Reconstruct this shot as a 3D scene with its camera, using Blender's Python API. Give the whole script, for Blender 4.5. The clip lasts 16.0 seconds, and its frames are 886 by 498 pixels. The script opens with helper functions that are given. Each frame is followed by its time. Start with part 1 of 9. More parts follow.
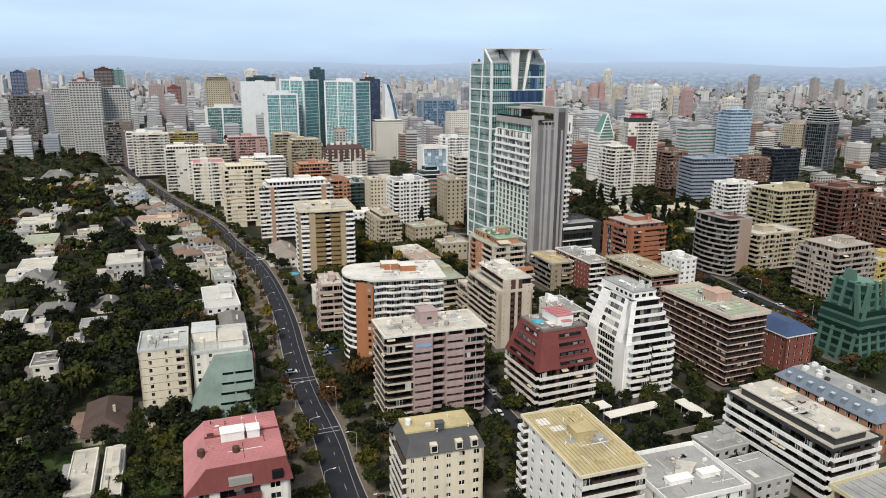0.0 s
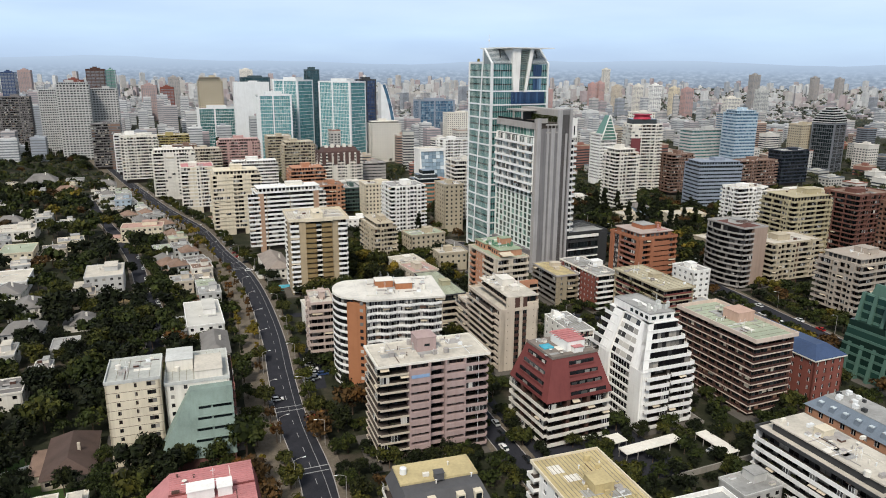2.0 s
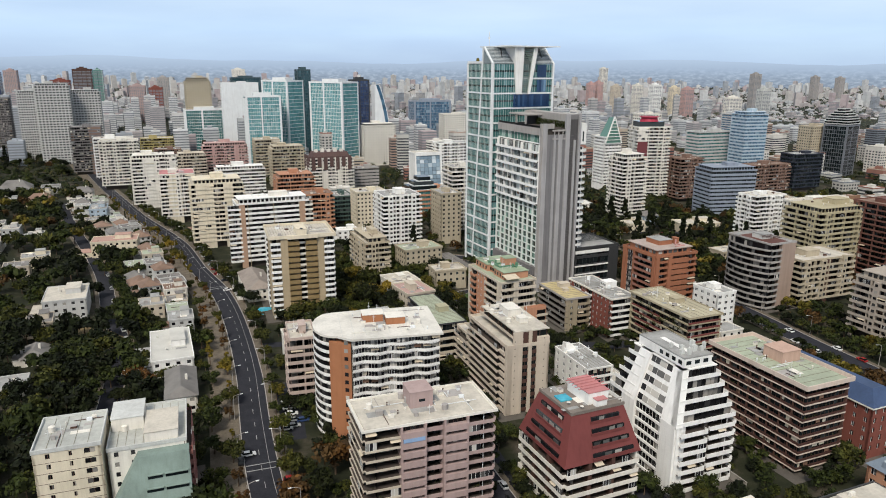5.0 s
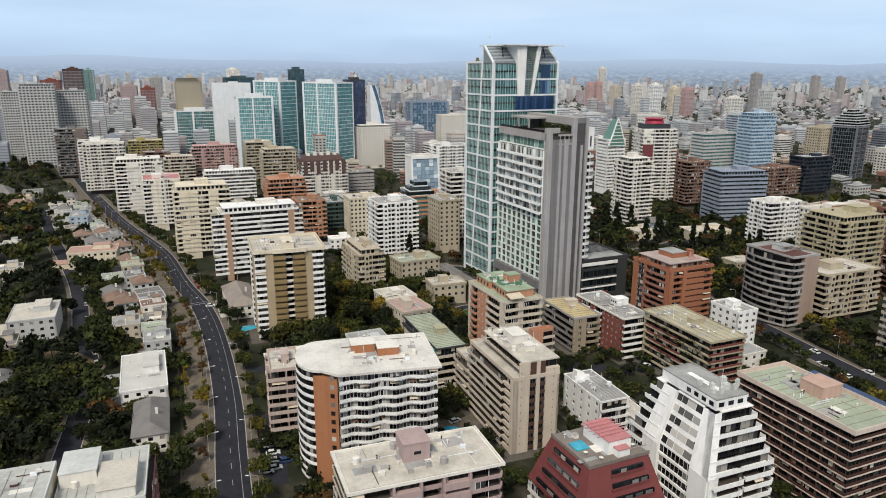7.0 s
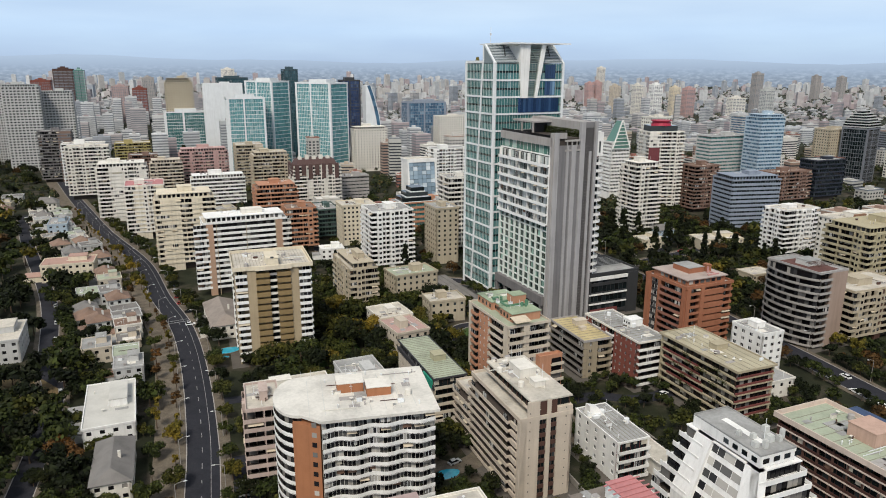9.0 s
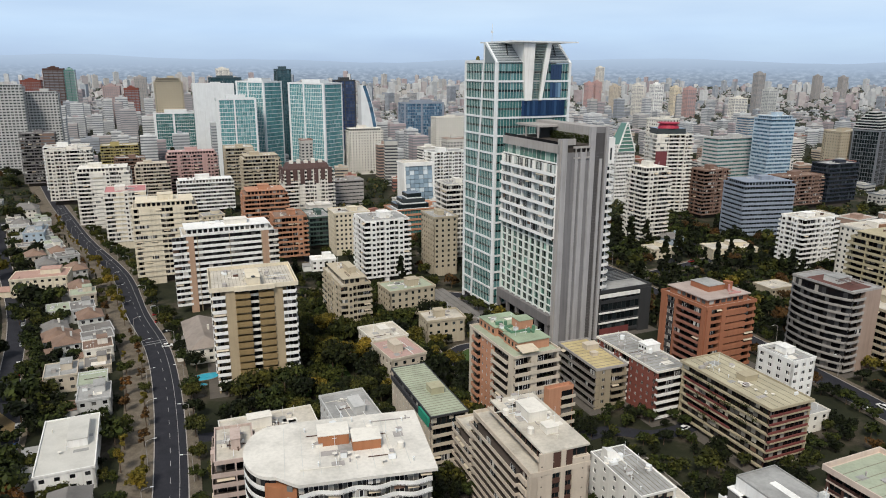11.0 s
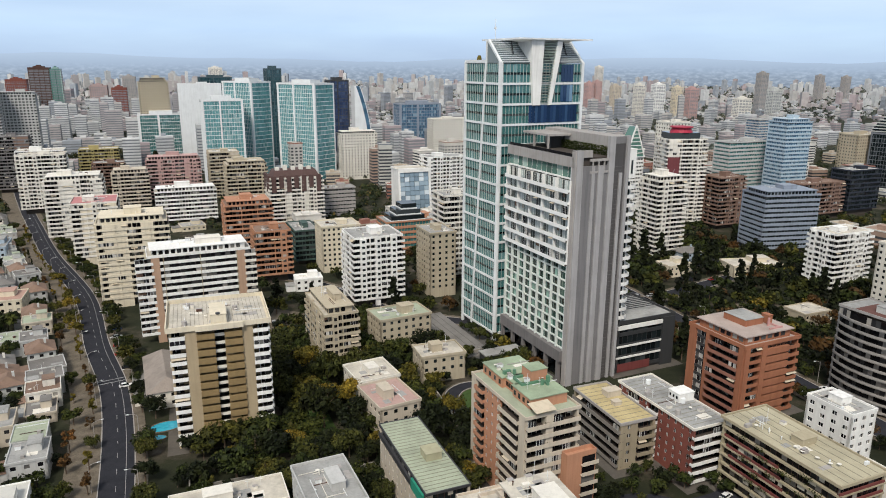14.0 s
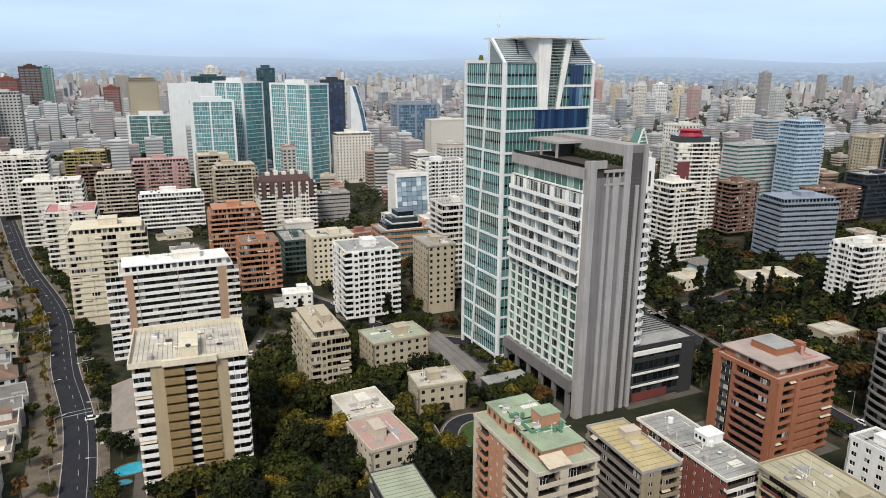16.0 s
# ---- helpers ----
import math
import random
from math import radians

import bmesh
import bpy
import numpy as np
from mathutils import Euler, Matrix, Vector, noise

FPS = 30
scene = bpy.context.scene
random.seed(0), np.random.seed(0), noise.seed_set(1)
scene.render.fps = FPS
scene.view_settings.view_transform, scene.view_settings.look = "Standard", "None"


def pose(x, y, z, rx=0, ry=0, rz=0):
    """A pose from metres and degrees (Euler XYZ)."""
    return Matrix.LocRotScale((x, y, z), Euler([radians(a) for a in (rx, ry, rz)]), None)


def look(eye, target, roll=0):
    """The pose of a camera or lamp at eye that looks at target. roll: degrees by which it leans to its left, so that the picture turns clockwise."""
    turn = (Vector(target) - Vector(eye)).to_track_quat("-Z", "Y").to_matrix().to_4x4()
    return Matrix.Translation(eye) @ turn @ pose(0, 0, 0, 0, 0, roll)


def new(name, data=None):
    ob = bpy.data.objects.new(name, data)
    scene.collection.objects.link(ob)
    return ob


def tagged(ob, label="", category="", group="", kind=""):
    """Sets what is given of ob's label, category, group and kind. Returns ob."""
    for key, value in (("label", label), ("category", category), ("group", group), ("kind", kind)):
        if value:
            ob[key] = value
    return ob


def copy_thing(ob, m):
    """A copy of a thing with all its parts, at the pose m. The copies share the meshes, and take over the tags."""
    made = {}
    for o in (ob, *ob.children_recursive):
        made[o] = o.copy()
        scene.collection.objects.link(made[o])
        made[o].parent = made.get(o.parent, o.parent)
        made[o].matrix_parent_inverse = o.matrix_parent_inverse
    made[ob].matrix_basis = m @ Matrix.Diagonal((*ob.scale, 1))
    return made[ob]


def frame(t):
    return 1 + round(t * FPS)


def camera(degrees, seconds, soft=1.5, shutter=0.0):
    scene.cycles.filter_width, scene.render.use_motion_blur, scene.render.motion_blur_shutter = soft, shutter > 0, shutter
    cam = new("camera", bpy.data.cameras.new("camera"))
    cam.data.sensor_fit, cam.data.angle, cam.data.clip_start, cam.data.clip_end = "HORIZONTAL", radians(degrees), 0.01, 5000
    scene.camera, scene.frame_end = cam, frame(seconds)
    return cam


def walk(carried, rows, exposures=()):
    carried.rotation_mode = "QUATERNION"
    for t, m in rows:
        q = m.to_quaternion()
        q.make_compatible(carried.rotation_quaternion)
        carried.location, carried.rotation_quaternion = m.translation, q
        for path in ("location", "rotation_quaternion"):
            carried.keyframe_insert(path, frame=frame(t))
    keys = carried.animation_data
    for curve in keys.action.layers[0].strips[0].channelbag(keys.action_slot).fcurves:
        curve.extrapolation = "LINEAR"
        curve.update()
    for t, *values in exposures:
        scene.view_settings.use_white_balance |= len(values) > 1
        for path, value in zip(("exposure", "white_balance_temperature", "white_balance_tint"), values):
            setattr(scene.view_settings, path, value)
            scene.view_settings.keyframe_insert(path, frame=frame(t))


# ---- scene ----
cam = camera(64.74, 16.0, soft=1.0)
PATH = [
    (0, pose(0.00, 0.00, 112.00, 75.523, 0, 3.800) @ pose(0, 0, 0, 0, 0, 0.449)),
    (1, pose(-0.97, 10.68, 112.31, 75.496, 0, 3.692) @ pose(0, 0, 0, 0, 0, 0.406)),
    (2, pose(-1.91, 21.70, 112.57, 75.472, 0, 3.582) @ pose(0, 0, 0, 0, 0, 0.369)),
    (3, pose(-2.83, 33.02, 112.79, 75.452, 0, 3.471) @ pose(0, 0, 0, 0, 0, 0.337)),
    (4, pose(-3.71, 44.60, 112.96, 75.435, 0, 3.359) @ pose(0, 0, 0, 0, 0, 0.311)),
    (5, pose(-4.57, 56.41, 113.10, 75.420, 0, 3.247) @ pose(0, 0, 0, 0, 0, 0.289)),
    (6, pose(-5.39, 68.41, 113.22, 75.406, 0, 3.136) @ pose(0, 0, 0, 0, 0, 0.273)),
    (7, pose(-6.19, 80.57, 113.32, 75.393, 0, 3.026) @ pose(0, 0, 0, 0, 0, 0.262)),
    (8, pose(-6.95, 92.85, 113.41, 75.380, 0, 2.918) @ pose(0, 0, 0, 0, 0, 0.256)),
    (9, pose(-7.69, 105.21, 113.50, 75.366, 0, 2.814) @ pose(0, 0, 0, 0, 0, 0.254)),
    (10, pose(-8.39, 117.61, 113.60, 75.351, 0, 2.713) @ pose(0, 0, 0, 0, 0, 0.258)),
    (11, pose(-9.05, 130.03, 113.72, 75.333, 0, 2.616) @ pose(0, 0, 0, 0, 0, 0.266)),
    (12, pose(-9.69, 142.42, 113.86, 75.312, 0, 2.525) @ pose(0, 0, 0, 0, 0, 0.279)),
    (13, pose(-10.29, 154.75, 114.03, 75.288, 0, 2.439) @ pose(0, 0, 0, 0, 0, 0.297)),
    (14, pose(-10.86, 166.98, 114.23, 75.260, 0, 2.360) @ pose(0, 0, 0, 0, 0, 0.319)),
    (15, pose(-11.39, 179.08, 114.49, 75.226, 0, 2.289) @ pose(0, 0, 0, 0, 0, 0.346)),
    (16, pose(-11.89, 191.00, 114.80, 75.187, 0, 2.225) @ pose(0, 0, 0, 0, 0, 0.376)),
]
walk(cam, PATH, [(0, 0.20), (4, 0.18), (6.5, 0.10), (9, 0.08), (12.5, 0.08), (14.5, 0.18), (16, 0.22)])

# ---------- world, sun, exposure ----------
world = bpy.data.worlds.new("world")
scene.world = world
world.use_nodes = True
_n, _l = world.node_tree.nodes, world.node_tree.links
_bg = _n["Background"]
_sky = _n.new("ShaderNodeTexSky")
_sky.sky_type = "NISHITA"
_sky.sun_disc = False
_sky.sun_elevation, _sky.sun_rotation = radians(49), radians(192)
_sky.altitude, _sky.air_density, _sky.dust_density, _sky.ozone_density = 600, 1.0, 2.2, 1.0
# broken cloud deck over the blue, thin towards the horizon
_tc = _n.new("ShaderNodeTexCoord")
_map = _n.new("ShaderNodeMapping")
_map.inputs["Scale"].default_value = (1.6, 1.6, 9.0)
_nz = _n.new("ShaderNodeTexNoise")
_nz.inputs["Scale"].default_value, _nz.inputs["Detail"].default_value = 2.2, 6.0
_rmp = _n.new("ShaderNodeValToRGB")
_rmp.color_ramp.elements[0].position, _rmp.color_ramp.elements[1].position = 0.30, 0.72
_rmp.color_ramp.elements[0].color, _rmp.color_ramp.elements[1].color = (0.50, 0.50, 0.50, 1), (0.95, 0.95, 0.95, 1)
_mix = _n.new("ShaderNodeMixRGB")
_mix.inputs[2].default_value = (5.3, 5.7, 6.1, 1)
_l.new(_tc.outputs["Generated"], _map.inputs["Vector"])
_l.new(_map.outputs["Vector"], _nz.inputs["Vector"])
_l.new(_nz.outputs["Fac"], _rmp.inputs["Fac"])
_l.new(_rmp.outputs["Color"], _mix.inputs[0])
_l.new(_sky.outputs["Color"], _mix.inputs[1])
# pale blue haze low over the horizon
_sep = _n.new("ShaderNodeSeparateXYZ")
_l.new(_tc.outputs["Generated"], _sep.inputs[0])
_low = _n.new("ShaderNodeValToRGB")
for _e, (_p, _c) in zip((_low.color_ramp.elements[0], _low.color_ramp.elements[1], _low.color_ramp.elements.new(0.045)),
                        ((0.0, (0.33, 0.42, 0.545, 1)), (0.13, (0.66, 0.78, 0.88, 1)), (0.045, (0.42, 0.55, 0.70, 1)))):
    _e.position, _e.color = _p, _c
_l.new(_sep.outputs["Z"], _low.inputs["Fac"])
_gain = _n.new("ShaderNodeMixRGB")
_gain.blend_type = "MULTIPLY"
_gain.inputs[0].default_value = 1.0
_gain.inputs[2].default_value = (11.9, 12.0, 12.3, 1)
_veil = _n.new("ShaderNodeMixRGB")
_veil.blend_type = "OVERLAY"
_veil.inputs[0].default_value = 0.22
_l.new(_low.outputs["Color"], _veil.inputs[1])
_l.new(_nz.outputs["Fac"], _veil.inputs[2])
_l.new(_veil.outputs["Color"], _gain.inputs[1])
_wh = _n.new("ShaderNodeMapRange")
_wh.inputs["From Min"].default_value, _wh.inputs["From Max"].default_value = 0.05, 0.30
_l.new(_sep.outputs["Z"], _wh.inputs["Value"])
_mix2 = _n.new("ShaderNodeMixRGB")
_l.new(_wh.outputs["Result"], _mix2.inputs[0])
_l.new(_gain.outputs["Color"], _mix2.inputs[1])
_l.new(_mix.outputs["Color"], _mix2.inputs[2])
_l.new(_mix2.outputs["Color"], _bg.inputs["Color"])
_bg.inputs["Strength"].default_value = 0.107
sun = new("sun", bpy.data.lights.new("sun", "SUN"))
sun.data.energy, sun.data.angle, sun.data.color = 3.0, radians(14), (1.0, 0.93, 0.82)
sun.matrix_world = look((-35, -160, 190), (0, 0, 0))


# ---------- materials ----------
MATS = {}


def nodes_of(name):
    m = bpy.data.materials.new(name)
    m.use_nodes = True
    t = m.node_tree
    return m, t.nodes, t.links, t.nodes["Principled BSDF"]


def ramp(n, stops):
    r = n.new("ShaderNodeValToRGB")
    els = r.color_ramp.elements
    while len(els) < len(stops):
        els.new(0.5)
    for e, (p, c) in zip(els, stops):
        e.position, e.color = p, (*c, 1)
    return r


def tex(n, l, scale, detail=4.0, stretch=(1, 1, 1), rough=0.6):
    """Noise over world-sized coordinates of the object."""
    tc, mp, nz = n.new("ShaderNodeNewGeometry"), n.new("ShaderNodeMapping"), n.new("ShaderNodeTexNoise")
    mp.inputs["Scale"].default_value = stretch
    nz.inputs["Scale"].default_value, nz.inputs["Detail"].default_value = scale, detail
    nz.inputs["Roughness"].default_value = rough
    l.new(tc.outputs["Position"], mp.inputs["Vector"])
    l.new(mp.outputs["Vector"], nz.inputs["Vector"])
    return nz.outputs["Fac"]


def tone(c, k):
    return tuple(max(0.0, min(1.0, v * k)) for v in c)


def surface(name, colour, rough=0.8, wear=0.14, streak=0.12, grain=3.0, bump=0.15, metal=0.0, spec=0.3):
    """Painted render, stone, concrete or roofing: stains at two scales, rain streaks and fine relief."""
    if name in MATS:
        return MATS[name]
    m, n, l, p = nodes_of(name)
    big, small = tex(n, l, 0.13, 5), tex(n, l, grain, 4)
    run = tex(n, l, 1.0, 3, (0.9, 0.9, 0.045))
    r1 = ramp(n, [(0.25, tone(colour, 1 - wear)), (0.55, colour), (0.8, tone(colour, 1 + wear * 0.35))])
    l.new(big, r1.inputs["Fac"])
    r2 = ramp(n, [(0.35, (1 - wear * 0.35,) * 3), (0.6, (1, 1, 1))])
    l.new(small, r2.inputs["Fac"])
    r3 = ramp(n, [(0.3, (1 - streak, 1 - streak * 1.05, 1 - streak * 1.1)), (0.55, (1, 1, 1))])
    l.new(run, r3.inputs["Fac"])
    a, b = n.new("ShaderNodeMixRGB"), n.new("ShaderNodeMixRGB")
    a.blend_type = b.blend_type = "MULTIPLY"
    a.inputs[0].default_value = b.inputs[0].default_value = 1.0
    l.new(r1.outputs["Color"], a.inputs[1]), l.new(r2.outputs["Color"], a.inputs[2])
    l.new(a.outputs["Color"], b.inputs[1]), l.new(r3.outputs["Color"], b.inputs[2])
    l.new(b.outputs["Color"], p.inputs["Base Color"])
    p.inputs["Roughness"].default_value, p.inputs["Metallic"].default_value = rough, metal
    p.inputs["Specular IOR Level"].default_value = spec
    bp = n.new("ShaderNodeBump")
    bp.inputs["Strength"].default_value, bp.inputs["Distance"].default_value = bump, 0.05
    l.new(small, bp.inputs["Height"]), l.new(bp.outputs["Normal"], p.inputs["Normal"])
    MATS[name] = m
    return m


def panes(name, dark, mid, light, rough=0.06, share=(0.55, 0.85), spec=0.5, metal=0.0):
    """Window glass; every pane has its own tone, as blinds, curtains and rooms behind give it."""
    if name in MATS:
        return MATS[name]
    m, n, l, p = nodes_of(name)
    g, oi = n.new("ShaderNodeNewGeometry"), n.new("ShaderNodeObjectInfo")
    ad, fr = n.new("ShaderNodeMath"), n.new("ShaderNodeMath")
    ad.operation, fr.operation = "ADD", "FRACT"
    l.new(g.outputs["Random Per Island"], ad.inputs[0]), l.new(oi.outputs["Random"], ad.inputs[1])
    l.new(ad.outputs[0], fr.inputs[0])
    r = ramp(n, [(0.0, dark), (share[0], tone(dark, 1.5)), (share[1], mid), (0.96, light)])
    l.new(fr.outputs[0], r.inputs["Fac"])
    l.new(r.outputs["Color"], p.inputs["Base Color"])
    p.inputs["Roughness"].default_value, p.inputs["Metallic"].default_value = rough, metal
    p.inputs["Specular IOR Level"].default_value = spec
    bp = n.new("ShaderNodeBump")
    bp.inputs["Strength"].default_value, bp.inputs["Distance"].default_value = 0.04, 0.05
    l.new(tex(n, l, 0.8, 2), bp.inputs["Height"]), l.new(bp.outputs["Normal"], p.inputs["Normal"])
    MATS[name] = m
    return m


def leafage(name, dark, light, dry=None):
    """Leaves: every clump and every tree has its own tone."""
    if name in MATS:
        return MATS[name]
    m, n, l, p = nodes_of(name)
    g, oi = n.new("ShaderNodeNewGeometry"), n.new("ShaderNodeObjectInfo")
    r = ramp(n, [(0.0, dark), (0.75, light), (1.0, dry or tone(light, 1.25))])
    l.new(g.outputs["Random Per Island"], r.inputs["Fac"])
    r2 = ramp(n, [(0.0, (0.62, 0.68, 0.62)), (0.6, (1, 1, 1)), (1.0, (1.25, 1.12, 0.85))])
    l.new(oi.outputs["Random"], r2.inputs["Fac"])
    a = n.new("ShaderNodeMixRGB")
    a.blend_type = "MULTIPLY"
    a.inputs[0].default_value = 1.0
    l.new(r.outputs["Color"], a.inputs[1]), l.new(r2.outputs["Color"], a.inputs[2])
    r3 = ramp(n, [(0.3, (0.55, 0.62, 0.6)), (0.5, (0.95, 1.0, 0.95)), (0.7, (1.45, 1.25, 0.9))])
    l.new(tex(n, l, 0.11, 2), r3.inputs["Fac"])
    c = n.new("ShaderNodeMixRGB")
    c.blend_type = "MULTIPLY"
    c.inputs[0].default_value = 1.0
    l.new(a.outputs["Color"], c.inputs[1]), l.new(r3.outputs["Color"], c.inputs[2])
    l.new(c.outputs["Color"], p.inputs["Base Color"])
    p.inputs["Roughness"].default_value = 0.75
    p.inputs["Specular IOR Level"].default_value = 0.2
    MATS[name] = m
    return m


def ground_mat(name, stops, scale, rough=0.95, fine=2.5, bump=0.4):
    if name in MATS:
        return MATS[name]
    m, n, l, p = nodes_of(name)
    f = tex(n, l, scale, 7, rough=0.65)
    r = ramp(n, stops)
    l.new(f, r.inputs["Fac"])
    g = tex(n, l, fine, 5)
    r2 = ramp(n, [(0.3, (0.72, 0.72, 0.72)), (0.7, (1.12, 1.12, 1.12))])
    l.new(g, r2.inputs["Fac"])
    a = n.new("ShaderNodeMixRGB")
    a.blend_type = "MULTIPLY"
    a.inputs[0].default_value = 1.0
    l.new(r.outputs["Color"], a.inputs[1]), l.new(r2.outputs["Color"], a.inputs[2])
    l.new(a.outputs["Color"], p.inputs["Base Color"])
    p.inputs["Roughness"].default_value = rough
    p.inputs["Specular IOR Level"].default_value = 0.2
    bp = n.new("ShaderNodeBump")
    bp.inputs["Strength"].default_value, bp.inputs["Distance"].default_value = bump, 0.1
    l.new(g, bp.inputs["Height"]), l.new(bp.outputs["Normal"], p.inputs["Normal"])
    MATS[name] = m
    return m


WHITE = surface("white_render", (0.82, 0.815, 0.79), 0.75)
OFFWHITE = surface("offwhite_render", (0.73, 0.70, 0.635), 0.8)
CREAM = surface("cream_render", (0.68, 0.61, 0.475), 0.8)
BEIGE = surface("beige_render", (0.55, 0.485, 0.395), 0.8)
PINK = surface("pink_render", (0.40, 0.30, 0.285), 0.8)
TAN = surface("tan_render", (0.40, 0.32, 0.21), 0.8)
OCHRE = surface("ochre_panel", (0.255, 0.18, 0.085), 0.8)
BRICK = surface("orange_brick", (0.42, 0.215, 0.13), 0.85, grain=8)
TERRACOTTA = surface("terracotta_render", (0.46, 0.235, 0.145), 0.85)
REDBRICK = surface("red_brick", (0.215, 0.072, 0.055), 0.85, grain=8)
BROWN = surface("brown_cladding", (0.085, 0.044, 0.034), 0.7)
DARKRED = surface("dark_red_tile", (0.175, 0.048, 0.045), 0.7, grain=6)
GREY = surface("grey_concrete", (0.37, 0.35, 0.335), 0.85, streak=0.16)
DARKGREY = surface("dark_grey_stone", (0.185, 0.175, 0.175), 0.7, streak=0.2)
CHARCOAL = surface("charcoal_panel", (0.045, 0.047, 0.05), 0.5)
PALEGREYA = surface("weathered_white_edge", (0.56, 0.57, 0.55), 0.85, wear=0.25)
STEEL = surface("pale_steel", (0.74, 0.76, 0.77), 0.45, wear=0.1, streak=0.08)
BLINDPALE = surface("pale_blind", (0.52, 0.48, 0.40), 0.9)
BLINDDARK = surface("brown_blind", (0.22, 0.13, 0.09), 0.9)
AWNING = surface("cream_awning", (0.58, 0.50, 0.38), 0.9)
# roof seams in a dark tone that paints the shadow beside each rib
SEAM = surface("shadowed_seam", (0.25, 0.23, 0.18), 0.8, wear=0.3, streak=0)
# brownish balcony tile, deepened so its colour holds the recess shade
FLOOR = surface("shaded_floor_tile", (0.075, 0.06, 0.052), 0.8)
# wall behind balconies, its near-black colour paints the shade in there
INNER = surface("shaded_inner_wall", (0.065, 0.055, 0.048), 0.9)
ROOFPALE = surface("pale_roof_membrane", (0.55, 0.51, 0.44), 0.9, wear=0.38, streak=0, grain=1.2)
ROOFGREY = surface("grey_roof_membrane", (0.34, 0.34, 0.33), 0.9, wear=0.4, streak=0, grain=1.2)
ROOFGREEN = surface("pale_green_roof_sheet", (0.36, 0.40, 0.30), 0.7, wear=0.3, streak=0, grain=1.5)
ROOFOCHRE = surface("ochre_roof_sheet", (0.50, 0.41, 0.22), 0.75, wear=0.35, streak=0, grain=1.5)
ROOFPINK = surface("rose_roof_sheet", (0.47, 0.20, 0.20), 0.7, wear=0.25, streak=0, grain=1.5)
ROOFTILE = surface("brown_roof_tile", (0.24, 0.16, 0.12), 0.85, wear=0.4, streak=0, grain=4)
SHINGLE = surface("green_grey_shingle", (0.22, 0.29, 0.26), 0.85, wear=0.3, grain=6)
SLATE = surface("slate_blue_roof", (0.17, 0.21, 0.26), 0.6, wear=0.25)
NAVYROOF = surface("navy_roof_sheet", (0.045, 0.075, 0.155), 0.5, wear=0.25)
TRUNK = surface("bark", (0.12, 0.085, 0.06), 0.95, wear=0.4)
GLASS = panes("window_glass", (0.006, 0.006, 0.007), (0.05, 0.05, 0.052), (0.34, 0.32, 0.29), spec=0.18, share=(0.55, 0.80))
GLASSLIT = panes("window_glass_curtained", (0.012, 0.012, 0.014), (0.14, 0.14, 0.135), (0.50, 0.48, 0.44), share=(0.42, 0.72), spec=0.25)
TEAL = panes("teal_curtain_glass", (0.035, 0.11, 0.11), (0.065, 0.17, 0.175), (0.15, 0.29, 0.30), 0.05, (0.6, 0.9), 0.7)
GREENGL = panes("green_curtain_glass", (0.05, 0.12, 0.10), (0.15, 0.27, 0.23), (0.33, 0.45, 0.40), 0.08, (0.4, 0.8), 0.6)
BLUEGL = panes("blue_curtain_glass", (0.04, 0.09, 0.15), (0.10, 0.19, 0.28), (0.22, 0.33, 0.42), 0.08, (0.5, 0.85), 0.6)
NAVYGL = panes("navy_curtain_glass", (0.02, 0.035, 0.085), (0.035, 0.06, 0.14), (0.07, 0.10, 0.18), 0.08, (0.5, 0.85), 0.6)
DARKGL = panes("dark_curtain_glass", (0.006, 0.009, 0.010), (0.016, 0.022, 0.025), (0.05, 0.06, 0.065), 0.08, (0.5, 0.85), 0.3)
ASPHALT = ground_mat("asphalt", [(0.3, (0.020, 0.021, 0.027)), (0.6, (0.030, 0.031, 0.039)), (0.8, (0.048, 0.048, 0.055))], 0.25)
PAVING = ground_mat("paving", [(0.3, (0.10, 0.083, 0.062)), (0.55, (0.155, 0.13, 0.10)), (0.8, (0.21, 0.18, 0.145))], 0.3)
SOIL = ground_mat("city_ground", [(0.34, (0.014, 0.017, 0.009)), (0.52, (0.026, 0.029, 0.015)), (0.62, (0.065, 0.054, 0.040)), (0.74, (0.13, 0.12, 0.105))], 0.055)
LAWN = ground_mat("lawn", [(0.3, (0.035, 0.065, 0.018)), (0.7, (0.06, 0.10, 0.028))], 0.3)
DRYGRASS = ground_mat("dry_grass", [(0.3, (0.14, 0.10, 0.05)), (0.7, (0.23, 0.17, 0.09))], 0.2)
LINE = surface("road_paint", (0.36, 0.36, 0.36), 0.8, wear=0.45, streak=0)
# leaf tones are scaled down, putting tree shadow into the colour
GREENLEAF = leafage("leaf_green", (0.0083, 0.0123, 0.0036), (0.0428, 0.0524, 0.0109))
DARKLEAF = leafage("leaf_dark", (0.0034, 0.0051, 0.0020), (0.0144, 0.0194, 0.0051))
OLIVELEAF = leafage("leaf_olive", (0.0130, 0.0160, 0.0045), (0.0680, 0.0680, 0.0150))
RUSTLEAF = leafage("leaf_rust", (0.0333, 0.0180, 0.0077), (0.1091, 0.0551, 0.0205))
GOLDLEAF = leafage("leaf_gold", (0.0503, 0.0419, 0.0066), (0.1760, 0.1299, 0.0210))


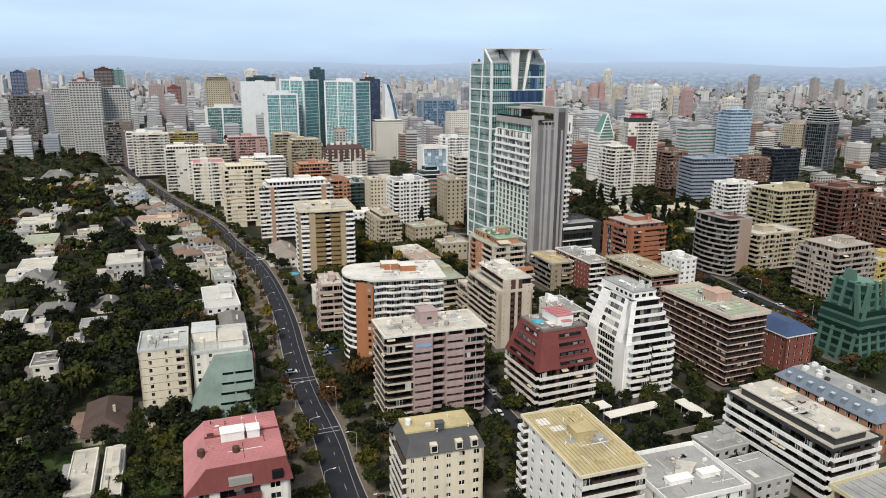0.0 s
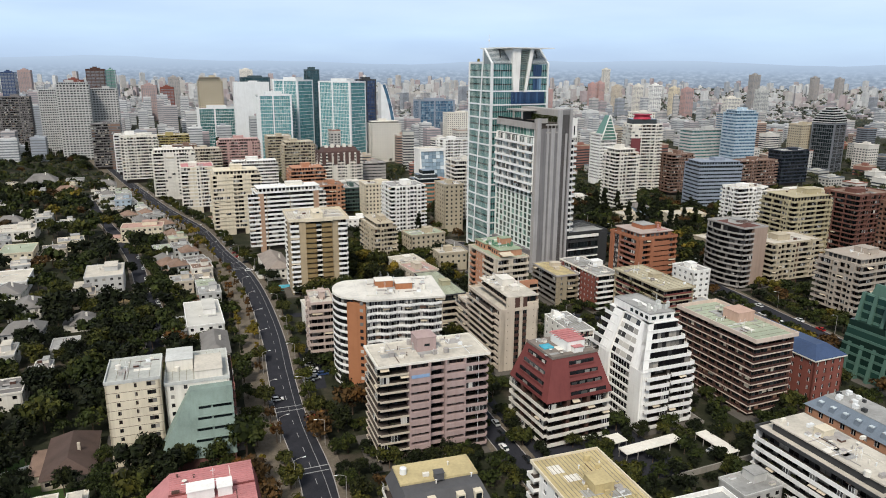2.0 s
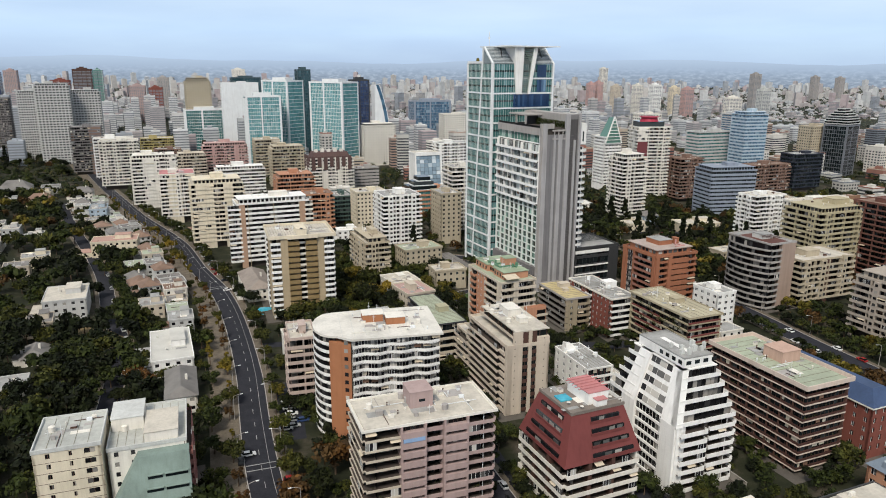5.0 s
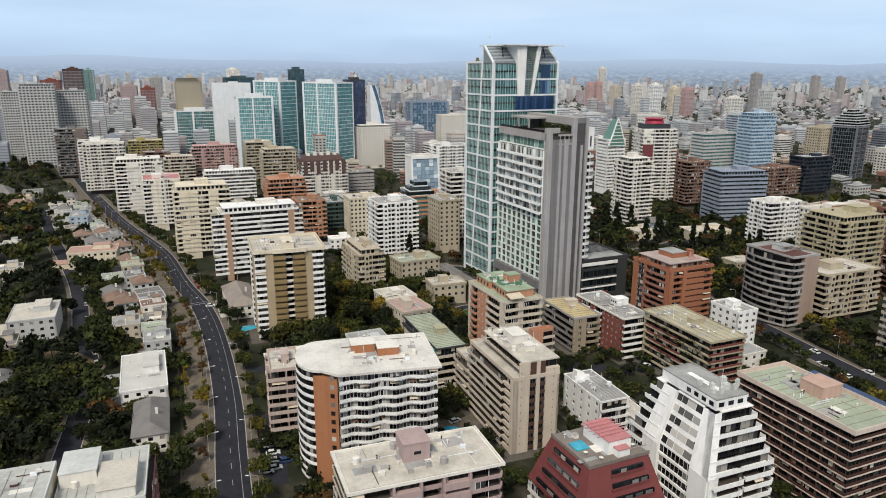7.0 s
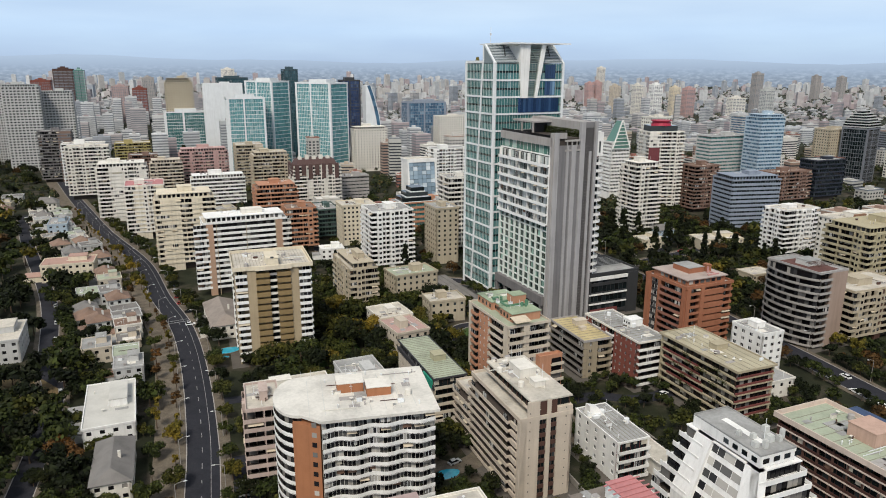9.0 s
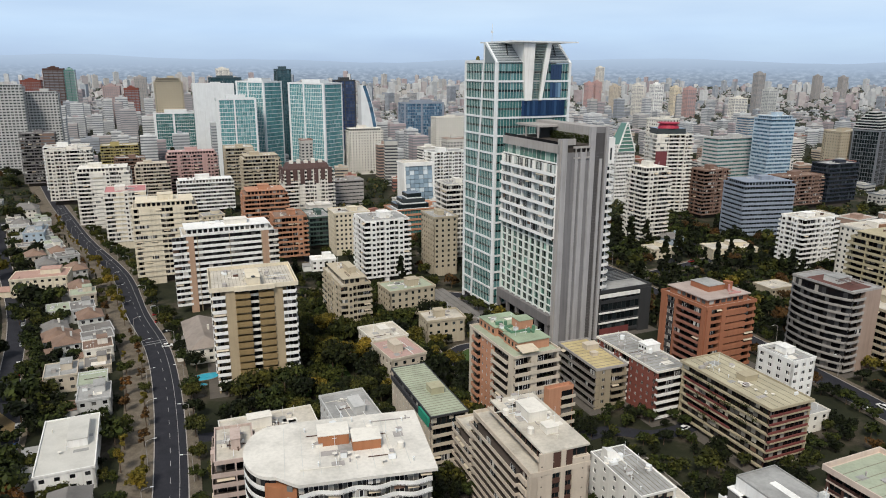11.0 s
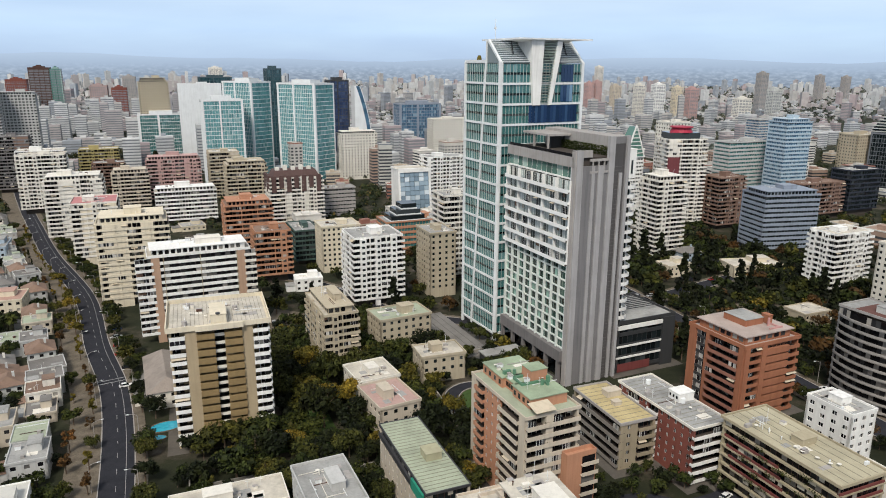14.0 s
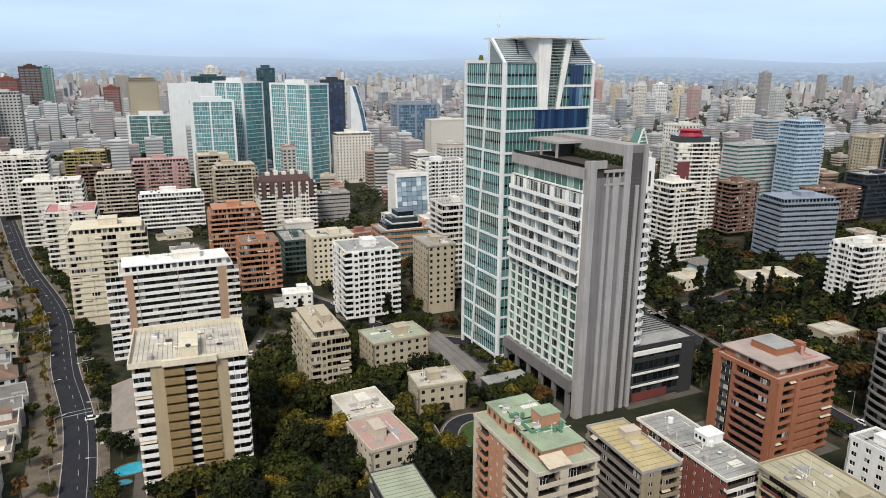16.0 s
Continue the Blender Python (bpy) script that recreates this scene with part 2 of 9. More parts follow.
# ---------- mesh helpers ----------
class Build:
    """Collects boxes and faces into one mesh."""

    def __init__(self):
        self.v, self.f, self.m = [], [], []

    def box(self, x0, y0, z0, x1, y1, z1, m=0):
        if x0 > x1: x0, x1 = x1, x0
        if y0 > y1: y0, y1 = y1, y0
        k = len(self.v)
        self.v += [(x0, y0, z0), (x1, y0, z0), (x1, y1, z0), (x0, y1, z0), (x0, y0, z1), (x1, y0, z1), (x1, y1, z1), (x0, y1, z1)]
        self.f += [(k, k + 3, k + 2, k + 1), (k + 4, k + 5, k + 6, k + 7), (k, k + 1, k + 5, k + 4), (k + 1, k + 2, k + 6, k + 5),
                   (k + 2, k + 3, k + 7, k + 6), (k + 3, k, k + 4, k + 7)]
        self.m += [m] * 6
        return self

    def face(self, pts, m=0):
        k = len(self.v)
        self.v += [tuple(p) for p in pts]
        self.f.append(tuple(range(k, k + len(pts))))
        self.m.append(m)
        return self

    def hull(self, low, high, m=0):
        """A solid between two outlines of the same count, low one and high one, counter-clockwise."""
        n, k = len(low), len(self.v)
        self.v += [tuple(p) for p in low] + [tuple(p) for p in high]
        self.f += [tuple(range(k + n - 1, k - 1, -1)), tuple(range(k + n, k + 2 * n))]
        self.f += [(k + i, k + (i + 1) % n, k + n + (i + 1) % n, k + n + i) for i in range(n)]
        self.m += [m] * (n + 2)
        return self

    def loft(self, x0, y0, x1, y1, prof, m=0, other=()):
        """A closed profile of (outwards, height) points carried round a rectangle."""
        k, n = len(self.v), len(prof)
        for o, z in prof:
            self.v += [(x0 - o, y0 - o, z), (x1 + o, y0 - o, z), (x1 + o, y1 + o, z), (x0 - o, y1 + o, z)]
        for i in range(n):
            a, b = k + 4 * i, k + 4 * ((i + 1) % n)
            for q in range(4):
                r = (q + 1) % 4
                self.f.append((a + q, a + r, b + r, b + q))
                self.m.append(1 if i in other else m)
        return self

    def rod(self, x, y, z0, z1, r, sides=8, m=0, r1=None):
        r1 = r if r1 is None else r1
        ring = [(math.cos(2 * math.pi * i / sides), math.sin(2 * math.pi * i / sides)) for i in range(sides)]
        return self.hull([(x + r * c, y + r * s, z0) for c, s in ring], [(x + r1 * c, y + r1 * s, z1) for c, s in ring], m)

    def mesh(self, name, mats):
        me = bpy.data.meshes.new(name)
        me.from_pydata(self.v, [], self.f)
        for mt in mats if isinstance(mats, (list, tuple)) else [mats]:
            me.materials.append(mt)
        if any(self.m):
            me.polygons.foreach_set("material_index", self.m)
        me.update()
        return me


def part(name, shape, mats, parent, label="", at=(0, 0, 0)):
    me = shape.mesh(name, mats) if isinstance(shape, Build) else shape
    ob = new(name, me)
    ob.parent = parent
    ob.location = at
    if label:
        tagged(ob, label)
    return ob


def thing(name, label, category, x=0, y=0, z=0, turn=0, group="", kind=""):
    ob = new(name)
    ob.matrix_basis = pose(x, y, z, 0, 0, turn)
    ob.empty_display_size = 0.5
    return tagged(ob, label, category, group, kind)


def lone(name, shape, mats, label, category, x=0, y=0, z=0, turn=0, group="", kind=""):
    me = shape.mesh(name, mats) if isinstance(shape, Build) else shape
    ob = new(name, me)
    ob.matrix_basis = pose(x, y, z, 0, 0, turn)
    return tagged(ob, label, category, group, kind)


# ---------- facades ----------
FOOT = []


def covered(x, y, margin=1.0):
    """Whether a place lies on or close to a building."""
    for fx, fy, w, d, a in FOOT:
        dx, dy = x - fx, y - fy
        u, v = dx * math.cos(a) + dy * math.sin(a), dy * math.cos(a) - dx * math.sin(a)
        if -margin < u < w + margin and -margin < v < d + margin:
            return True
    return False


class House:
    """A block w x d with its near corner at (x, y), turned by turn degrees. Faces: s (front), w, e, n."""

    def __init__(self, name, label, x, y, w, d, floors, turn=25.0, fh=2.9, base=3.4, category="building", group=""):
        self.w, self.d, self.floors, self.fh, self.base = w, d, floors, fh, base
        self.h = base + floors * fh
        self.ob = thing(name, label, category, x, y, 0, turn, group)
        FOOT.append((x, y, w, d, radians(turn)))

    def length(self, face):
        return self.w if face in "sn" else self.d

    def fbox(self, b, face, a0, a1, o0, o1, z0, z1, m=0):
        """A box on a face: a along it from its left end as seen from outside, o outwards."""
        if face == "s": b.box(a0, -o1, z0, a1, -o0, z1, m)
        elif face == "n": b.box(self.w - a1, self.d + o0, z0, self.w - a0, self.d + o1, z1, m)
        elif face == "e": b.box(self.w + o0, a0, z0, self.w + o1, a1, z1, m)
        else: b.box(-o1, self.d - a1, z0, -o0, self.d - a0, z1, m)

    def core(self, mat, inset=0.6, base_mat=None):
        inset = inset * 1.9 if inset > 0.9 else inset
        b = Build().box(inset, inset, self.base if base_mat else 0, self.w - inset, self.d - inset, self.h - 0.05)
        part("wall", b, mat, self.ob)
        if base_mat:
            part("ground_floor", Build().box(0.25, 0.25, 0, self.w - 0.25, self.d - 0.25, self.base - 0.06), base_mat, self.ob)

    def glaze(self, face, a0, a1, o, z0, z1, glass, frame, step):
        b = Build()
        n = max(1, round((a1 - a0) / step))
        s = (a1 - a0) / n
        for i in range(n):
            self.fbox(b, face, a0 + i * s + 0.05, a0 + (i + 1) * s - 0.05, o - 0.06, o, z0 + 0.05, z1 - 0.05, 0)
            self.fbox(b, face, a0 + i * s - 0.05, a0 + i * s + 0.05, o - 0.08, o + 0.05, z0, z1, 1)
        self.fbox(b, face, a0, a1, o - 0.08, o + 0.04, z1 - 0.05, z1 + 0.05, 1)
        return b.mesh("glazing", [glass, frame])

    def wall(self, face, f0, f1, mat, out=0.0, deep=0.62, z0=0.0, z1=None, name="pier"):
        L = self.length(face)
        b = Build()
        deep = deep * 1.9 if deep > 0.9 else deep
        self.fbox(b, face, f0 * L, f1 * L, -deep, out, z0, self.h if z1 is None else z1)
        part(name, b, mat, self.ob)

    def balconies(self, face, f0, f1, mat, deep=1.4, rail=0.95, glass=None, frame=None, step=1.6, lo=0, hi=None, ends=True, rail_mat=None,
                  slab=0.22, turned=0.0, back=0.5):
        """Each storey: a slab with its parapet, and the glazed wall behind it."""
        L, fh = self.length(face), self.fh
        a0, a1 = f0 * L, f1 * L
        back = back * 1.9 if back >= 0.8 else back
        b = Build()
        dz = {"s": 0.0, "w": 0.004, "e": 0.004, "n": 0.008}[face]
        x0, x1 = a0 - turned, a1 + turned
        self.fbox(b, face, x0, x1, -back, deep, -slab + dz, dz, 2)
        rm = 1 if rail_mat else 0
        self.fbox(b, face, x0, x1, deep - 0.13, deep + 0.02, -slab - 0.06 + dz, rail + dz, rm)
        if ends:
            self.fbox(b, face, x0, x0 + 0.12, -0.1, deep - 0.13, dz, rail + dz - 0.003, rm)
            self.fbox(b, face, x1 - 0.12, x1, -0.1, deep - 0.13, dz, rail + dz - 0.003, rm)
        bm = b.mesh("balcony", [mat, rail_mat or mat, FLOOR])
        gm = self.glaze(face, a0, a1, -back + 0.1, 0.0, fh - slab - 0.1, glass or GLASS, frame or STEEL, step)
        for i in range(lo, self.floors if hi is None else hi):
            z = self.base + i * fh
            part("balcony", bm, None, self.ob, at=(0, 0, z))
            part("glazing", gm, None, self.ob, at=(0, 0, z))
        self.belongings(face, a0, a1, deep, back, rail, lo, self.floors if hi is None else hi)

    def spot(self, face, a, o, z):
        """A point on a face: a along it, o outwards."""
        return {"s": (a, -o, z), "n": (self.w - a, self.d + o, z), "e": (self.w + o, a, z), "w": (-o, self.d - a, z)}[face]

    def belongings(self, face, a0, a1, deep, back, rail, lo, hi, bay=2.6):
        """What people keep on balconies: plants, lowered blinds, glazed-in bays and awnings."""
        r = random.Random(int(a0 * 13 + a1 * 7 + self.w * 101 + self.d * 37 + self.h * 11) + ord(face))
        b, fh = Build(), self.fh
        n = max(1, int((a1 - a0) / bay))
        for k in range(lo, hi):
            z = self.base + k * fh
            for i in range(n):
                p, q = a0 + (a1 - a0) * i / n + 0.15, a0 + (a1 - a0) * (i + 1) / n - 0.15
                c = r.random()
                if c < 0.16:
                    for _ in range(9):
                        u, o, h = r.uniform(p, q), deep - r.uniform(0.15, 0.7), z + rail + r.uniform(-0.3, 0.45)
                        b.face([self.spot(face, u + r.uniform(-0.3, 0.3), o + r.uniform(-0.3, 0.2), h + r.uniform(-0.3, 0.3)) for _ in range(3)], 0)
                elif c < 0.34:
                    self.fbox(b, face, p, p + (q - p) * r.uniform(0.5, 1), -back + 0.14, -back + 0.18, z + fh * r.uniform(0.3, 0.6), z + fh - 0.35, r.choice((1, 1, 2)))
                elif c < 0.46 and deep > 0.2:
                    m = 3
                    for j in range(m):
                        self.fbox(b, face, p + (q - p) * j / m + 0.04, p + (q - p) * (j + 1) / m - 0.04, deep - 0.12, deep - 0.06, z + rail, z + fh - 0.32, 3)
                        self.fbox(b, face, p + (q - p) * j / m - 0.04, p + (q - p) * j / m + 0.04, deep - 0.13, deep - 0.04, z + rail, z + fh - 0.32, 5)
                elif c < 0.50 and deep > 0.2:
                    lo4 = [self.spot(face, u, o, h) for u, o, h in ((p, -0.1, z + fh - 0.5), (q, -0.1, z + fh - 0.5), (q, deep + 0.35, z + fh - 1.05), (p, deep + 0.35, z + fh - 1.05))]
                    b.hull(lo4, [(x, y, h + 0.06) for x, y, h in lo4], 4)
        if b.f:
            tagged(part("balcony_clutter", b, [GREENLEAF, BLINDPALE, BLINDDARK, GLASSLIT, AWNING, STEEL], self.ob, "plants, blinds and glazed bays on the balconies"), kind="stuff")

    def strips(self, face, f0, f1, mat, band=1.2, out=0.0, glass=None, frame=None, step=1.5, lo=0, hi=None, back=0.3):
        """Each storey: a spandrel band below a strip of windows."""
        L, fh = self.length(face), self.fh
        a0, a1 = f0 * L, f1 * L
        b = Build()
        dz = {"s": 0.0, "w": 0.004, "e": 0.004, "n": 0.008}[face]
        self.fbox(b, face, a0 - (out if f0 == 0 else 0), a1 + (out if f1 == 1 else 0), -0.62, out, dz - band * 0.35, band * 0.65 + dz)
        bm = b.mesh("spandrel", mat)
        gm = self.glaze(face, a0, a1, -back, band * 0.65, fh - band * 0.35, glass or GLASS, frame or STEEL, step)
        for i in range(lo, self.floors if hi is None else hi):
            z = self.base + i * fh
            part("spandrel", bm, None, self.ob, at=(0, 0, z))
            part("glazing", gm, None, self.ob, at=(0, 0, z))

    def windows(self, face, f0, f1, mat, n, ww=1.2, wh=1.3, sill=0.9, lo=0, hi=None, glass=None, frame=None, out=0.0, single=True):
        """A wall with n openings a storey, each with its window set back in it."""
        L, fh = self.length(face), self.fh
        a0, a1 = f0 * L, f1 * L
        hi = self.floors if hi is None else hi
        b, pitch = Build(), (a1 - a0) / n
        ww = min(ww, pitch * 0.9)
        z0, z1 = self.base + lo * fh, self.base + hi * fh
        if lo == 0:
            self.fbox(b, face, a0, a1, -0.62, out, 0, z0)
        for i in range(n + 1):
            e0 = a0 if i == 0 else a0 + (i - 0.5) * pitch + ww / 2
            e1 = a1 if i == n else a0 + (i + 0.5) * pitch - ww / 2
            self.fbox(b, face, e0, e1, -0.62, out, z0, z1)
        for k in range(lo, hi):
            z = self.base + k * fh
            for i in range(n):
                e0 = a0 + (i + 0.5) * pitch - ww / 2
                self.fbox(b, face, e0, e0 + ww, -0.62, out, z, z + sill)
                self.fbox(b, face, e0, e0 + ww, -0.62, out, z + sill + wh, z + fh)
        part("wall", b, mat, self.ob)
        if single:
            for i in range(n):
                e0 = a0 + (i + 0.5) * pitch - ww / 2
                me = self.glaze(face, e0, e0 + ww, out - 0.22, sill, sill + wh, glass or GLASS, frame or STEEL, ww / 2)
                for k in range(lo, hi):
                    part("window", me, None, self.ob, at=(0, 0, self.base + k * fh))
        else:
            g = Build()
            for k in range(lo, hi):
                z = self.base + k * fh
                for i in range(n):
                    e0 = a0 + (i + 0.5) * pitch - ww / 2
                    self.fbox(g, face, e0, e0 + ww, out - 0.3, out - 0.22, z + sill, z + sill + wh)
            tagged(part("glazing", g, glass or GLASS, self.ob), kind="stuff")

    def roof(self, mat, edge=None, over=0.3, thick=0.5, parapet=0.5, seams=0.0, seam_axis="x"):
        w, d, h, o = self.w, self.d, self.h, over
        edge = edge or mat
        part("roof", Build().box(0.1, 0.1, h, w - 0.1, d - 0.1, h + thick), mat, self.ob)
        t, z1 = 0.3, h + thick + parapet
        prof = [(o, h - 0.1), (o, z1), (o - t, z1), (o - t, h + 0.1), (-0.11, h + 0.1), (-0.11, h - 0.1)] if o > 0.1 else [(o, h - 0.1), (o, z1), (o - t, z1), (o - t, h - 0.1)]
        b = Build().loft(0, 0, w, d, prof)
        part("parapet", b, edge, self.ob)
        if seams:
            s = Build()
            z = h + thick
            if seam_axis == "x":
                n = int(w / seams)
                for i in range(1, n):
                    s.box(i * w / n - 0.05, 0.3, z - 0.02, i * w / n + 0.05, d - 0.3, z + 0.09)
            else:
                n = int(d / seams)
                for i in range(1, n):
                    s.box(0.3, i * d / n - 0.05, z - 0.02, w - 0.3, i * d / n + 0.05, z + 0.09)
            part("roof_seam", s, SEAM, self.ob)
        self.top = h + thick

    def box_on(self, name, mat, f0, g0, f1, g1, high, cap=None, z=None):
        """A plant room or lift head on the roof, given in fractions of width and depth."""
        z = self.top if z is None else z
        b = Build().box(f0 * self.w, g0 * self.d, z - 0.05, f1 * self.w, g1 * self.d, z + high)
        ob = part(name, b, mat, self.ob)
        c = Build().box(f0 * self.w - 0.15, g0 * self.d - 0.15, z + high, f1 * self.w + 0.15, g1 * self.d + 0.15, z + high + 0.18)
        part("cap", c, cap or mat, ob)
        return ob

    def clutter(self, seed, n=6, mat=None):
        """Vents, cowls and cooling units on the roof."""
        r = random.Random(seed)
        for i in range(n):
            x, y = r.uniform(0.08, 0.92) * self.w, r.uniform(0.1, 0.9) * self.d
            k = r.random()
            b = Build()
            if k < 0.4:
                b.rod(0, 0, 0, r.uniform(0.5, 1.1), 0.14).rod(0, 0, 0.9, 1.05, 0.28, 8, 0, 0.05)
            elif k < 0.75:
                s = r.uniform(0.5, 1.1)
                b.box(-s, -s * 0.5, 0.1, s, s * 0.5, 0.9).rod(0, 0, 0.9, 0.98, s * 0.4)
                b.box(-s, -s * 0.4, 0, -s + 0.15, s * 0.4, 0.1).box(s - 0.15, -s * 0.4, 0, s, s * 0.4, 0.1)
            else:
                b.rod(0, 0, 0, 1.4, 0.8, 12).rod(0, 0, 1.4, 1.6, 0.8, 12, 0, 0.2)
            part("roof_vent", b, mat or r.choice([STEEL, GREY, OFFWHITE]), self.ob, at=(x, y, self.top - 0.02))

    def gear(self, seed, n=22, lo=0.14, hi=0.86):
        """Small things on a roof: patches, pipes, vents, boxes, dishes, aerials and low kerbs."""
        r, b, z = random.Random(seed * 7 + 3), Build(), self.top - 0.01
        for i in range(n):
            x, y, k = r.uniform(lo, hi) * self.w, r.uniform(lo, hi) * self.d, r.random()
            m = r.choice((0, 0, 1, 2, 2, 3))
            if k < 0.22:
                a, c = r.uniform(0.8, 2.6), r.uniform(0.6, 2.0)
                b.box(x - a, y - c, z, x + a, y + c, z + 0.05, r.choice((1, 4, 4, 2)))
            elif k < 0.42:
                a = r.uniform(1.5, 5.0)
                if r.random() < 0.5:
                    b.box(max(0.6, x - a), y, z + 0.1, min(self.w - 0.6, x + a), y + 0.14, z + 0.26, m)
                else:
                    b.box(x, max(0.6, y - a), z + 0.1, x + 0.14, min(self.d - 0.6, y + a), z + 0.26, m)
            elif k < 0.62:
                b.rod(x, y, z, z + r.uniform(0.5, 1.3), 0.13, 6, m).rod(x, y, z + 0.9, z + 1.1, 0.26, 6, m, 0.08)
            elif k < 0.80:
                a, c, h = r.uniform(0.4, 0.9), r.uniform(0.3, 0.7), r.uniform(0.6, 1.2)
                b.box(x - a, y - c, z, x + a, y + c, z + h, m).box(x - a - 0.06, y - c - 0.06, z + h, x + a + 0.06, y + c + 0.06, z + h + 0.07, 1)
            elif k < 0.90:
                b.rod(x, y, z, z + r.uniform(2.0, 4.5), 0.05, 5, 0).box(x - 0.5, y - 0.03, z + 1.7, x + 0.5, y + 0.03, z + 1.78, 0)
            else:
                b.rod(x, y, z, z + 0.7, 0.06, 5, 1).rod(x, y, z + 0.6, z + 0.85, 0.1, 8, 2, 0.55)
        tagged(part("roof_gear", b, [STEEL, GREY, OFFWHITE, BROWN, ROOFGREY], self.ob, "pipes, vents, aerials and patches on the roof"), kind="stuff")

    def bays(self, mat, deep, seed, glass=None):
        """Party fins between the flats, and upright panels of wall with a small window a storey."""
        r, b = random.Random(seed), Build()
        z1 = self.base + self.floors * self.fh
        for f in "sw":
            L = self.length(f)
            n = max(2, round(L / 8.5))
            for i in range(n):
                a = (i + r.uniform(-0.06, 0.06)) * L / n
                if i:
                    self.fbox(b, f, a - 0.14, a + 0.14, -0.5, deep + 0.05, self.base - 0.3, z1, 0)
                if r.random() < 0.5:
                    a0 = a + r.uniform(0.1, 0.45) * L / n
                    wd = r.uniform(1.8, 3.4)
                    if a0 + wd > L - 0.2:
                        continue
                    self.fbox(b, f, a0, a0 + wd, -0.5, deep + 0.12, self.base - 0.3, z1 + r.choice((0, 0, 1.2)), 0)
                    for k in range(self.floors):
                        z = self.base + k * self.fh + 0.85
                        self.fbox(b, f, a0 + wd * 0.25, a0 + wd * 0.75, deep + 0.05, deep + 0.16, z, z + 1.2, 1)
                        self.fbox(b, f, a0 + wd * 0.22, a0 + wd * 0.78, deep + 0.1, deep + 0.26, z - 0.1, z, 0)
        tagged(part("facade_panel", b, [mat, glass or GLASS], self.ob, "upright wall panels with small windows"), kind="stuff")

    def layers(self, style, mat, glass=None, frame=None, deep=1.0, rail=0.9, step=2.0, faces="swe", band=1.2, back=0.8):
        """Whole storeys at once for blocks farther off: one ring of balconies or bands and one of glazing a storey."""
        b, g = Build(), Build()
        fh, w, d = self.fh, self.w, self.d
        back = back * 1.9 if style == "balc" else back
        glass = glass or GLASS
        if style == "balc":
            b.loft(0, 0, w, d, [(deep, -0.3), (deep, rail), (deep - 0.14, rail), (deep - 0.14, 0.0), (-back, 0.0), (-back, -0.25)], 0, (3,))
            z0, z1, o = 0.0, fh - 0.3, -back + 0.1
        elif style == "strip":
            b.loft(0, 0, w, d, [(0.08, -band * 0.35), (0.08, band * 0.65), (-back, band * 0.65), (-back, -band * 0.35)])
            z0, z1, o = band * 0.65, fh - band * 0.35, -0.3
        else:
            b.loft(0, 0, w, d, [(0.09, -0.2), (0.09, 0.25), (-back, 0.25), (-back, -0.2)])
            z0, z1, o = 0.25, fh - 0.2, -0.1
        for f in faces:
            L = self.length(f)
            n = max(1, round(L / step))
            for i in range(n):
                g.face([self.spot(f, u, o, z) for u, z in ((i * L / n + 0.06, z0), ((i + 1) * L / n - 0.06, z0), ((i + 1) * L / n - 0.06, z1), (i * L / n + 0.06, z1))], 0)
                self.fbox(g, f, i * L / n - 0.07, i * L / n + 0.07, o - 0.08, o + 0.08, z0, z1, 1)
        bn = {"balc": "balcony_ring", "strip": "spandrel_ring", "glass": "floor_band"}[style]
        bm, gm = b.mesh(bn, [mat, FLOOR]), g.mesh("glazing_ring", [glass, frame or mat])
        if self.ob.location.y > 640:
            # far off, the storeys join
            for src, nm, ms in ((b, bn, [mat, FLOOR]), (g, "glazing_ring", [glass, frame or mat])):
                al = Build()
                for i in range(self.floors):
                    k, z = len(al.v), self.base + i * fh
                    al.v += [(x, y, q + z) for x, y, q in src.v]
                    al.f += [tuple(n + k for n in f) for f in src.f]
                    al.m += src.m
                tagged(part(nm, al, ms, self.ob), kind="stuff")
        else:
            for i in range(self.floors):
                part(bn, bm, None, self.ob, at=(0, 0, self.base + i * fh))
                part("glazing_ring", gm, None, self.ob, at=(0, 0, self.base + i * fh))
        if style == "balc":
            for f in "sw":
                self.belongings(f, 0.0, self.length(f), deep, back, rail, 0, self.floors, 3.2)


# ---------- ground, roads ----------
def rise(x, y):
    """The plain climbs gently towards the mountains, far off."""
    return 110.0 * max(0.0, (min(math.hypot(x, y), 4500.0) - 1900.0) / 3000.0) ** 1.7


_gr = Build()
_gx, _gy = [-5200 + 260 * k for k in range(41)], [-600] + [250 * k for k in range(5, 24)]
_gr.v = [(x, y, (rise(x, y) if math.hypot(x, y) < 4800 else 20.0) if y > 0 else 0.0) for y in _gy for x in _gx]
_gr.f = [(r * 41 + c, r * 41 + c + 1, (r + 1) * 41 + c + 1, (r + 1) * 41 + c) for r in range(len(_gy) - 1) for c in range(40)]
_gr.m = [0] * len(_gr.f)
# the near plain stays one level sheet
for _k, (x, y, z) in enumerate(_gr.v):
    if y <= 1250:
        _gr.v[_k] = (x, y, 0.0)
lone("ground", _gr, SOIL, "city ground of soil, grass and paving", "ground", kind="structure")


def smooth_line(pts, step=6.0):
    """A curve through the points, sampled evenly."""
    P = [Vector((*p, 0)) for p in pts]
    P = [2 * P[0] - P[1]] + P + [2 * P[-1] - P[-2]]
    out = []
    for i in range(1, len(P) - 2):
        n = max(2, int((P[i + 1] - P[i]).length / step))
        for k in range(n):
            t = k / n
            a, b, c, e = P[i - 1], P[i], P[i + 1], P[i + 2]
            out.append(0.5 * ((2 * b) + (c - a) * t + (2 * a - 5 * b + 4 * c - e) * t * t + (3 * b - a - 3 * c + e) * t ** 3))
    out.append(P[-2])
    return out


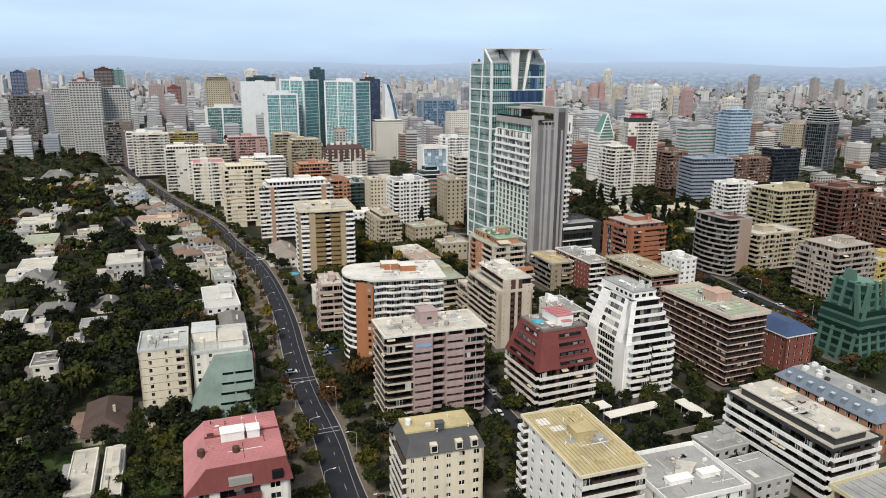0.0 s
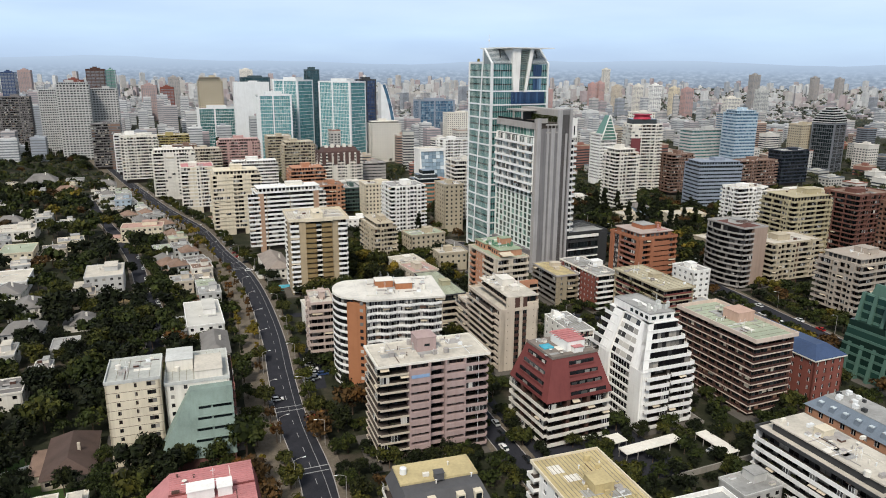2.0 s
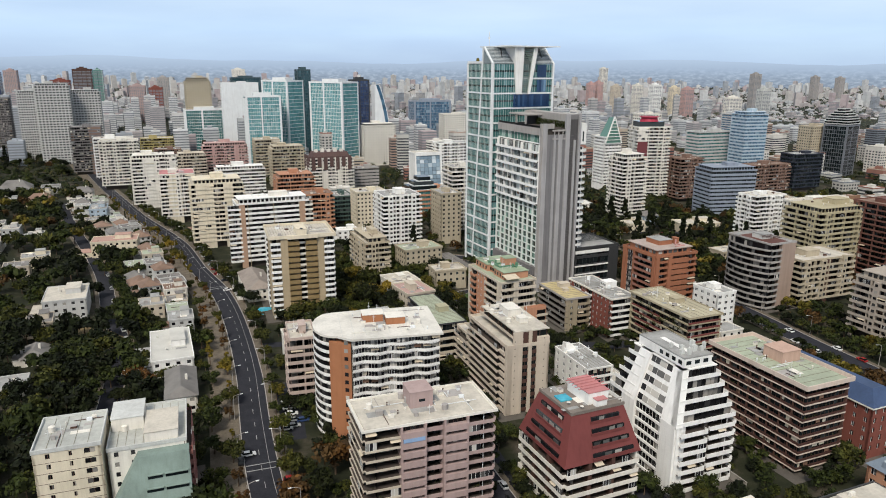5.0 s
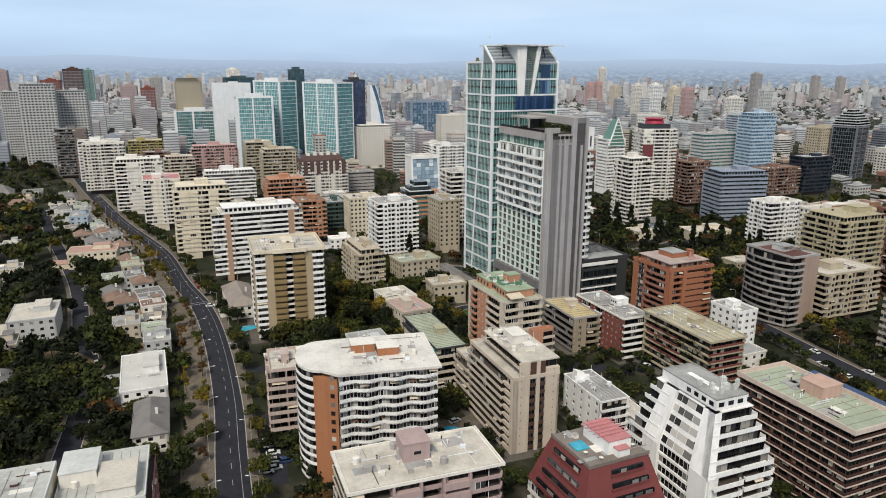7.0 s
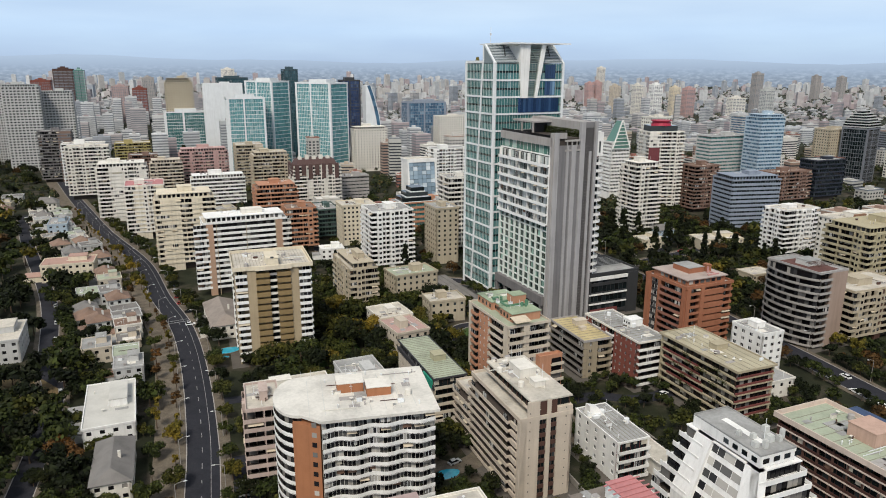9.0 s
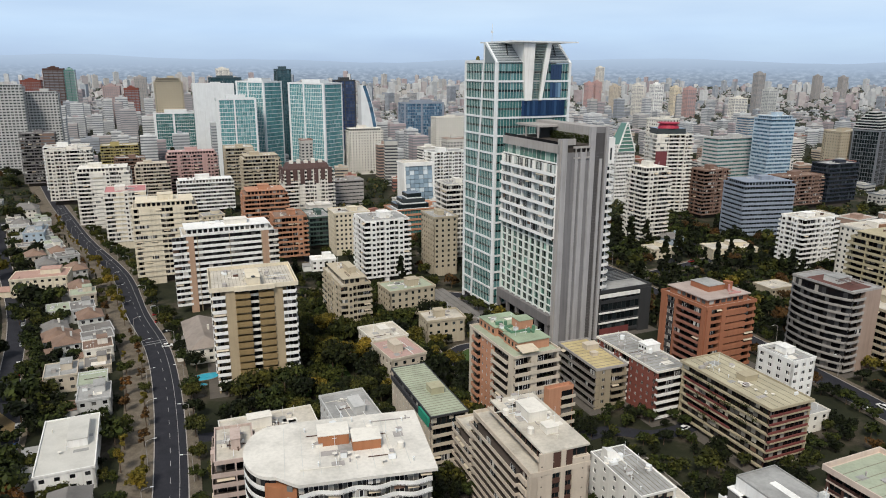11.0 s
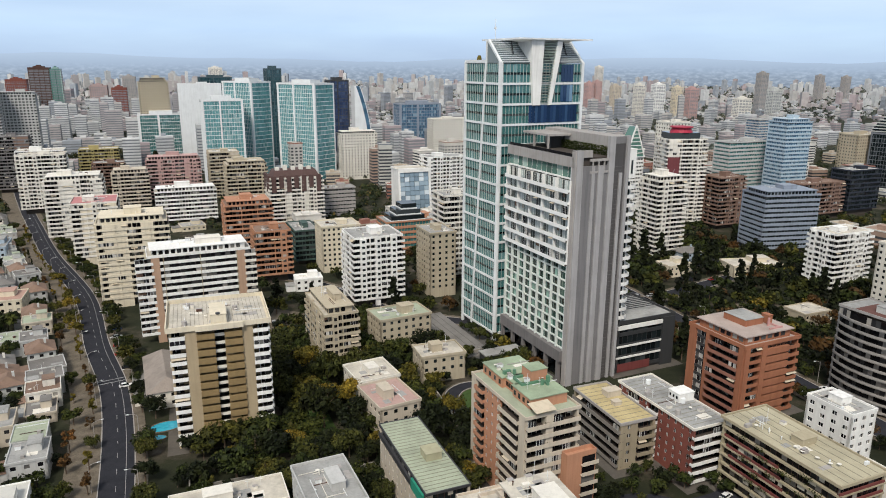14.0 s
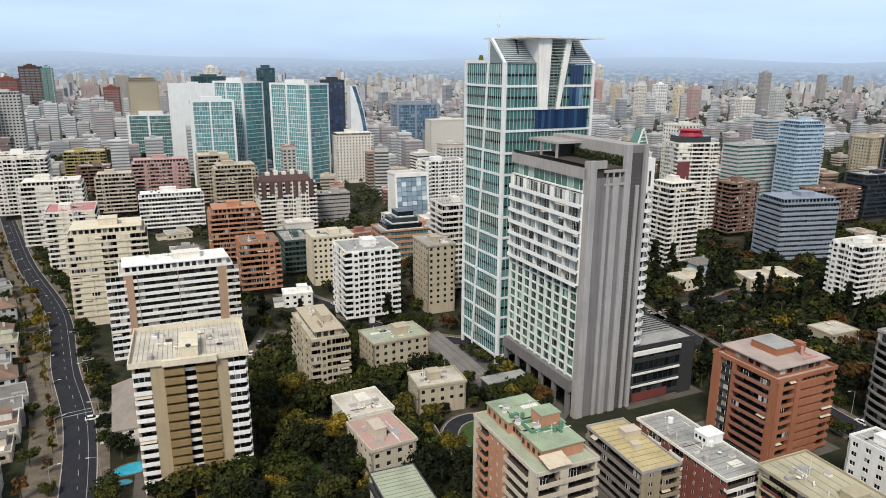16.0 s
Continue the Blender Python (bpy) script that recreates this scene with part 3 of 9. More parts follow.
def strip(line, o0, o1, z0, z1):
    """A solid band along a line, between two offsets to its right."""
    b, n = Build(), len(line)
    rows = []
    for i, p in enumerate(line):
        t = (line[min(i + 1, n - 1)] - line[max(i - 1, 0)]).normalized()
        s = Vector((t.y, -t.x, 0))
        rows.append((p + s * o0, p + s * o1))
    for i in range(n):
        a, c = rows[i]
        b.v += [(a.x, a.y, z0), (c.x, c.y, z0), (c.x, c.y, z1), (a.x, a.y, z1)]
    for i in range(n - 1):
        k = 4 * i
        for q in range(4):
            b.f.append((k + q, k + 4 + q, k + 4 + (q + 1) % 4, k + (q + 1) % 4))
            b.m.append(0)
    return b


AVENUE = smooth_line([(30, 20), (0, 88), (-36, 164), (-49.4, 197), (-64, 227), (-76.8, 258), (-92.3, 298), (-116.3, 351), (-139.4, 394), (-167, 434), (-206, 495),
                      (-268, 570), (-323, 643), (-380, 720), (-480, 860)])


def road(line, width, label, name, walk_l=3.0, walk_r=3.0):
    tagged(new(name, strip(line, -width / 2, width / 2, -0.2, 0.03).mesh(name, ASPHALT)), label, "road", kind="structure")
    h = width / 2
    for o0, o1 in ((-h - walk_l, -h), (h, h + walk_r)):
        if o1 - o0 < 0.1:
            continue
        ob = tagged(new("pavement", strip(line, o0, o1, -0.2, 0.15).mesh("pavement", PAVING)), "paved sidewalk along the road", "pavement", kind="structure")
        e0, e1 = (o1 - 0.25, o1 + 0.02) if o0 < 0 else (o0 - 0.02, o0 + 0.25)
        k = part("kerb", strip(line, e0, e1, -0.1, 0.17), GREY, ob)


def dashes(line, off, w, on, gap, label):
    b = Build()
    run, i = 0.0, 0
    for i in range(len(line) - 1):
        p, q = line[i], line[i + 1]
        run += (q - p).length
        if gap == 0 or run % (on + gap) < on:
            t = (q - p).normalized()
            s = Vector((t.y, -t.x, 0))
            a, c = p + s * (off - w / 2), p + s * (off + w / 2)
            e, f = q + s * (off + w / 2), q + s * (off - w / 2)
            b.face([(a.x, a.y, 0.036), (c.x, c.y, 0.036), (e.x, e.y, 0.036), (f.x, f.y, 0.036)])
    tagged(new("road_marking", b.mesh("road_marking", LINE)), label, "marking", kind="structure")


road(AVENUE, 9.2, "dark asphalt avenue curving through the district", "road", 9.6, 3.6)
FINE = smooth_line([(p.x, p.y) for p in AVENUE[::6]], 1.5)
dashes(FINE, -0.2, 0.16, 3.0, 6.0, "broken white lane line on the avenue")
dashes(FINE, 2.3, 0.14, 1.0, 0.0, "thin white lane line on the avenue")
SIDE = smooth_line([(60, 96), (23, 176), (3, 222), (-14, 262)])
road(SIDE, 7.0, "narrow asphalt side street between apartment blocks", "road", 2.0, 2.0)
EAST = smooth_line([(190, 220), (160, 285), (139, 335), (118, 395), (78, 498), (45, 580), (10, 680)])
road(EAST, 11.0, "asphalt avenue beside the brick apartment block", "road", 2.5, 2.5)
CROSS = smooth_line([(150, 560), (70, 500), (20, 470), (-40, 478), (-90, 520), (-150, 560)])
road(CROSS, 8.0, "asphalt cross street behind the glass tower", "road", 2.5, 2.5)
WEST = smooth_line([(-120, 240), (-151, 314), (-180, 360), (-222, 428), (-305, 540), (-360, 620)])
road(WEST, 7.0, "narrow street between the villas", "road", 2.0, 2.0)
LANE = smooth_line([(-8 + 9 * math.cos(radians(a)), 393 + 11.5 * math.sin(radians(a))) for a in range(-60, 301, 30)], 2.0)
road(LANE, 5.0, "curving driveway before the tower", "road", 1.0, 1.0)


# ---------- the hotel slab and the glass tower ----------
def hotel():
    H = House("hotel_block", "grey stone hotel slab with green glass and white balconies", 24.5, 405, 22, 46, 0, 27.0, category="hotel")
    o, w, d = H.ob, 22.0, 46.0
    part("core", Build().box(0.8, 0.8, 9, w - 0.8, d, 84), INNER, o)
    # stone end wall with raised fins
    b = Build().box(0, 0, 0, 15.2, 0.8, 81).box(15.2, 0.6, 0, w, 1.2, 90.6)
    STONE = surface("grey_stone", (0.20, 0.195, 0.20), 0.7, streak=0.22)
    part("end_wall", b, STONE, o)
    part("stone_panel", Build().box(16.0, 0.45, 0, 20.6, 0.7, 88.2), surface("slate_stone", (0.085, 0.08, 0.08), 0.6, streak=0.2), o)
    FINSTONE = surface("pale_stone_fin", (0.37, 0.362, 0.365), 0.8, streak=0.16)
    joint = Build()
    for k in range(1, 60):
        joint.box(0.1, -0.02, k * 1.36, 15.1, 0.1, k * 1.36 + 0.05).box(15.3, 0.42, k * 1.36, 21.9, 0.5, k * 1.36 + 0.05)
    tagged(part("stone_joint", joint, STONE, o), kind="stuff")
    for x, wd, out, z1 in ((0, 2.4, 0.5, 86.5), (6.3, 1.3, 0.35, 81), (8.9, 2.2, 0.6, 81), (13.2, 2.4, 0.5, 90.9), (18.3, 1.2, 0.1, 78), (21.0, 1.2, 0.3, 90.9)):
        part("stone_fin", Build().box(x, -out, 0, x + wd, 0.9, z1), FINSTONE, o)
    # roof: terrace in front, higher block behind
    part("terrace_floor", Build().box(0.3, 0.9, 81, 15, d - 0.5, 81.4), GREY, o)
    part("parapet", Build().box(-0.5, 0.9, 80.6, 0.25, d, 84.2), GREY, o)
    part("parapet", Build().box(0, 0.0, 84.0, 6.5, 0.8, 86.4).box(5.6, -0.4, 78.5, 13.2, 0.4, 79.2).box(5.6, -0.4, 82.6, 13.2, 0.4, 83.4)
         .box(6.6, -0.35, 79.2, 6.9, 0.3, 82.6).box(9.0, -0.35, 79.2, 9.3, 0.3, 82.6).box(11.4, -0.35, 79.2, 11.7, 0.3, 82.6), GREY, o)
    part("upper_block", Build().box(15.2, 1.2, 81, w, d - 2, 90.6).box(5, 26, 88.8, 15.2, d - 2, 89.6).box(5.2, 26.2, 81.4, 5.9, 26.9, 88.8)
         .box(5.2, 36, 81.4, 5.9, 36.7, 88.8), GREY, o)
    rnd = random.Random(5)
    hedge = Build()
    for i in range(3200):
        x, y, z = 13.4 + rnd.random() * 1.4, 2 + rnd.random() * 30, 82 + rnd.random() * 5.2
        s = 0.35
        hedge.face([(x + rnd.uniform(-s, s), y + rnd.uniform(-s, s), z + rnd.uniform(-s, s)) for _ in range(4)])
    part("hedge", hedge, GREENLEAF, o, "clipped green hedge on the roof terrace")
    for i in range(16):
        x, y = 2 + rnd.random() * 8, 4 + rnd.random() * 36
        u = Build().rod(0, 0, 0, 2.2, 0.05).rod(0, 0, 2.0, 2.5, 1.3, 8, 0, 0.1)
        part("parasol", u, rnd.choice([OFFWHITE, DARKRED, CHARCOAL, CHARCOAL]), o, at=(x, y, 81.4))
    seats = Build()
    for i in range(90):
        x, y, q = 0.8 + rnd.random() * 11.5, 2 + rnd.random() * 40, rnd.random()
        if q < 0.45:
            seats.box(x - 0.45, y - 0.45, 82.1, x + 0.45, y + 0.45, 82.17, rnd.choice((0, 2))).rod(x, y, 81.4, 82.1, 0.06, 6, 0)
        else:
            seats.box(x - 0.25, y - 0.25, 81.4, x + 0.25, y + 0.25, 81.85, rnd.choice((0, 0, 1))).box(x - 0.25, y + 0.2, 81.85, x + 0.25, y + 0.27, 82.3, rnd.choice((0, 0, 1)))
    tagged(part("terrace_seating", seats, [CHARCOAL, BROWN, WHITE], o, "dark tables and chairs on the roof terrace"), kind="stuff")
    part("glass_balustrade", Build().box(-0.3, 1.0, 84.2, -0.22, d - 1, 85.3), GLASSLIT, o)
    part("pavilion_back", Build().box(9, 30, 81.4, 15.2, 31, 88.8), CHARCOAL, o)
    # glass side: 10 hotel storeys, 7 storeys of balconies, a glazed top storey
    H.fh, H.base, H.floors = 3.25, 13.6, 10
    fr = surface("grid_frame", (0.66, 0.70, 0.67), 0.5, wear=0.1)
    HG = panes("hotel_glass", (0.014, 0.027, 0.023), (0.075, 0.16, 0.13), (0.32, 0.50, 0.42), 0.05, (0.5, 0.82), 0.7)
    H.strips("w", 0.0, 0.955, fr, 0.45, 0.05, HG, surface("grid_mullion", (0.22, 0.27, 0.245), 0.5, wear=0.1), 1.7, back=0.5)
    for i in range(10):
        H.wall("w", i * 0.105, i * 0.105 + 0.013, fr, 0.4, 0.7, 9, 46.2)
    H.fh, H.base, H.floors = 4.3, 46.2, 7
    H.balconies("w", 0.0, 0.955, surface("bright_white", (0.82, 0.82, 0.80), 0.6, 0.06, 0.05), 1.5, 0.8, panes("hotel_balcony_glass", (0.06, 0.07, 0.068), (0.36, 0.42, 0.40), (0.66, 0.70, 0.68), 0.08, (0.25, 0.5), 0.5), WHITE, 1.5, slab=0.5, back=0.3)
    for i in range(6):
        H.wall("w", i * 0.19, i * 0.19 + 0.012, WHITE, 0.9, 1.4, 46.2, 76)
    H.fh, H.base, H.floors = 4.6, 76.4, 1
    H.strips("w", 0.0, 0.955, WHITE, 0.5, 0.1, GREENGL, WHITE, 3.4, back=0.5)
    H.wall("w", 0.955, 1.0, GREY, 0.5, 0.8, 0, 86.4)
    H.wall("w", 0.94, 0.955, STEEL, 0.3, 0.8, 9, 81)
    # arcade at the foot
    part("canopy_beam", Build().box(-1.8, 2, 9.0, 1, d, 13.2), DARKGREY, o)
    for i in range(6):
        part("column", Build().box(-1.6, 3 + i * 8.3, 0, -0.2, 4.3 + i * 8.3, 9.0), DARKGREY, o)
    part("lobby_glass", Build().box(2.6, 1.5, 0, 2.8, d - 1, 9.0), DARKGL, o)
    # rounded balconies on the far side
    eb = Build()
    ring = [(w, 0.9), (w + 3.8, 0.9), (w + 5.4, 1.8), (w + 6.0, 3.8), (w + 6.0, 9.5), (w, 9.5)]
    eb.hull([(x, y, -0.3) for x, y in ring], [(x, y, 0.0) for x, y in ring])
    for (xa, ya), (xb, yb) in zip(ring[:5], ring[1:5]):
        q = math.hypot(xb - xa, yb - ya)
        ux, uy = -(yb - ya) / q * 0.15, (xb - xa) / q * 0.15
        foot = [(xa, ya), (xb, yb), (xb + ux, yb + uy), (xa + ux, ya + uy)]
        eb.hull([(x, y, 0.0) for x, y in foot], [(x, y, 1.0) for x, y in foot])
    me = eb.mesh("round_balcony", WHITE)
    for i in range(16):
        part("round_balcony", me, None, o, at=(0, 0, 22.5 + i * 3.3))
    part("balcony_glass", Build().box(w, 2.6, 20, w + 3.4, 9.5, 74), DARKGL, o)
    part("balcony_wall", Build().box(w + 3.4, 2.4, 20, w + 3.9, 9.5, 74).box(w + 0.9, 1.4, 75.5, w + 4.6, 8.5, 86), WHITE, o)
    part("shaft_window", Build().box(w + 2.4, 1.32, 77, w + 3.2, 1.5, 82), DARKGL, o)


def tower():
    x0, y0, w, d, h = -0.5, 447.5, 40.0, 29.0, 115.2
    H = House("glass_tower", "teal glass office tower in a white frame with a winged roof", x0, y0, w, d, 14, 29.0, 8.0, 3.2, category="tower")
    o = H.ob
    part("core", Build().box(1.2, 1.2, 0, w - 1.2, d - 1.2, h - 0.5), CHARCOAL, o)
    for f in "swen":
        L = H.length(f)
        g = Build()
        n = int(L / 1.5)
        for i in range(n):
            for z0, z1 in ((0.55, 3.55), (4.45, 7.75)):
                H.fbox(g, f, i * L / n + 0.04, (i + 1) * L / n - 0.04, -0.5, -0.4, z0, z1, 0)
            H.fbox(g, f, i * L / n - 0.06, i * L / n + 0.06, -0.45, -0.15, 0.5, 7.8, 1)
        H.fbox(g, f, 0, L, -0.5, -0.3, 3.55, 4.45, 2)
        me = g.mesh("glazing", [TEAL, surface("mullion_green", (0.40, 0.47, 0.45), 0.5, wear=0.1), DARKGL])
        bb = Build()
        H.fbox(bb, f, 0, L, -0.6, 0.1, -0.35, 0.5)
        bm = bb.mesh("frame_band", STEEL)
        for i in range(14):
            part("glazing", me, None, o, at=(0, 0, 3.2 + i * 8))
            part("frame_band", bm, None, o, at=(0, 0, 3.2 + i * 8 + (0.004 if f in "we" else 0)))
        for a in (0, L):
            c = Build()
            H.fbox(c, f, max(0, a - 1.0), min(L, a + 1.0), -0.6, 0.3 + (0.005 if f in "we" else 0), 0, h + 0.4)
            part("corner_post", c, STEEL, o)
    # leaning white brace down the narrow side
    lean = Build().hull([(-0.5, 20, 2), (-0.5, 19, 2), (-0.05, 19, 2), (-0.05, 20, 2)], [(-0.5, 11.4, h), (-0.5, 10.4, h), (-0.05, 10.4, h), (-0.05, 11.4, h)])
    part("brace", lean, STEEL, o)
    # navy panes below the crown and beside its pylons, blue reflection painted as base colour
    BL = panes("painted_reflection_glass", (0.012, 0.03, 0.075), (0.04, 0.09, 0.18), (0.22, 0.36, 0.50), 0.05, (0.6, 0.85))
    for k in range(16):
        part("blue_pane", Build().box(13.5 + 1.48 * k + 0.06, -0.3, 91.8, 13.5 + 1.48 * (k + 1) - 0.06, -0.15, 98.8), BL, o)
    for z0, z1 in ((100.0, 106.6), (108.0, 114.6)):
        for k in range(4):
            part("blue_pane", Build().box(28.6 + 1.5 * k + 0.06, -0.3, z0, 30.1 + 1.5 * k - 0.06, -0.15, z1), BL, o)
    # crown: a lean-to of glass that rises from the front to a ridge
    lo = [(0.2, 0, h), (w - 0.2, 0, h), (w - 0.2, 11, h), (0.2, 11, h)]
    hi = [(0.2, 10.4, h + 8.8), (w - 0.2, 10.4, h + 8.8), (w - 0.2, 11, h + 8.8), (0.2, 11, h + 8.8)]
    part("crown", Build().hull(lo, hi), surface("crown_glass", (0.20, 0.24, 0.25), 0.3, wear=0.15), o)
    part("tower_roof", Build().box(0.8, 11, h - 0.5, w - 0.8, d - 0.8, h + 0.2), ROOFGREY, o)
    part("roof_rail", Build().loft(0, 11, w, d, [(0.0, h), (0.0, h + 1.2), (-0.15, h + 1.2), (-0.15, h)]), STEEL, o)
    for xx in (-0.1, w - 0.9):
        part("crown_rib", Build().hull([(xx, -0.4, h), (xx + 1.0, -0.4, h), (xx + 1.0, 0.6, h), (xx, 0.6, h)],
                                       [(xx, 9.6, h + 9.0), (xx + 1.0, 9.6, h + 9.0), (xx + 1.0, 11.2, h + 9.0), (xx, 11.2, h + 9.0)]), STEEL, o)
        part("crown_rib", Build().box(xx, 10.6, h, xx + 0.8, 11.4, h + 9.0), STEEL, o)
    for k in range(12):
        t = (k + 0.5) / 12
        y, z = 10.4 * t, h + 8.8 * t
        for xa, xb in ((1.0, 14.5), (27.0, w - 1.0)):
            part("louvre", Build().box(xa, y - 0.35, z + 0.1, xb, y + 0.1, z + 0.3), STEEL, o)
    for xa in (7.5, 33.0):
        part("crown_strut", Build().hull([(xa, 3.2, h + 3.4), (xa + 0.5, 3.2, h + 3.4), (xa + 0.5, 3.8, h + 3.4), (xa, 3.8, h + 3.4)],
                                         [(xa + 3, 10.2, h + 9.2), (xa + 3.5, 10.2, h + 9.2), (xa + 3.5, 10.8, h + 9.2), (xa + 3, 10.8, h + 9.2)]), CHARCOAL, o)
    for (a0, a1), (c0, c1) in (((13.0, 19.0), (15.0, 18.5)), ((25.5, 28.0), (22.5, 24.0))):
        p = Build().hull([(c0, -0.9, 98.8), (c1, -0.9, 98.8), (c1, 4, 98.8), (c0, 4, 98.8)], [(a0, -1.6, h + 8.8), (a1, -1.6, h + 8.8), (a1, 9, h + 8.8), (a0, 9, h + 8.8)])
        part("pylon", p, WHITE, o)
    for k in range(22):
        z = 99.5 + k * 1.1
        t = (z - 98.8) / (h + 10 - 98.8)
        part("louvre", Build().box(18.3 + 0.4 * t, -0.5 - 0.5 * t, z, 22.8 + 3.0 * t, 0.2, z + 0.35), surface("slat_green", (0.30, 0.36, 0.32), 0.5), o)
    # flat winged canopy
    b = Build().box(6, -3.0, h + 8.9, w + 1.5, -2.4, h + 9.5).box(6, d - 4, h + 8.9, w + 1.5, d - 3.4, h + 9.5).box(6, -2.4, h + 8.9, 6.6, d - 4, h + 9.5)
    for i in range(30):
        b.box(6.6 + i * 1.18, -2.4, h + 9.0, 6.9 + i * 1.18, d - 4, h + 9.4)
    part("canopy", b, STEEL, o)
    part("canopy_deck", Build().hull([(12, 0, h + 8.2), (30, 0, h + 8.2), (30, 18, h + 8.2), (12, 18, h + 8.2)], [(8, -2, h + 8.9), (36, -2, h + 8.9), (36, 22, h + 8.9), (8, 22, h + 8.9)]), WHITE, o)
    part("antenna", Build().rod(4.5, 12, h, h + 17, 0.12, 6).box(4.0, 11.8, h + 13, 4.9, 12.2, h + 14), STEEL, o)
    part("roof_dish", Build().rod(1.8, 20, h, h + 3.0, 1.4, 10, 0, 0.6), GOLDLEAF, o, "yellow-green roof dome")


hotel()
tower()


def podium():
    H = House("podium_building", "low black commercial podium with white bands", 45.4, 417, 27, 26, 4, 27.0, 4.6, 1.6, category="building")
    H.core(CHARCOAL)
    H.strips("s", 0, 0.78, CHARCOAL, 1.4, 0.0, DARKGL, CHARCOAL, 2.4)
    H.wall("s", 0.78, 1.0, CHARCOAL, 0.5)
    for z in (5.8, 10.4, 17.6):
        part("band", Build().box(-0.3, -0.35, z, 21, 0.2, z + (1.6 if z > 15 else 0.7)), WHITE, H.ob)
    H.wall("e", 0, 1, CHARCOAL, 0.2)
    H.wall("w", 0, 1, CHARCOAL, 0.2)
    H.roof(ROOFGREY, CHARCOAL, 0.2, 0.4, 0.9)
    for i in range(9):
        part("pergola_slat", Build().box(1, 9 + i * 1.8, H.top + 1.2, 26, 9.25 + i * 1.8, H.top + 1.5), CHARCOAL, H.ob)
    part("shopfront", Build().box(0.5, -0.12, 0.3, 16, 0.0, 3.6), DARKRED, H.ob, "dark red lit shopfront band")


podium()


# ---------- near apartment blocks ----------
def tan_block():
    H = House("apartment_block", "tall tan apartment block with ochre panels and white balconies", -99, 355, 28.5, 25, 14, 22.0, 2.62, 1.4)
    H.core(TAN, 1.5)
    H.balconies("s", 0.0, 0.155, WHITE, 0.4, 0.95, turned=0.0, back=1.6)
    H.wall("s", 0.155, 0.27, TAN, 0.3, 1.6)
    H.strips("s", 0.27, 0.45, OCHRE, 1.72, 0.9, DARKGL, CHARCOAL, 1.6, back=1.3)
    H.balconies("s", 0.45, 0.55, OFFWHITE, -0.2, 0.7, DARKGL, CHARCOAL, 1.4, back=1.4, ends=False)
    H.strips("s", 0.55, 0.73, OCHRE, 1.72, 0.9, DARKGL, CHARCOAL, 1.6, back=1.3)
    H.wall("s", 0.73, 0.84, TAN, 0.3, 1.6)
    H.balconies("s", 0.84, 1.0, WHITE, 0.4, 0.95, back=1.6)
    for f in "we":
        H.balconies(f, 0.02, 0.4, WHITE, 0.5, 0.95, back=1.6)
        H.windows(f, 0.4, 1.0, TAN, 4, 1.3, 1.2, single=False)
    H.wall("n", 0, 1, TAN)
    H.roof(ROOFPALE, CREAM, 0.9, 0.5, 1.0, seams=1.2)
    part("roof_band", Build().box(7.4, -1.8, H.h - 0.2, 21.2, -0.6, H.h + 1.45), CREAM, H.ob)
    head = H.box_on("lift_head", CREAM, 0.42, 0.05, 0.58, 0.5, 3.0)
    part("round_vent", Build().rod(0, 0, 0, 0.4, 0.7, 14), CHARCOAL, head, at=(14.2, 1.6, H.top + 3.1))
    H.clutter(1, 7)
    H.gear(1, 26)


def pink_block():
    H = House("apartment_block", "pink-grey apartment block with recessed dark balconies", -31.0, 202, 33, 15.5, 11, 23.0, 2.65, 1.6)
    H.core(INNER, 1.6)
    H.balconies("s", 0.0, 0.27, BEIGE, 0.6, 0.35, glass=DARKGL, frame=BROWN, back=1.5, turned=0.0)
    H.strips("s", 0.27, 0.45, PINK, 1.6, 1.2, GLASS, BROWN, 1.2, back=0.1)
    H.balconies("s", 0.45, 0.60, PINK, -0.1, 0.85, glass=DARKGL, frame=BROWN, back=1.5, ends=False)
    H.strips("s", 0.60, 0.78, PINK, 1.6, 1.2, GLASS, BROWN, 1.2, back=0.1)
    H.balconies("s", 0.78, 1.0, PINK, 0.6, 0.7, glass=DARKGL, frame=DARKRED, back=1.5)
    H.balconies("w", 0.0, 1.0, BEIGE, 0.6, 0.35, glass=DARKGL, frame=BROWN, back=1.5)
    for f in (0.27, 0.45, 0.6, 0.78):
        H.wall("s", f - 0.008, f + 0.008, PINK, 1.0, 1.6)
    H.balconies("e", 0, 1, PINK, 0.5, 0.8, glass=DARKGL, back=1.5)
    H.wall("n", 0, 1, PINK)
    H.roof(ROOFPALE, OFFWHITE, 0.75, 0.4, 0.2)
    part("awning", Build().hull([(9.2, -1.3, 26.6), (14.6, -1.3, 26.6), (14.6, -1.1, 26.6), (9.2, -1.1, 26.6)], [(9.2, -1.25, 27.6), (14.6, -1.25, 27.6), (14.6, -1.05, 27.6), (9.2, -1.05, 27.6)]), surface("sky_blue_cloth", (0.24, 0.36, 0.55), 0.9), H.ob, "pale blue cloth hung over a balcony")
    head = H.box_on("lift_head", PINK, 0.40, 0.42, 0.58, 0.82, 4.2)
    part("small_window", Build().box(0, -0.05, 0, 1.6, 0.05, 0.7), DARKGL, head, at=(15.5, 6.48, H.top + 1.6))
    H.clutter(2, 9)
    H.gear(2, 34)


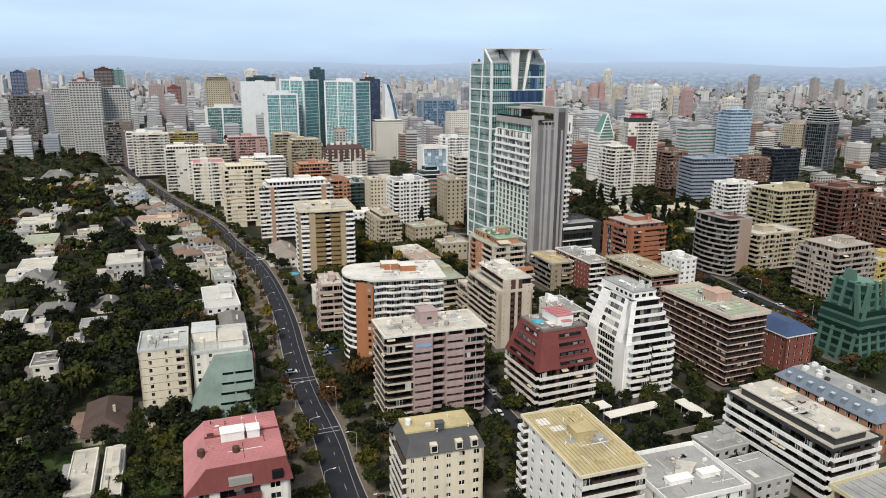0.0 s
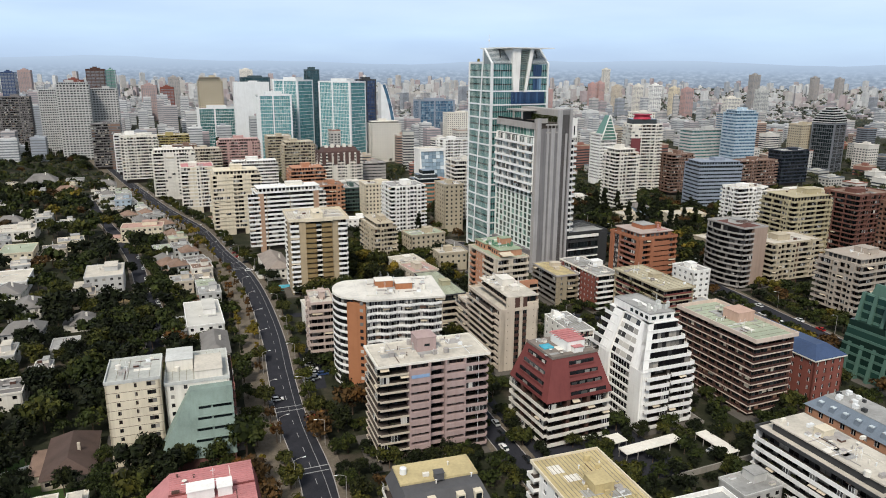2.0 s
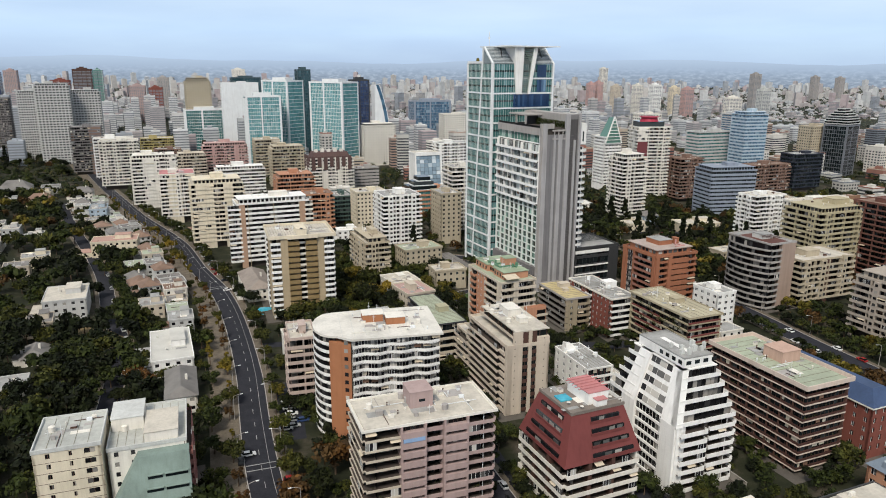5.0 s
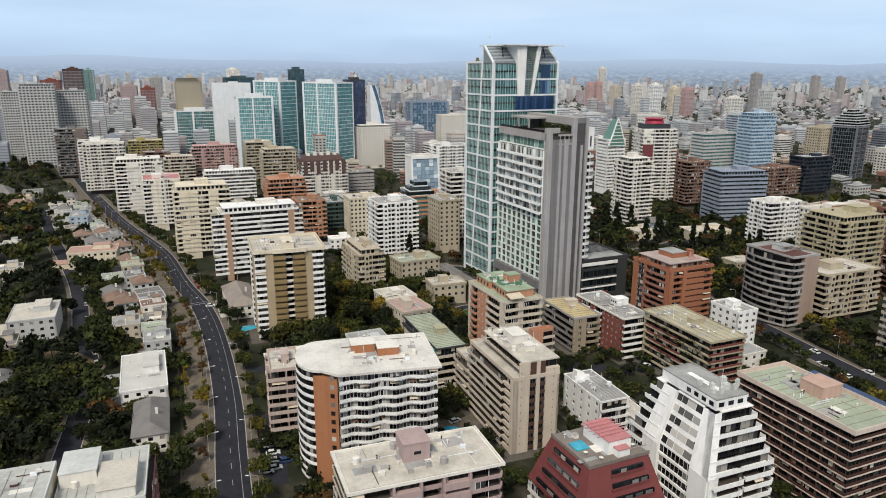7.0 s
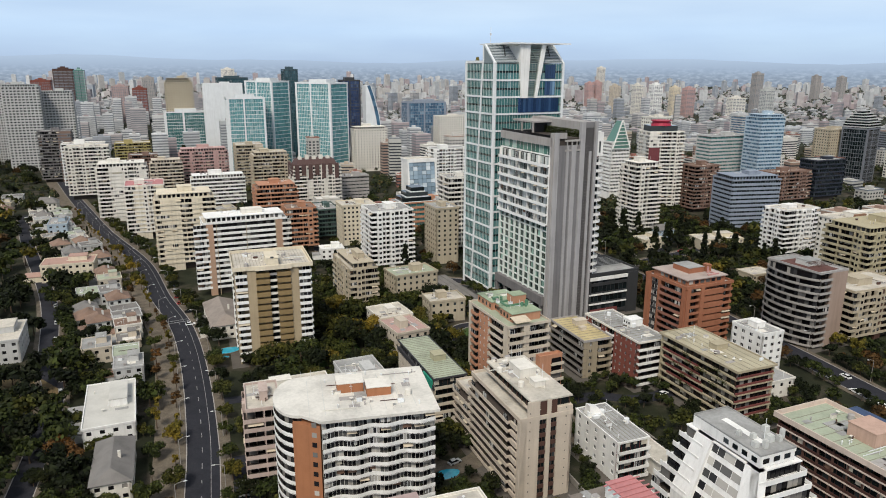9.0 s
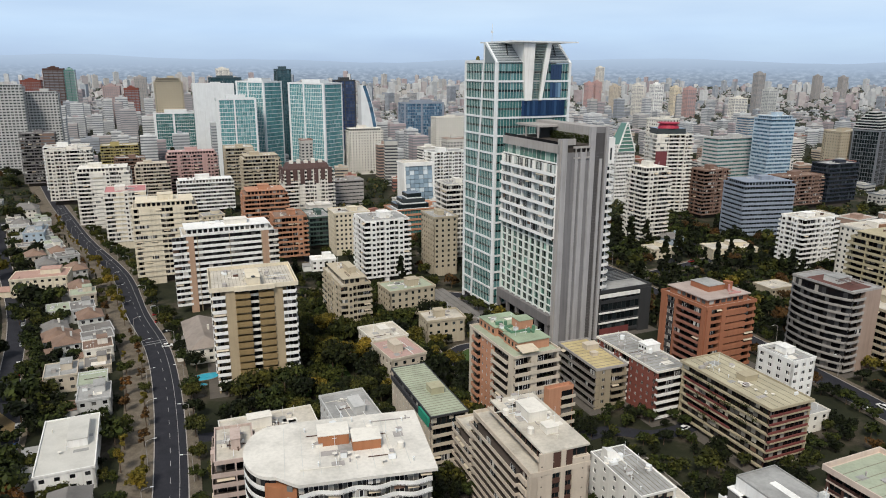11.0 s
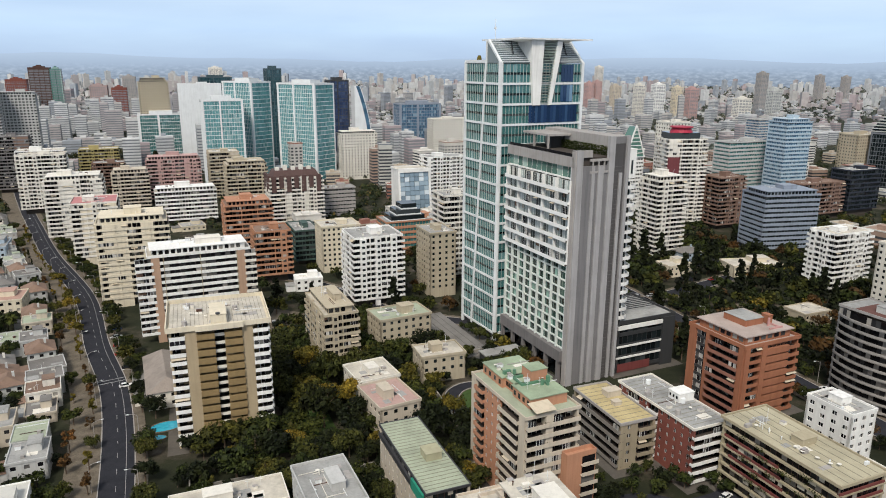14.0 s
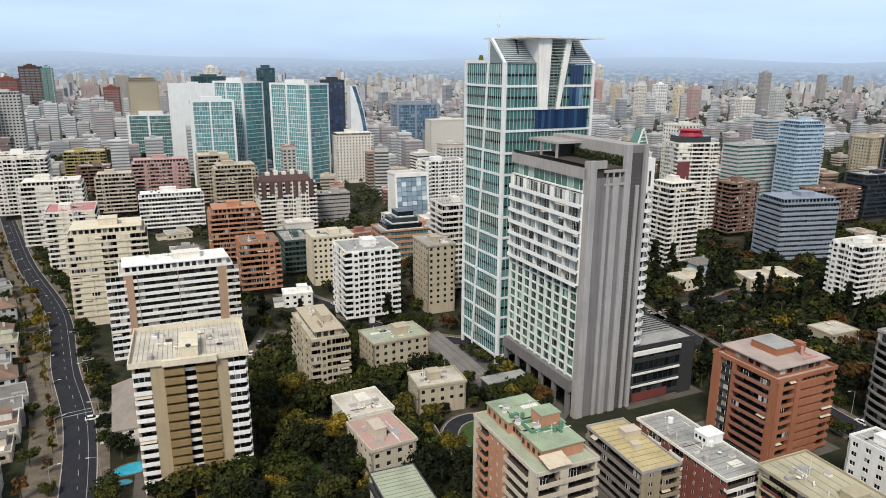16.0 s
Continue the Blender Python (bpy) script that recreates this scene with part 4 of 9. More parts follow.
def beige_block():
    H = House("apartment_block", "slim beige apartment block with a blank end wall and long balconies", 4.6, 270, 15.5, 32, 9, 24.0, 2.56, 1.0)
    SHELL = surface("warm_cream_render", (0.56, 0.485, 0.40), 0.8)
    H.core(BEIGE, 1.2)
    top = H.h + 5.3
    for a0, a1, z1 in ((0.0, 0.14, None), (0.14, 0.36, top), (0.5, 0.58, top), (0.70, 1.0, H.h + 2.6)):
        H.wall("s", a0, a1, SHELL, z1=z1)
    for a0, a1 in ((0.36, 0.5), (0.58, 0.70)):
        H.strips("s", a0, a1, BROWN, 1.2, -0.3, DARKGL, BROWN, 1.0, back=0.5)
        H.wall("s", a0, a1, BROWN, -0.25, 0.62, H.h, top, name="dark_strip")
    for k in range(0, 10, 1):
        for u in (2.6, 13.4):
            part("vent_hole", Build().box(u, -0.03, 0, u + 0.3, 0.05, 0.3), CHARCOAL, H.ob, at=(0, 0, 3 + k * 2.56))
    H.balconies("w", 0.0, 0.84, SHELL, 1.2, 0.8, GLASSLIT, SHELL, 1.4, back=1.1)
    H.strips("w", 0.84, 0.955, SHELL, 1.3, 0.5, GLASS, BROWN, 1.2, back=0.0)
    H.wall("w", 0.955, 1.0, SHELL, 0.2, 1.0)
    H.windows("e", 0, 1, SHELL, 6, 0.9, 1.2, single=False)
    H.wall("n", 0, 1, SHELL)
    H.roof(ROOFPALE, SHELL, 0.1, 0.3, 0.8)
    # two set-back storeys over the eastern side
    part("upper_wall", Build().box(5.6, 0.3, H.top, 15.3, 29, H.top + 2.5), SHELL, H.ob)
    part("upper_glazing", Build().box(3.6, 0.8, H.top + 2.4, 15.0, 27, H.top + 4.8), DARKGL, H.ob)
    part("upper_terrace", Build().box(2.6, 0.2, H.top + 2.3, 6.0, 29.0, H.top + 2.5).box(2.6, 4.0, H.top + 2.5, 2.75, 29.0, H.top + 3.2), SHELL, H.ob)
    ug = Build()
    for k in range(11):
        ug.box(5.52, 1.2 + k * 2.5, H.top + 0.3, 5.62, 3.2 + k * 2.5, H.top + 2.2)
    part("upper_glazing", ug, GLASS, H.ob)
    for k in range(10):
        part("post", Build().box(3.45, 0.8 + k * 2.8, H.top + 2.4, 3.65, 1.05 + k * 2.8, H.top + 4.8), BROWN, H.ob)
        if k < 5:
            part("post", Build().box(4.2 + k * 2.6, 0.66, H.top + 2.4, 4.4 + k * 2.6, 0.86, H.top + 4.8), BROWN, H.ob)
    part("penthouse_roof", Build().box(2.9, 0.1, H.top + 4.8, 15.3, 28, H.top + 5.25), ROOFPALE, H.ob)
    H.top += 5.25
    H.box_on("lift_head", OFFWHITE, 0.42, 0.42, 0.74, 0.64, 2.6)
    H.box_on("tank_room", OFFWHITE, 0.50, 0.22, 0.70, 0.32, 1.6)
    H.clutter(3, 8, OFFWHITE)
    H.gear(3, 22, 0.3, 0.85)
    W2 = House("apartment_wing", "lower beige wing stepping down from the apartment block", 4.6 - 32.2 * 0.4067, 270 + 32.2 * 0.9135, 12, 12, 6, 24.0, 2.56, 1.0)
    W2.core(BEIGE, 1.0)
    W2.balconies("w", 0, 1, SHELL, 1.2, 0.8, GLASSLIT, SHELL, 1.4, back=0.9)
    for f in "sen":
        W2.wall(f, 0, 1, SHELL)
    W2.roof(ROOFPALE, SHELL, 0.1, 0.3, 0.6)
    W2.gear(33, 10)


def brown_block():
    H = House("apartment_block", "long dark brown apartment block with pale balcony bands", 86.5, 240, 17, 36, 10, 26.0, 2.55, 1.4)
    UMBER = surface("umber_panel", (0.066, 0.029, 0.023), 0.7)
    band = surface("rose_beige_band", (0.60, 0.50, 0.43), 0.8)
    H.core(BROWN, 1.2)
    H.strips("s", 0, 1, band, 0.40, 0.12, DARKGL, BROWN, 1.5, back=0.6)
    H.strips("w", 0, 1, band, 0.40, 0.12, DARKGL, BROWN, 1.7, back=0.6)
    H.belongings("w", 0.5, 35.5, 0.1, 0.55, 1.0, 0, H.floors)
    H.belongings("s", 0.5, 16.5, 0.1, 0.55, 1.0, 0, H.floors)
    for k in range(H.floors):
        part("parapet_panel", Build().box(-0.04, -0.04, 0.27, 17.04, 0.2, 0.95), UMBER, H.ob, at=(0, 0, H.base + k * H.fh))
        part("parapet_panel", Build().box(-0.04, 0.2, 0.27, 0.2, 35.8, 0.95), UMBER, H.ob, at=(0, 0, H.base + k * H.fh))
    for i in range(1, 9):
        H.wall("w", i / 9 - 0.004, i / 9 + 0.004, BROWN, 0.06, 1.1)
    H.wall("e", 0, 1, BROWN)
    H.wall("n", 0, 1, BROWN)
    H.roof(ROOFGREEN, band, 0.9, 0.4, 0.9, seams=3.0, seam_axis="y")
    H.box_on("lift_head", surface("salmon_render", (0.50, 0.34, 0.27)), 0.42, 0.42, 0.85, 0.62, 3.4)
    H.clutter(4, 8)
    H.gear(4, 30)


def orange_white_block():
    """White balconies that sweep round a curved end, with an orange pier."""
    H = House("apartment_block", "white apartment block with curved balconies and an orange pier", -43, 250, 27, 23, 13, 16.0, 2.55, 1.2)
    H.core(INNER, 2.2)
    OR = surface("orange_render", (0.36, 0.155, 0.075), 0.85)
    part("orange_pier", Build().hull([(-6.4, 2.4, 0), (-0.2, -0.9, 0), (0.3, 2.6, 0), (-5.6, 6, 0)], [(-6.4, 2.4, H.h - 1.4), (-0.2, -0.9, H.h - 1.4), (0.3, 2.6, H.h - 1.4), (-5.6, 6, H.h - 1.4)]), OR, H.ob)
    for k in range(13):
        part("window", Build().box(-0.6, -0.06, 0, 0.6, 0.1, 1.2), GLASSLIT, H.ob, at=(-1.55, -0.2, H.base + k * H.fh + 0.8)).rotation_euler = (0, 0, math.atan2(-3.3, 6.2))
    # wavy balcony fronts
    n, L, dep = 40, 27.0, 1.6
    b = Build()
    xs = [0.2 + (L - 0.2) * i / n for i in range(n + 1)]
    ys = [-dep - 0.45 * math.cos(x / L * 7 * math.pi) for x in xs]
    for i in range(n):
        lo = [(xs[i], ys[i], 0), (xs[i + 1], ys[i + 1], 0), (xs[i + 1], 1.6, 0), (xs[i], 1.6, 0)]
        b.hull([(x, y, -0.22) for x, y, z in lo], lo, 1)
        b.hull([(xs[i], ys[i], -0.25), (xs[i + 1], ys[i + 1], -0.25), (xs[i + 1], ys[i + 1] + 0.12, -0.25), (xs[i], ys[i] + 0.12, -0.25)],
               [(xs[i], ys[i], 0.85), (xs[i + 1], ys[i + 1], 0.85), (xs[i + 1], ys[i + 1] + 0.12, 0.85), (xs[i], ys[i] + 0.12, 0.85)])
    bm = b.mesh("balcony", [WHITE, FLOOR])
    gm = H.glaze("s", 0.2, L, 0.35, 0, 2.25, GLASSLIT, OFFWHITE, 0.95)
    # curved end
    cx, cy, rx, ry = -4.2, 12.5, 6.6, 10.5
    c, m = Build(), 18
    arc = [(cx - rx * math.sin(math.pi * i / m) - 0.0, cy - ry * math.cos(math.pi * i / m)) for i in range(m + 1)]
    for i in range(m):
        (ax, ay), (bx, by) = arc[i], arc[i + 1]
        lo = [(ax, ay, 0), (cx + 6, ay, 0), (cx + 6, by, 0), (bx, by, 0)]
        c.hull([(x, y, -0.22) for x, y, z in lo], lo, 1)
        k = 0.985
        inn = [(cx + (x - cx) * k, cy + (y - cy) * k) for x, y in ((ax, ay), (bx, by))]
        c.hull([(ax, ay, -0.25), (*inn[0], -0.25), (*inn[1], -0.25), (bx, by, -0.25)], [(ax, ay, 0.8), (*inn[0], 0.8), (*inn[1], 0.8), (bx, by, 0.8)])
    cm = c.mesh("curved_balcony", [WHITE, FLOOR])
    g = Build()
    k = 0.91
    arc2 = [(cx + (x - cx) * k, cy + (y - cy) * k) for x, y in arc]
    for i in range(m):
        (ax, ay), (bx, by) = arc2[i], arc2[i + 1]
        g.face([(ax, ay, 0), (ax, ay, 2.3), (bx, by, 2.3), (bx, by, 0)])
    gc = g.mesh("curved_glazing", GLASS)
    for i in range(13):
        z = H.base + i * H.fh
        part("balcony", bm, None, H.ob, at=(0, 0, z))
        part("glazing", gm, None, H.ob, at=(0, 0, z))
        part("curved_balcony", cm, None, H.ob, at=(0, 0, z))
        part("curved_glazing", gc, None, H.ob, at=(0, 0, z))
    H.belongings("s", 0.4, L, 1.3, -0.3, 0.85, 0, 13)
    H.wall("e", 0, 1, OFFWHITE)
    H.wall("n", 0, 1, OFFWHITE)
    h = H.h
    out = [(L + 1, -1.9), (L + 1, 23.5), (2, 23.5)] + arc[::-1] + [(-0.5, -1.4), (0.2, -1.9)]
    part("roof", Build().hull([(x, y, h - 0.2) for x, y in out], [(x, y, h + 0.5) for x, y in out]), surface("bright_roof_membrane", (0.66, 0.635, 0.58), 0.9, wear=0.3, streak=0, grain=1.2), H.ob)
    H.top = h + 0.5
    sm = Build()
    for i in range(1, 9):
        sm.box(-6 + i * 3.6, 1, H.top - 0.02, -5.9 + i * 3.6, 21, H.top + 0.07)
    part("roof_seam", sm, PALEGREYA, H.ob)
    H.box_on("lift_head", OR, 0.18, 0.50, 0.42, 0.72, 2.4, OFFWHITE)
    H.box_on("tank_room", OR, 0.44, 0.36, 0.66, 0.58, 2.2, OFFWHITE)
    H.clutter(5, 10)
    H.gear(5, 40, 0.06, 0.94)


def pyramid_block():
    """White block, upright below and stepping back in terraces above, with broad sloping corner walls."""
    W, D, n0, n1, fh = 20.0, 29.6, 7, 5, 2.8
    H = House("apartment_block", "white apartment block stepping back in terraces to a tapered top", 48.2, 228, W, D, n0, 25.0, fh, 0.9)
    H.core(INNER, 1.6)
    H.wall("s", 0.0, 0.05, WHITE, 0.5, 1.7)
    H.balconies("s", 0.05, 0.50, WHITE, 1.2, 0.95, GLASS, BROWN, 1.6, back=1.4, slab=0.3)
    # recess between the balcony stacks, shade given by the inner wall colour
    H.wall("s", 0.50, 0.56, INNER, -0.6, 1.7)
    H.balconies("s", 0.56, 1.0, WHITE, 0.5, 0.95, GLASS, BROWN, 1.6, back=1.4, slab=0.3)
    H.wall("w", 0.80, 1.0, WHITE, 0.5, 1.7)
    H.strips("w", 0.40, 0.80, WHITE, 0.7, -0.1, GLASS, WHITE, 1.5, back=0.5)
    H.wall("w", 0.20, 0.40, WHITE, 0.4, 1.7)
    H.balconies("w", 0.0, 0.20, WHITE, 1.0, 0.95, GLASS, BROWN, 1.6, back=1.4, slab=0.3)
    H.balconies("e", 0.0, 1.0, WHITE, 0.9, 0.95, GLASS, WHITE, 1.8, back=1.4, slab=0.3)
    H.wall("n", 0, 1, WHITE)
    z, top, ins = H.h, H.h + n1 * fh, 4.3
    for i in range(n1):
        q = ins * i / n1
        zz = z + i * fh
        g = Build()
        m = 9
        for k in range(m):
            x0, x1 = q + 0.7 + (W - 2 * q - 1.4) * k / m, q + 0.7 + (W - 2 * q - 1.4) * (k + 1) / m
            g.box(x0 + 0.08, q + 1.3, 0, x1 - 0.08, q + 1.5, fh - 0.3)
            y0, y1 = q + 0.7 + (D - 2 * q - 1.4) * k / m, q + 0.7 + (D - 2 * q - 1.4) * (k + 1) / m
            if not 5.0 < y0 < 19.5:
                g.box(q + 0.9, y0 + 0.08, 0, q + 1.1, y1 - 0.08, fh - 0.3)
            g.box(W - q - 1.1, y0 + 0.08, 0, W - q - 0.9, y1 - 0.08, fh - 0.3)
        part("glazing", g, GLASS, H.ob, at=(0, 0, zz))
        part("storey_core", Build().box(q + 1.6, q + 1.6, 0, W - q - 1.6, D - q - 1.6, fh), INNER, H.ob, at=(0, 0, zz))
        tb = Build().box(q, q - 0.3, -0.3, W - q, q + 1.7, 0.0).box(q, q - 0.3, 0.0, W - q, q - 0.15, 0.9).box(W - q - 1.7, q + 1.7, -0.3, W - q + 0.3, D - q, 0.0).box(W - q + 0.15, q, 0.0, W - q + 0.3, D - q, 0.9)
        tb.box(q - 0.3, 19.0, -0.3, q + 1.7, D - q + 0.3, 0.0).box(q - 0.3, 19.0, 0.0, q - 0.15, D - q + 0.3, 0.9)
        part("terrace", tb, WHITE, H.ob, at=(0, 0, zz))

    def slope(a0, a1, b0, b1, face):
        """A sloping wall that follows the set-backs, from a0..a1 below to b0..b1 above."""
        if face == "s":
            lo = [(a0, -0.5, z - 0.3), (a1, -0.5, z - 0.3), (a1, 1.7, z - 0.3), (a0, 1.7, z - 0.3)]
            hi = [(b0, ins - 0.4, top), (b1, ins - 0.4, top), (b1, ins + 1.7, top), (b0, ins + 1.7, top)]
        else:
            lo = [(-0.5, a0, z - 0.3), (1.7, a0, z - 0.3), (1.7, a1, z - 0.3), (-0.5, a1, z - 0.3)]
            hi = [(ins - 0.4, b0, top), (ins + 1.7, b0, top), (ins + 1.7, b1, top), (ins - 0.4, b1, top)]
        part("sloping_wall", Build().hull(lo, hi), WHITE, H.ob)

    slope(-0.5, 1.1, ins - 0.4, ins + 0.9, "s")
    slope(-0.5, 5.9, ins - 0.39, ins + 3.4, "w")
    slope(17.7, 23.7, 17.2, 22.0, "w")
    part("sloping_wall", Build().hull([(0.3, 5.9, z), (0.7, 5.9, z), (0.7, 17.7, z), (0.3, 17.7, z)], [(ins + 0.4, ins + 3.4, top), (ins + 0.8, ins + 3.4, top), (ins + 0.8, 17.2, top), (ins + 0.4, 17.2, top)]), WHITE, H.ob)
    for k in range(n1):
        t = (k + 0.22) / n1
        xa, xb = 0.22 + (ins + 0.1) * t, 0.22 + (ins + 0.1) * (t + 0.58 / n1)
        ya, yb = 5.9 + (ins - 2.5) * t, 17.7 - 0.5 * t
        for q, (g0, g1) in enumerate(((0.02, 0.30), (0.32, 0.60), (0.62, 0.80), (0.82, 0.98))):
            y0, y1 = ya + (yb - ya) * g0, ya + (yb - ya) * g1
            part("sloping_window", Build().hull([(xa, y0, z + t * n1 * fh), (xa + 0.2, y0, z + t * n1 * fh), (xa + 0.2, y1, z + t * n1 * fh), (xa, y1, z + t * n1 * fh)],
                                                [(xb, y0, z + (t + 0.58 / n1) * n1 * fh), (xb + 0.2, y0, z + (t + 0.58 / n1) * n1 * fh), (xb + 0.2, y1, z + (t + 0.58 / n1) * n1 * fh), (xb, y1, z + (t + 0.58 / n1) * n1 * fh)]), GLASSLIT, H.ob)
    part("roof", Build().box(ins - 0.2, ins - 0.2, top - 0.3, W - ins + 0.2, D - ins + 0.2, top), WHITE, H.ob)
    part("attic", Build().box(ins + 0.8, ins + 0.8, top, W - ins - 0.8, D - ins - 0.8, top + 2.6), WHITE, H.ob)
    for k in range(4):
        part("window", Build().box(ins + 1.6 + 2.9 * k, ins + 0.7, top + 0.8, ins + 3.2 + 2.9 * k, ins + 0.85, top + 1.9), DARKGL, H.ob)
        part("window", Build().box(ins + 0.7, ins + 1.6 + 2.6 * k, top + 0.8, ins + 0.85, ins + 3.0 + 2.6 * k, top + 1.9), DARKGL, H.ob)
    part("attic_roof", Build().loft(ins + 0.8, ins + 0.8, W - ins - 0.8, D - ins - 0.8, [(0.02, 2.58), (0.02, 2.95), (-0.2, 2.95), (-0.2, 2.7), (-4, 2.7), (-4, 2.6)]), ROOFGREY, H.ob, at=(0, 0, top))
    H.top = top + 2.7
    for x, y, sz, hh in ((6.5, 8, 1.1, 1.2), (8.2, 7, 0.9, 1.7), (11, 8.5, 1.4, 1.5), (13.2, 8, 1.0, 1.2), (15, 9, 0.8, 1.9), (9, 11, 1.0, 1.0), (13.5, 12, 1.2, 1.4), (7, 13, 0.9, 1.1)):
        part("cooling_unit", Build().box(x, y, H.top, x + sz, y + sz, H.top + hh).rod(x + sz / 2, y + sz / 2, H.top + hh, H.top + hh + 0.2, sz * 0.35), PALEGREYA, H.ob)
    part("antenna", Build().rod(11, 10, H.top, H.top + 5, 0.07, 6), STEEL, H.ob)


def red_top_block():
    H = House("apartment_block", "white apartment block with a steep dark red mansard roof", 17.7, 214.5, 22.5, 22, 5, 27.0, 2.85, 1.2)
    H.core(INNER, 1.5)
    for f in "sw":
        H.balconies(f, 0, 1, OFFWHITE, 0.9, 0.95, GLASS, BROWN, 1.5, back=1.3)
        for q in (0.3, 0.62):
            H.wall(f, q, q + 0.05, BROWN, 0.4, 1.6)
    H.wall("e", 0, 1, OFFWHITE)
    H.wall("n", 0, 1, OFFWHITE)
    z0, z1, w, d = H.h, H.h + 12.6, 22.5, 22.0
    i = 3.3
    lo = [(-0.6, -0.6, z0), (w + 0.6, -0.6, z0), (w + 0.6, d + 0.6, z0), (-0.6, d + 0.6, z0)]
    hi = [(i, i, z1), (w - i, i, z1), (w - i, d - i, z1), (i, d - i, z1)]
    part("mansard", Build().hull(lo, hi), DARKRED, H.ob)
    for k in range(4):
        z = z0 + 0.6 + k * 2.95
        t = (z - z0) / 12.6
        off = -0.6 + t * (i + 0.6)
        x0, x1 = w * 0.36 + k * 0.2, w * 0.92 - k * 1.1
        y0, y1 = d * 0.14 + k * 0.9, d * 0.86 - k * 0.9
        # proud dark boxes imitate the shade of window slots cut into the slope
        part("slot_shadow", Build().box(x0, off - 0.05, z, x1, off + 1.2, z + 1.5), DARKGL, H.ob)
        part("slot_shadow", Build().box(off - 0.05, y0, z, off + 1.2, y1, z + 1.5), DARKGL, H.ob)
        part("slot_rail", Build().box(x0 - 0.2, off - 0.25, z - 0.2, x1 + 0.2, off + 0.1, z + 0.5), DARKRED, H.ob)
        part("slot_rail", Build().box(off - 0.25, y0 - 0.2, z - 0.2, off + 0.1, y1 + 0.2, z + 0.5), DARKRED, H.ob)
        for q in range(4):
            x = x0 + (x1 - x0) * (q + 0.1) / 4
            part("slot_window", Build().box(x, off - 0.12, z + 0.55, x + (x1 - x0) * 0.17, off + 0.2, z + 1.4), GLASSLIT, H.ob)
            y = y0 + (y1 - y0) * (q + 0.1) / 4
            part("slot_window", Build().box(off - 0.12, y, z + 0.55, off + 0.2, y + (y1 - y0) * 0.17, z + 1.4), GLASSLIT, H.ob)
    part("roof", Build().box(i, i, z1, w - i, d - i, z1 + 0.15).box(i - 0.3, i - 0.3, z1 - 0.3, w - i + 0.3, i + 0.1, z1 + 0.5).box(i - 0.3, i + 0.1, z1 - 0.3, i + 0.1, d - i, z1 + 0.5), surface("worn_terrace", (0.22, 0.19, 0.165), 0.9, wear=0.35), H.ob)
    H.top = z1 + 0.15
    part("pool", Build().box(i + 1, i + 6.5, H.top, i + 4.5, i + 10, H.top + 0.35), water_mat(), H.ob, "bright blue rooftop pool")
    H.box_on("lift_head", WHITE, 0.44, 0.26, 0.72, 0.70, 3.2, ROOFPINK)
    for k in range(5):
        part("pergola_slat", Build().box(8.4, 8.0 + k * 1.5, H.top + 3.45, 17.4, 8.25 + k * 1.5, H.top + 3.65), ROOFPINK, H.ob)
    H.box_on("stair_head", WHITE, 0.5, 0.17, 0.64, 0.25, 1.8, ROOFPINK)
    H.gear(77, 14, 0.2, 0.8)


def water_mat():
    if "pool_water" in MATS:
        return MATS["pool_water"]
    m, n, l, p = nodes_of("pool_water")
    r = ramp(n, [(0.3, (0.03, 0.28, 0.40)), (0.7, (0.06, 0.42, 0.55))])
    l.new(tex(n, l, 0.6, 3), r.inputs["Fac"]), l.new(r.outputs["Color"], p.inputs["Base Color"])
    p.inputs["Roughness"].default_value = 0.05
    MATS["pool_water"] = m
    return m


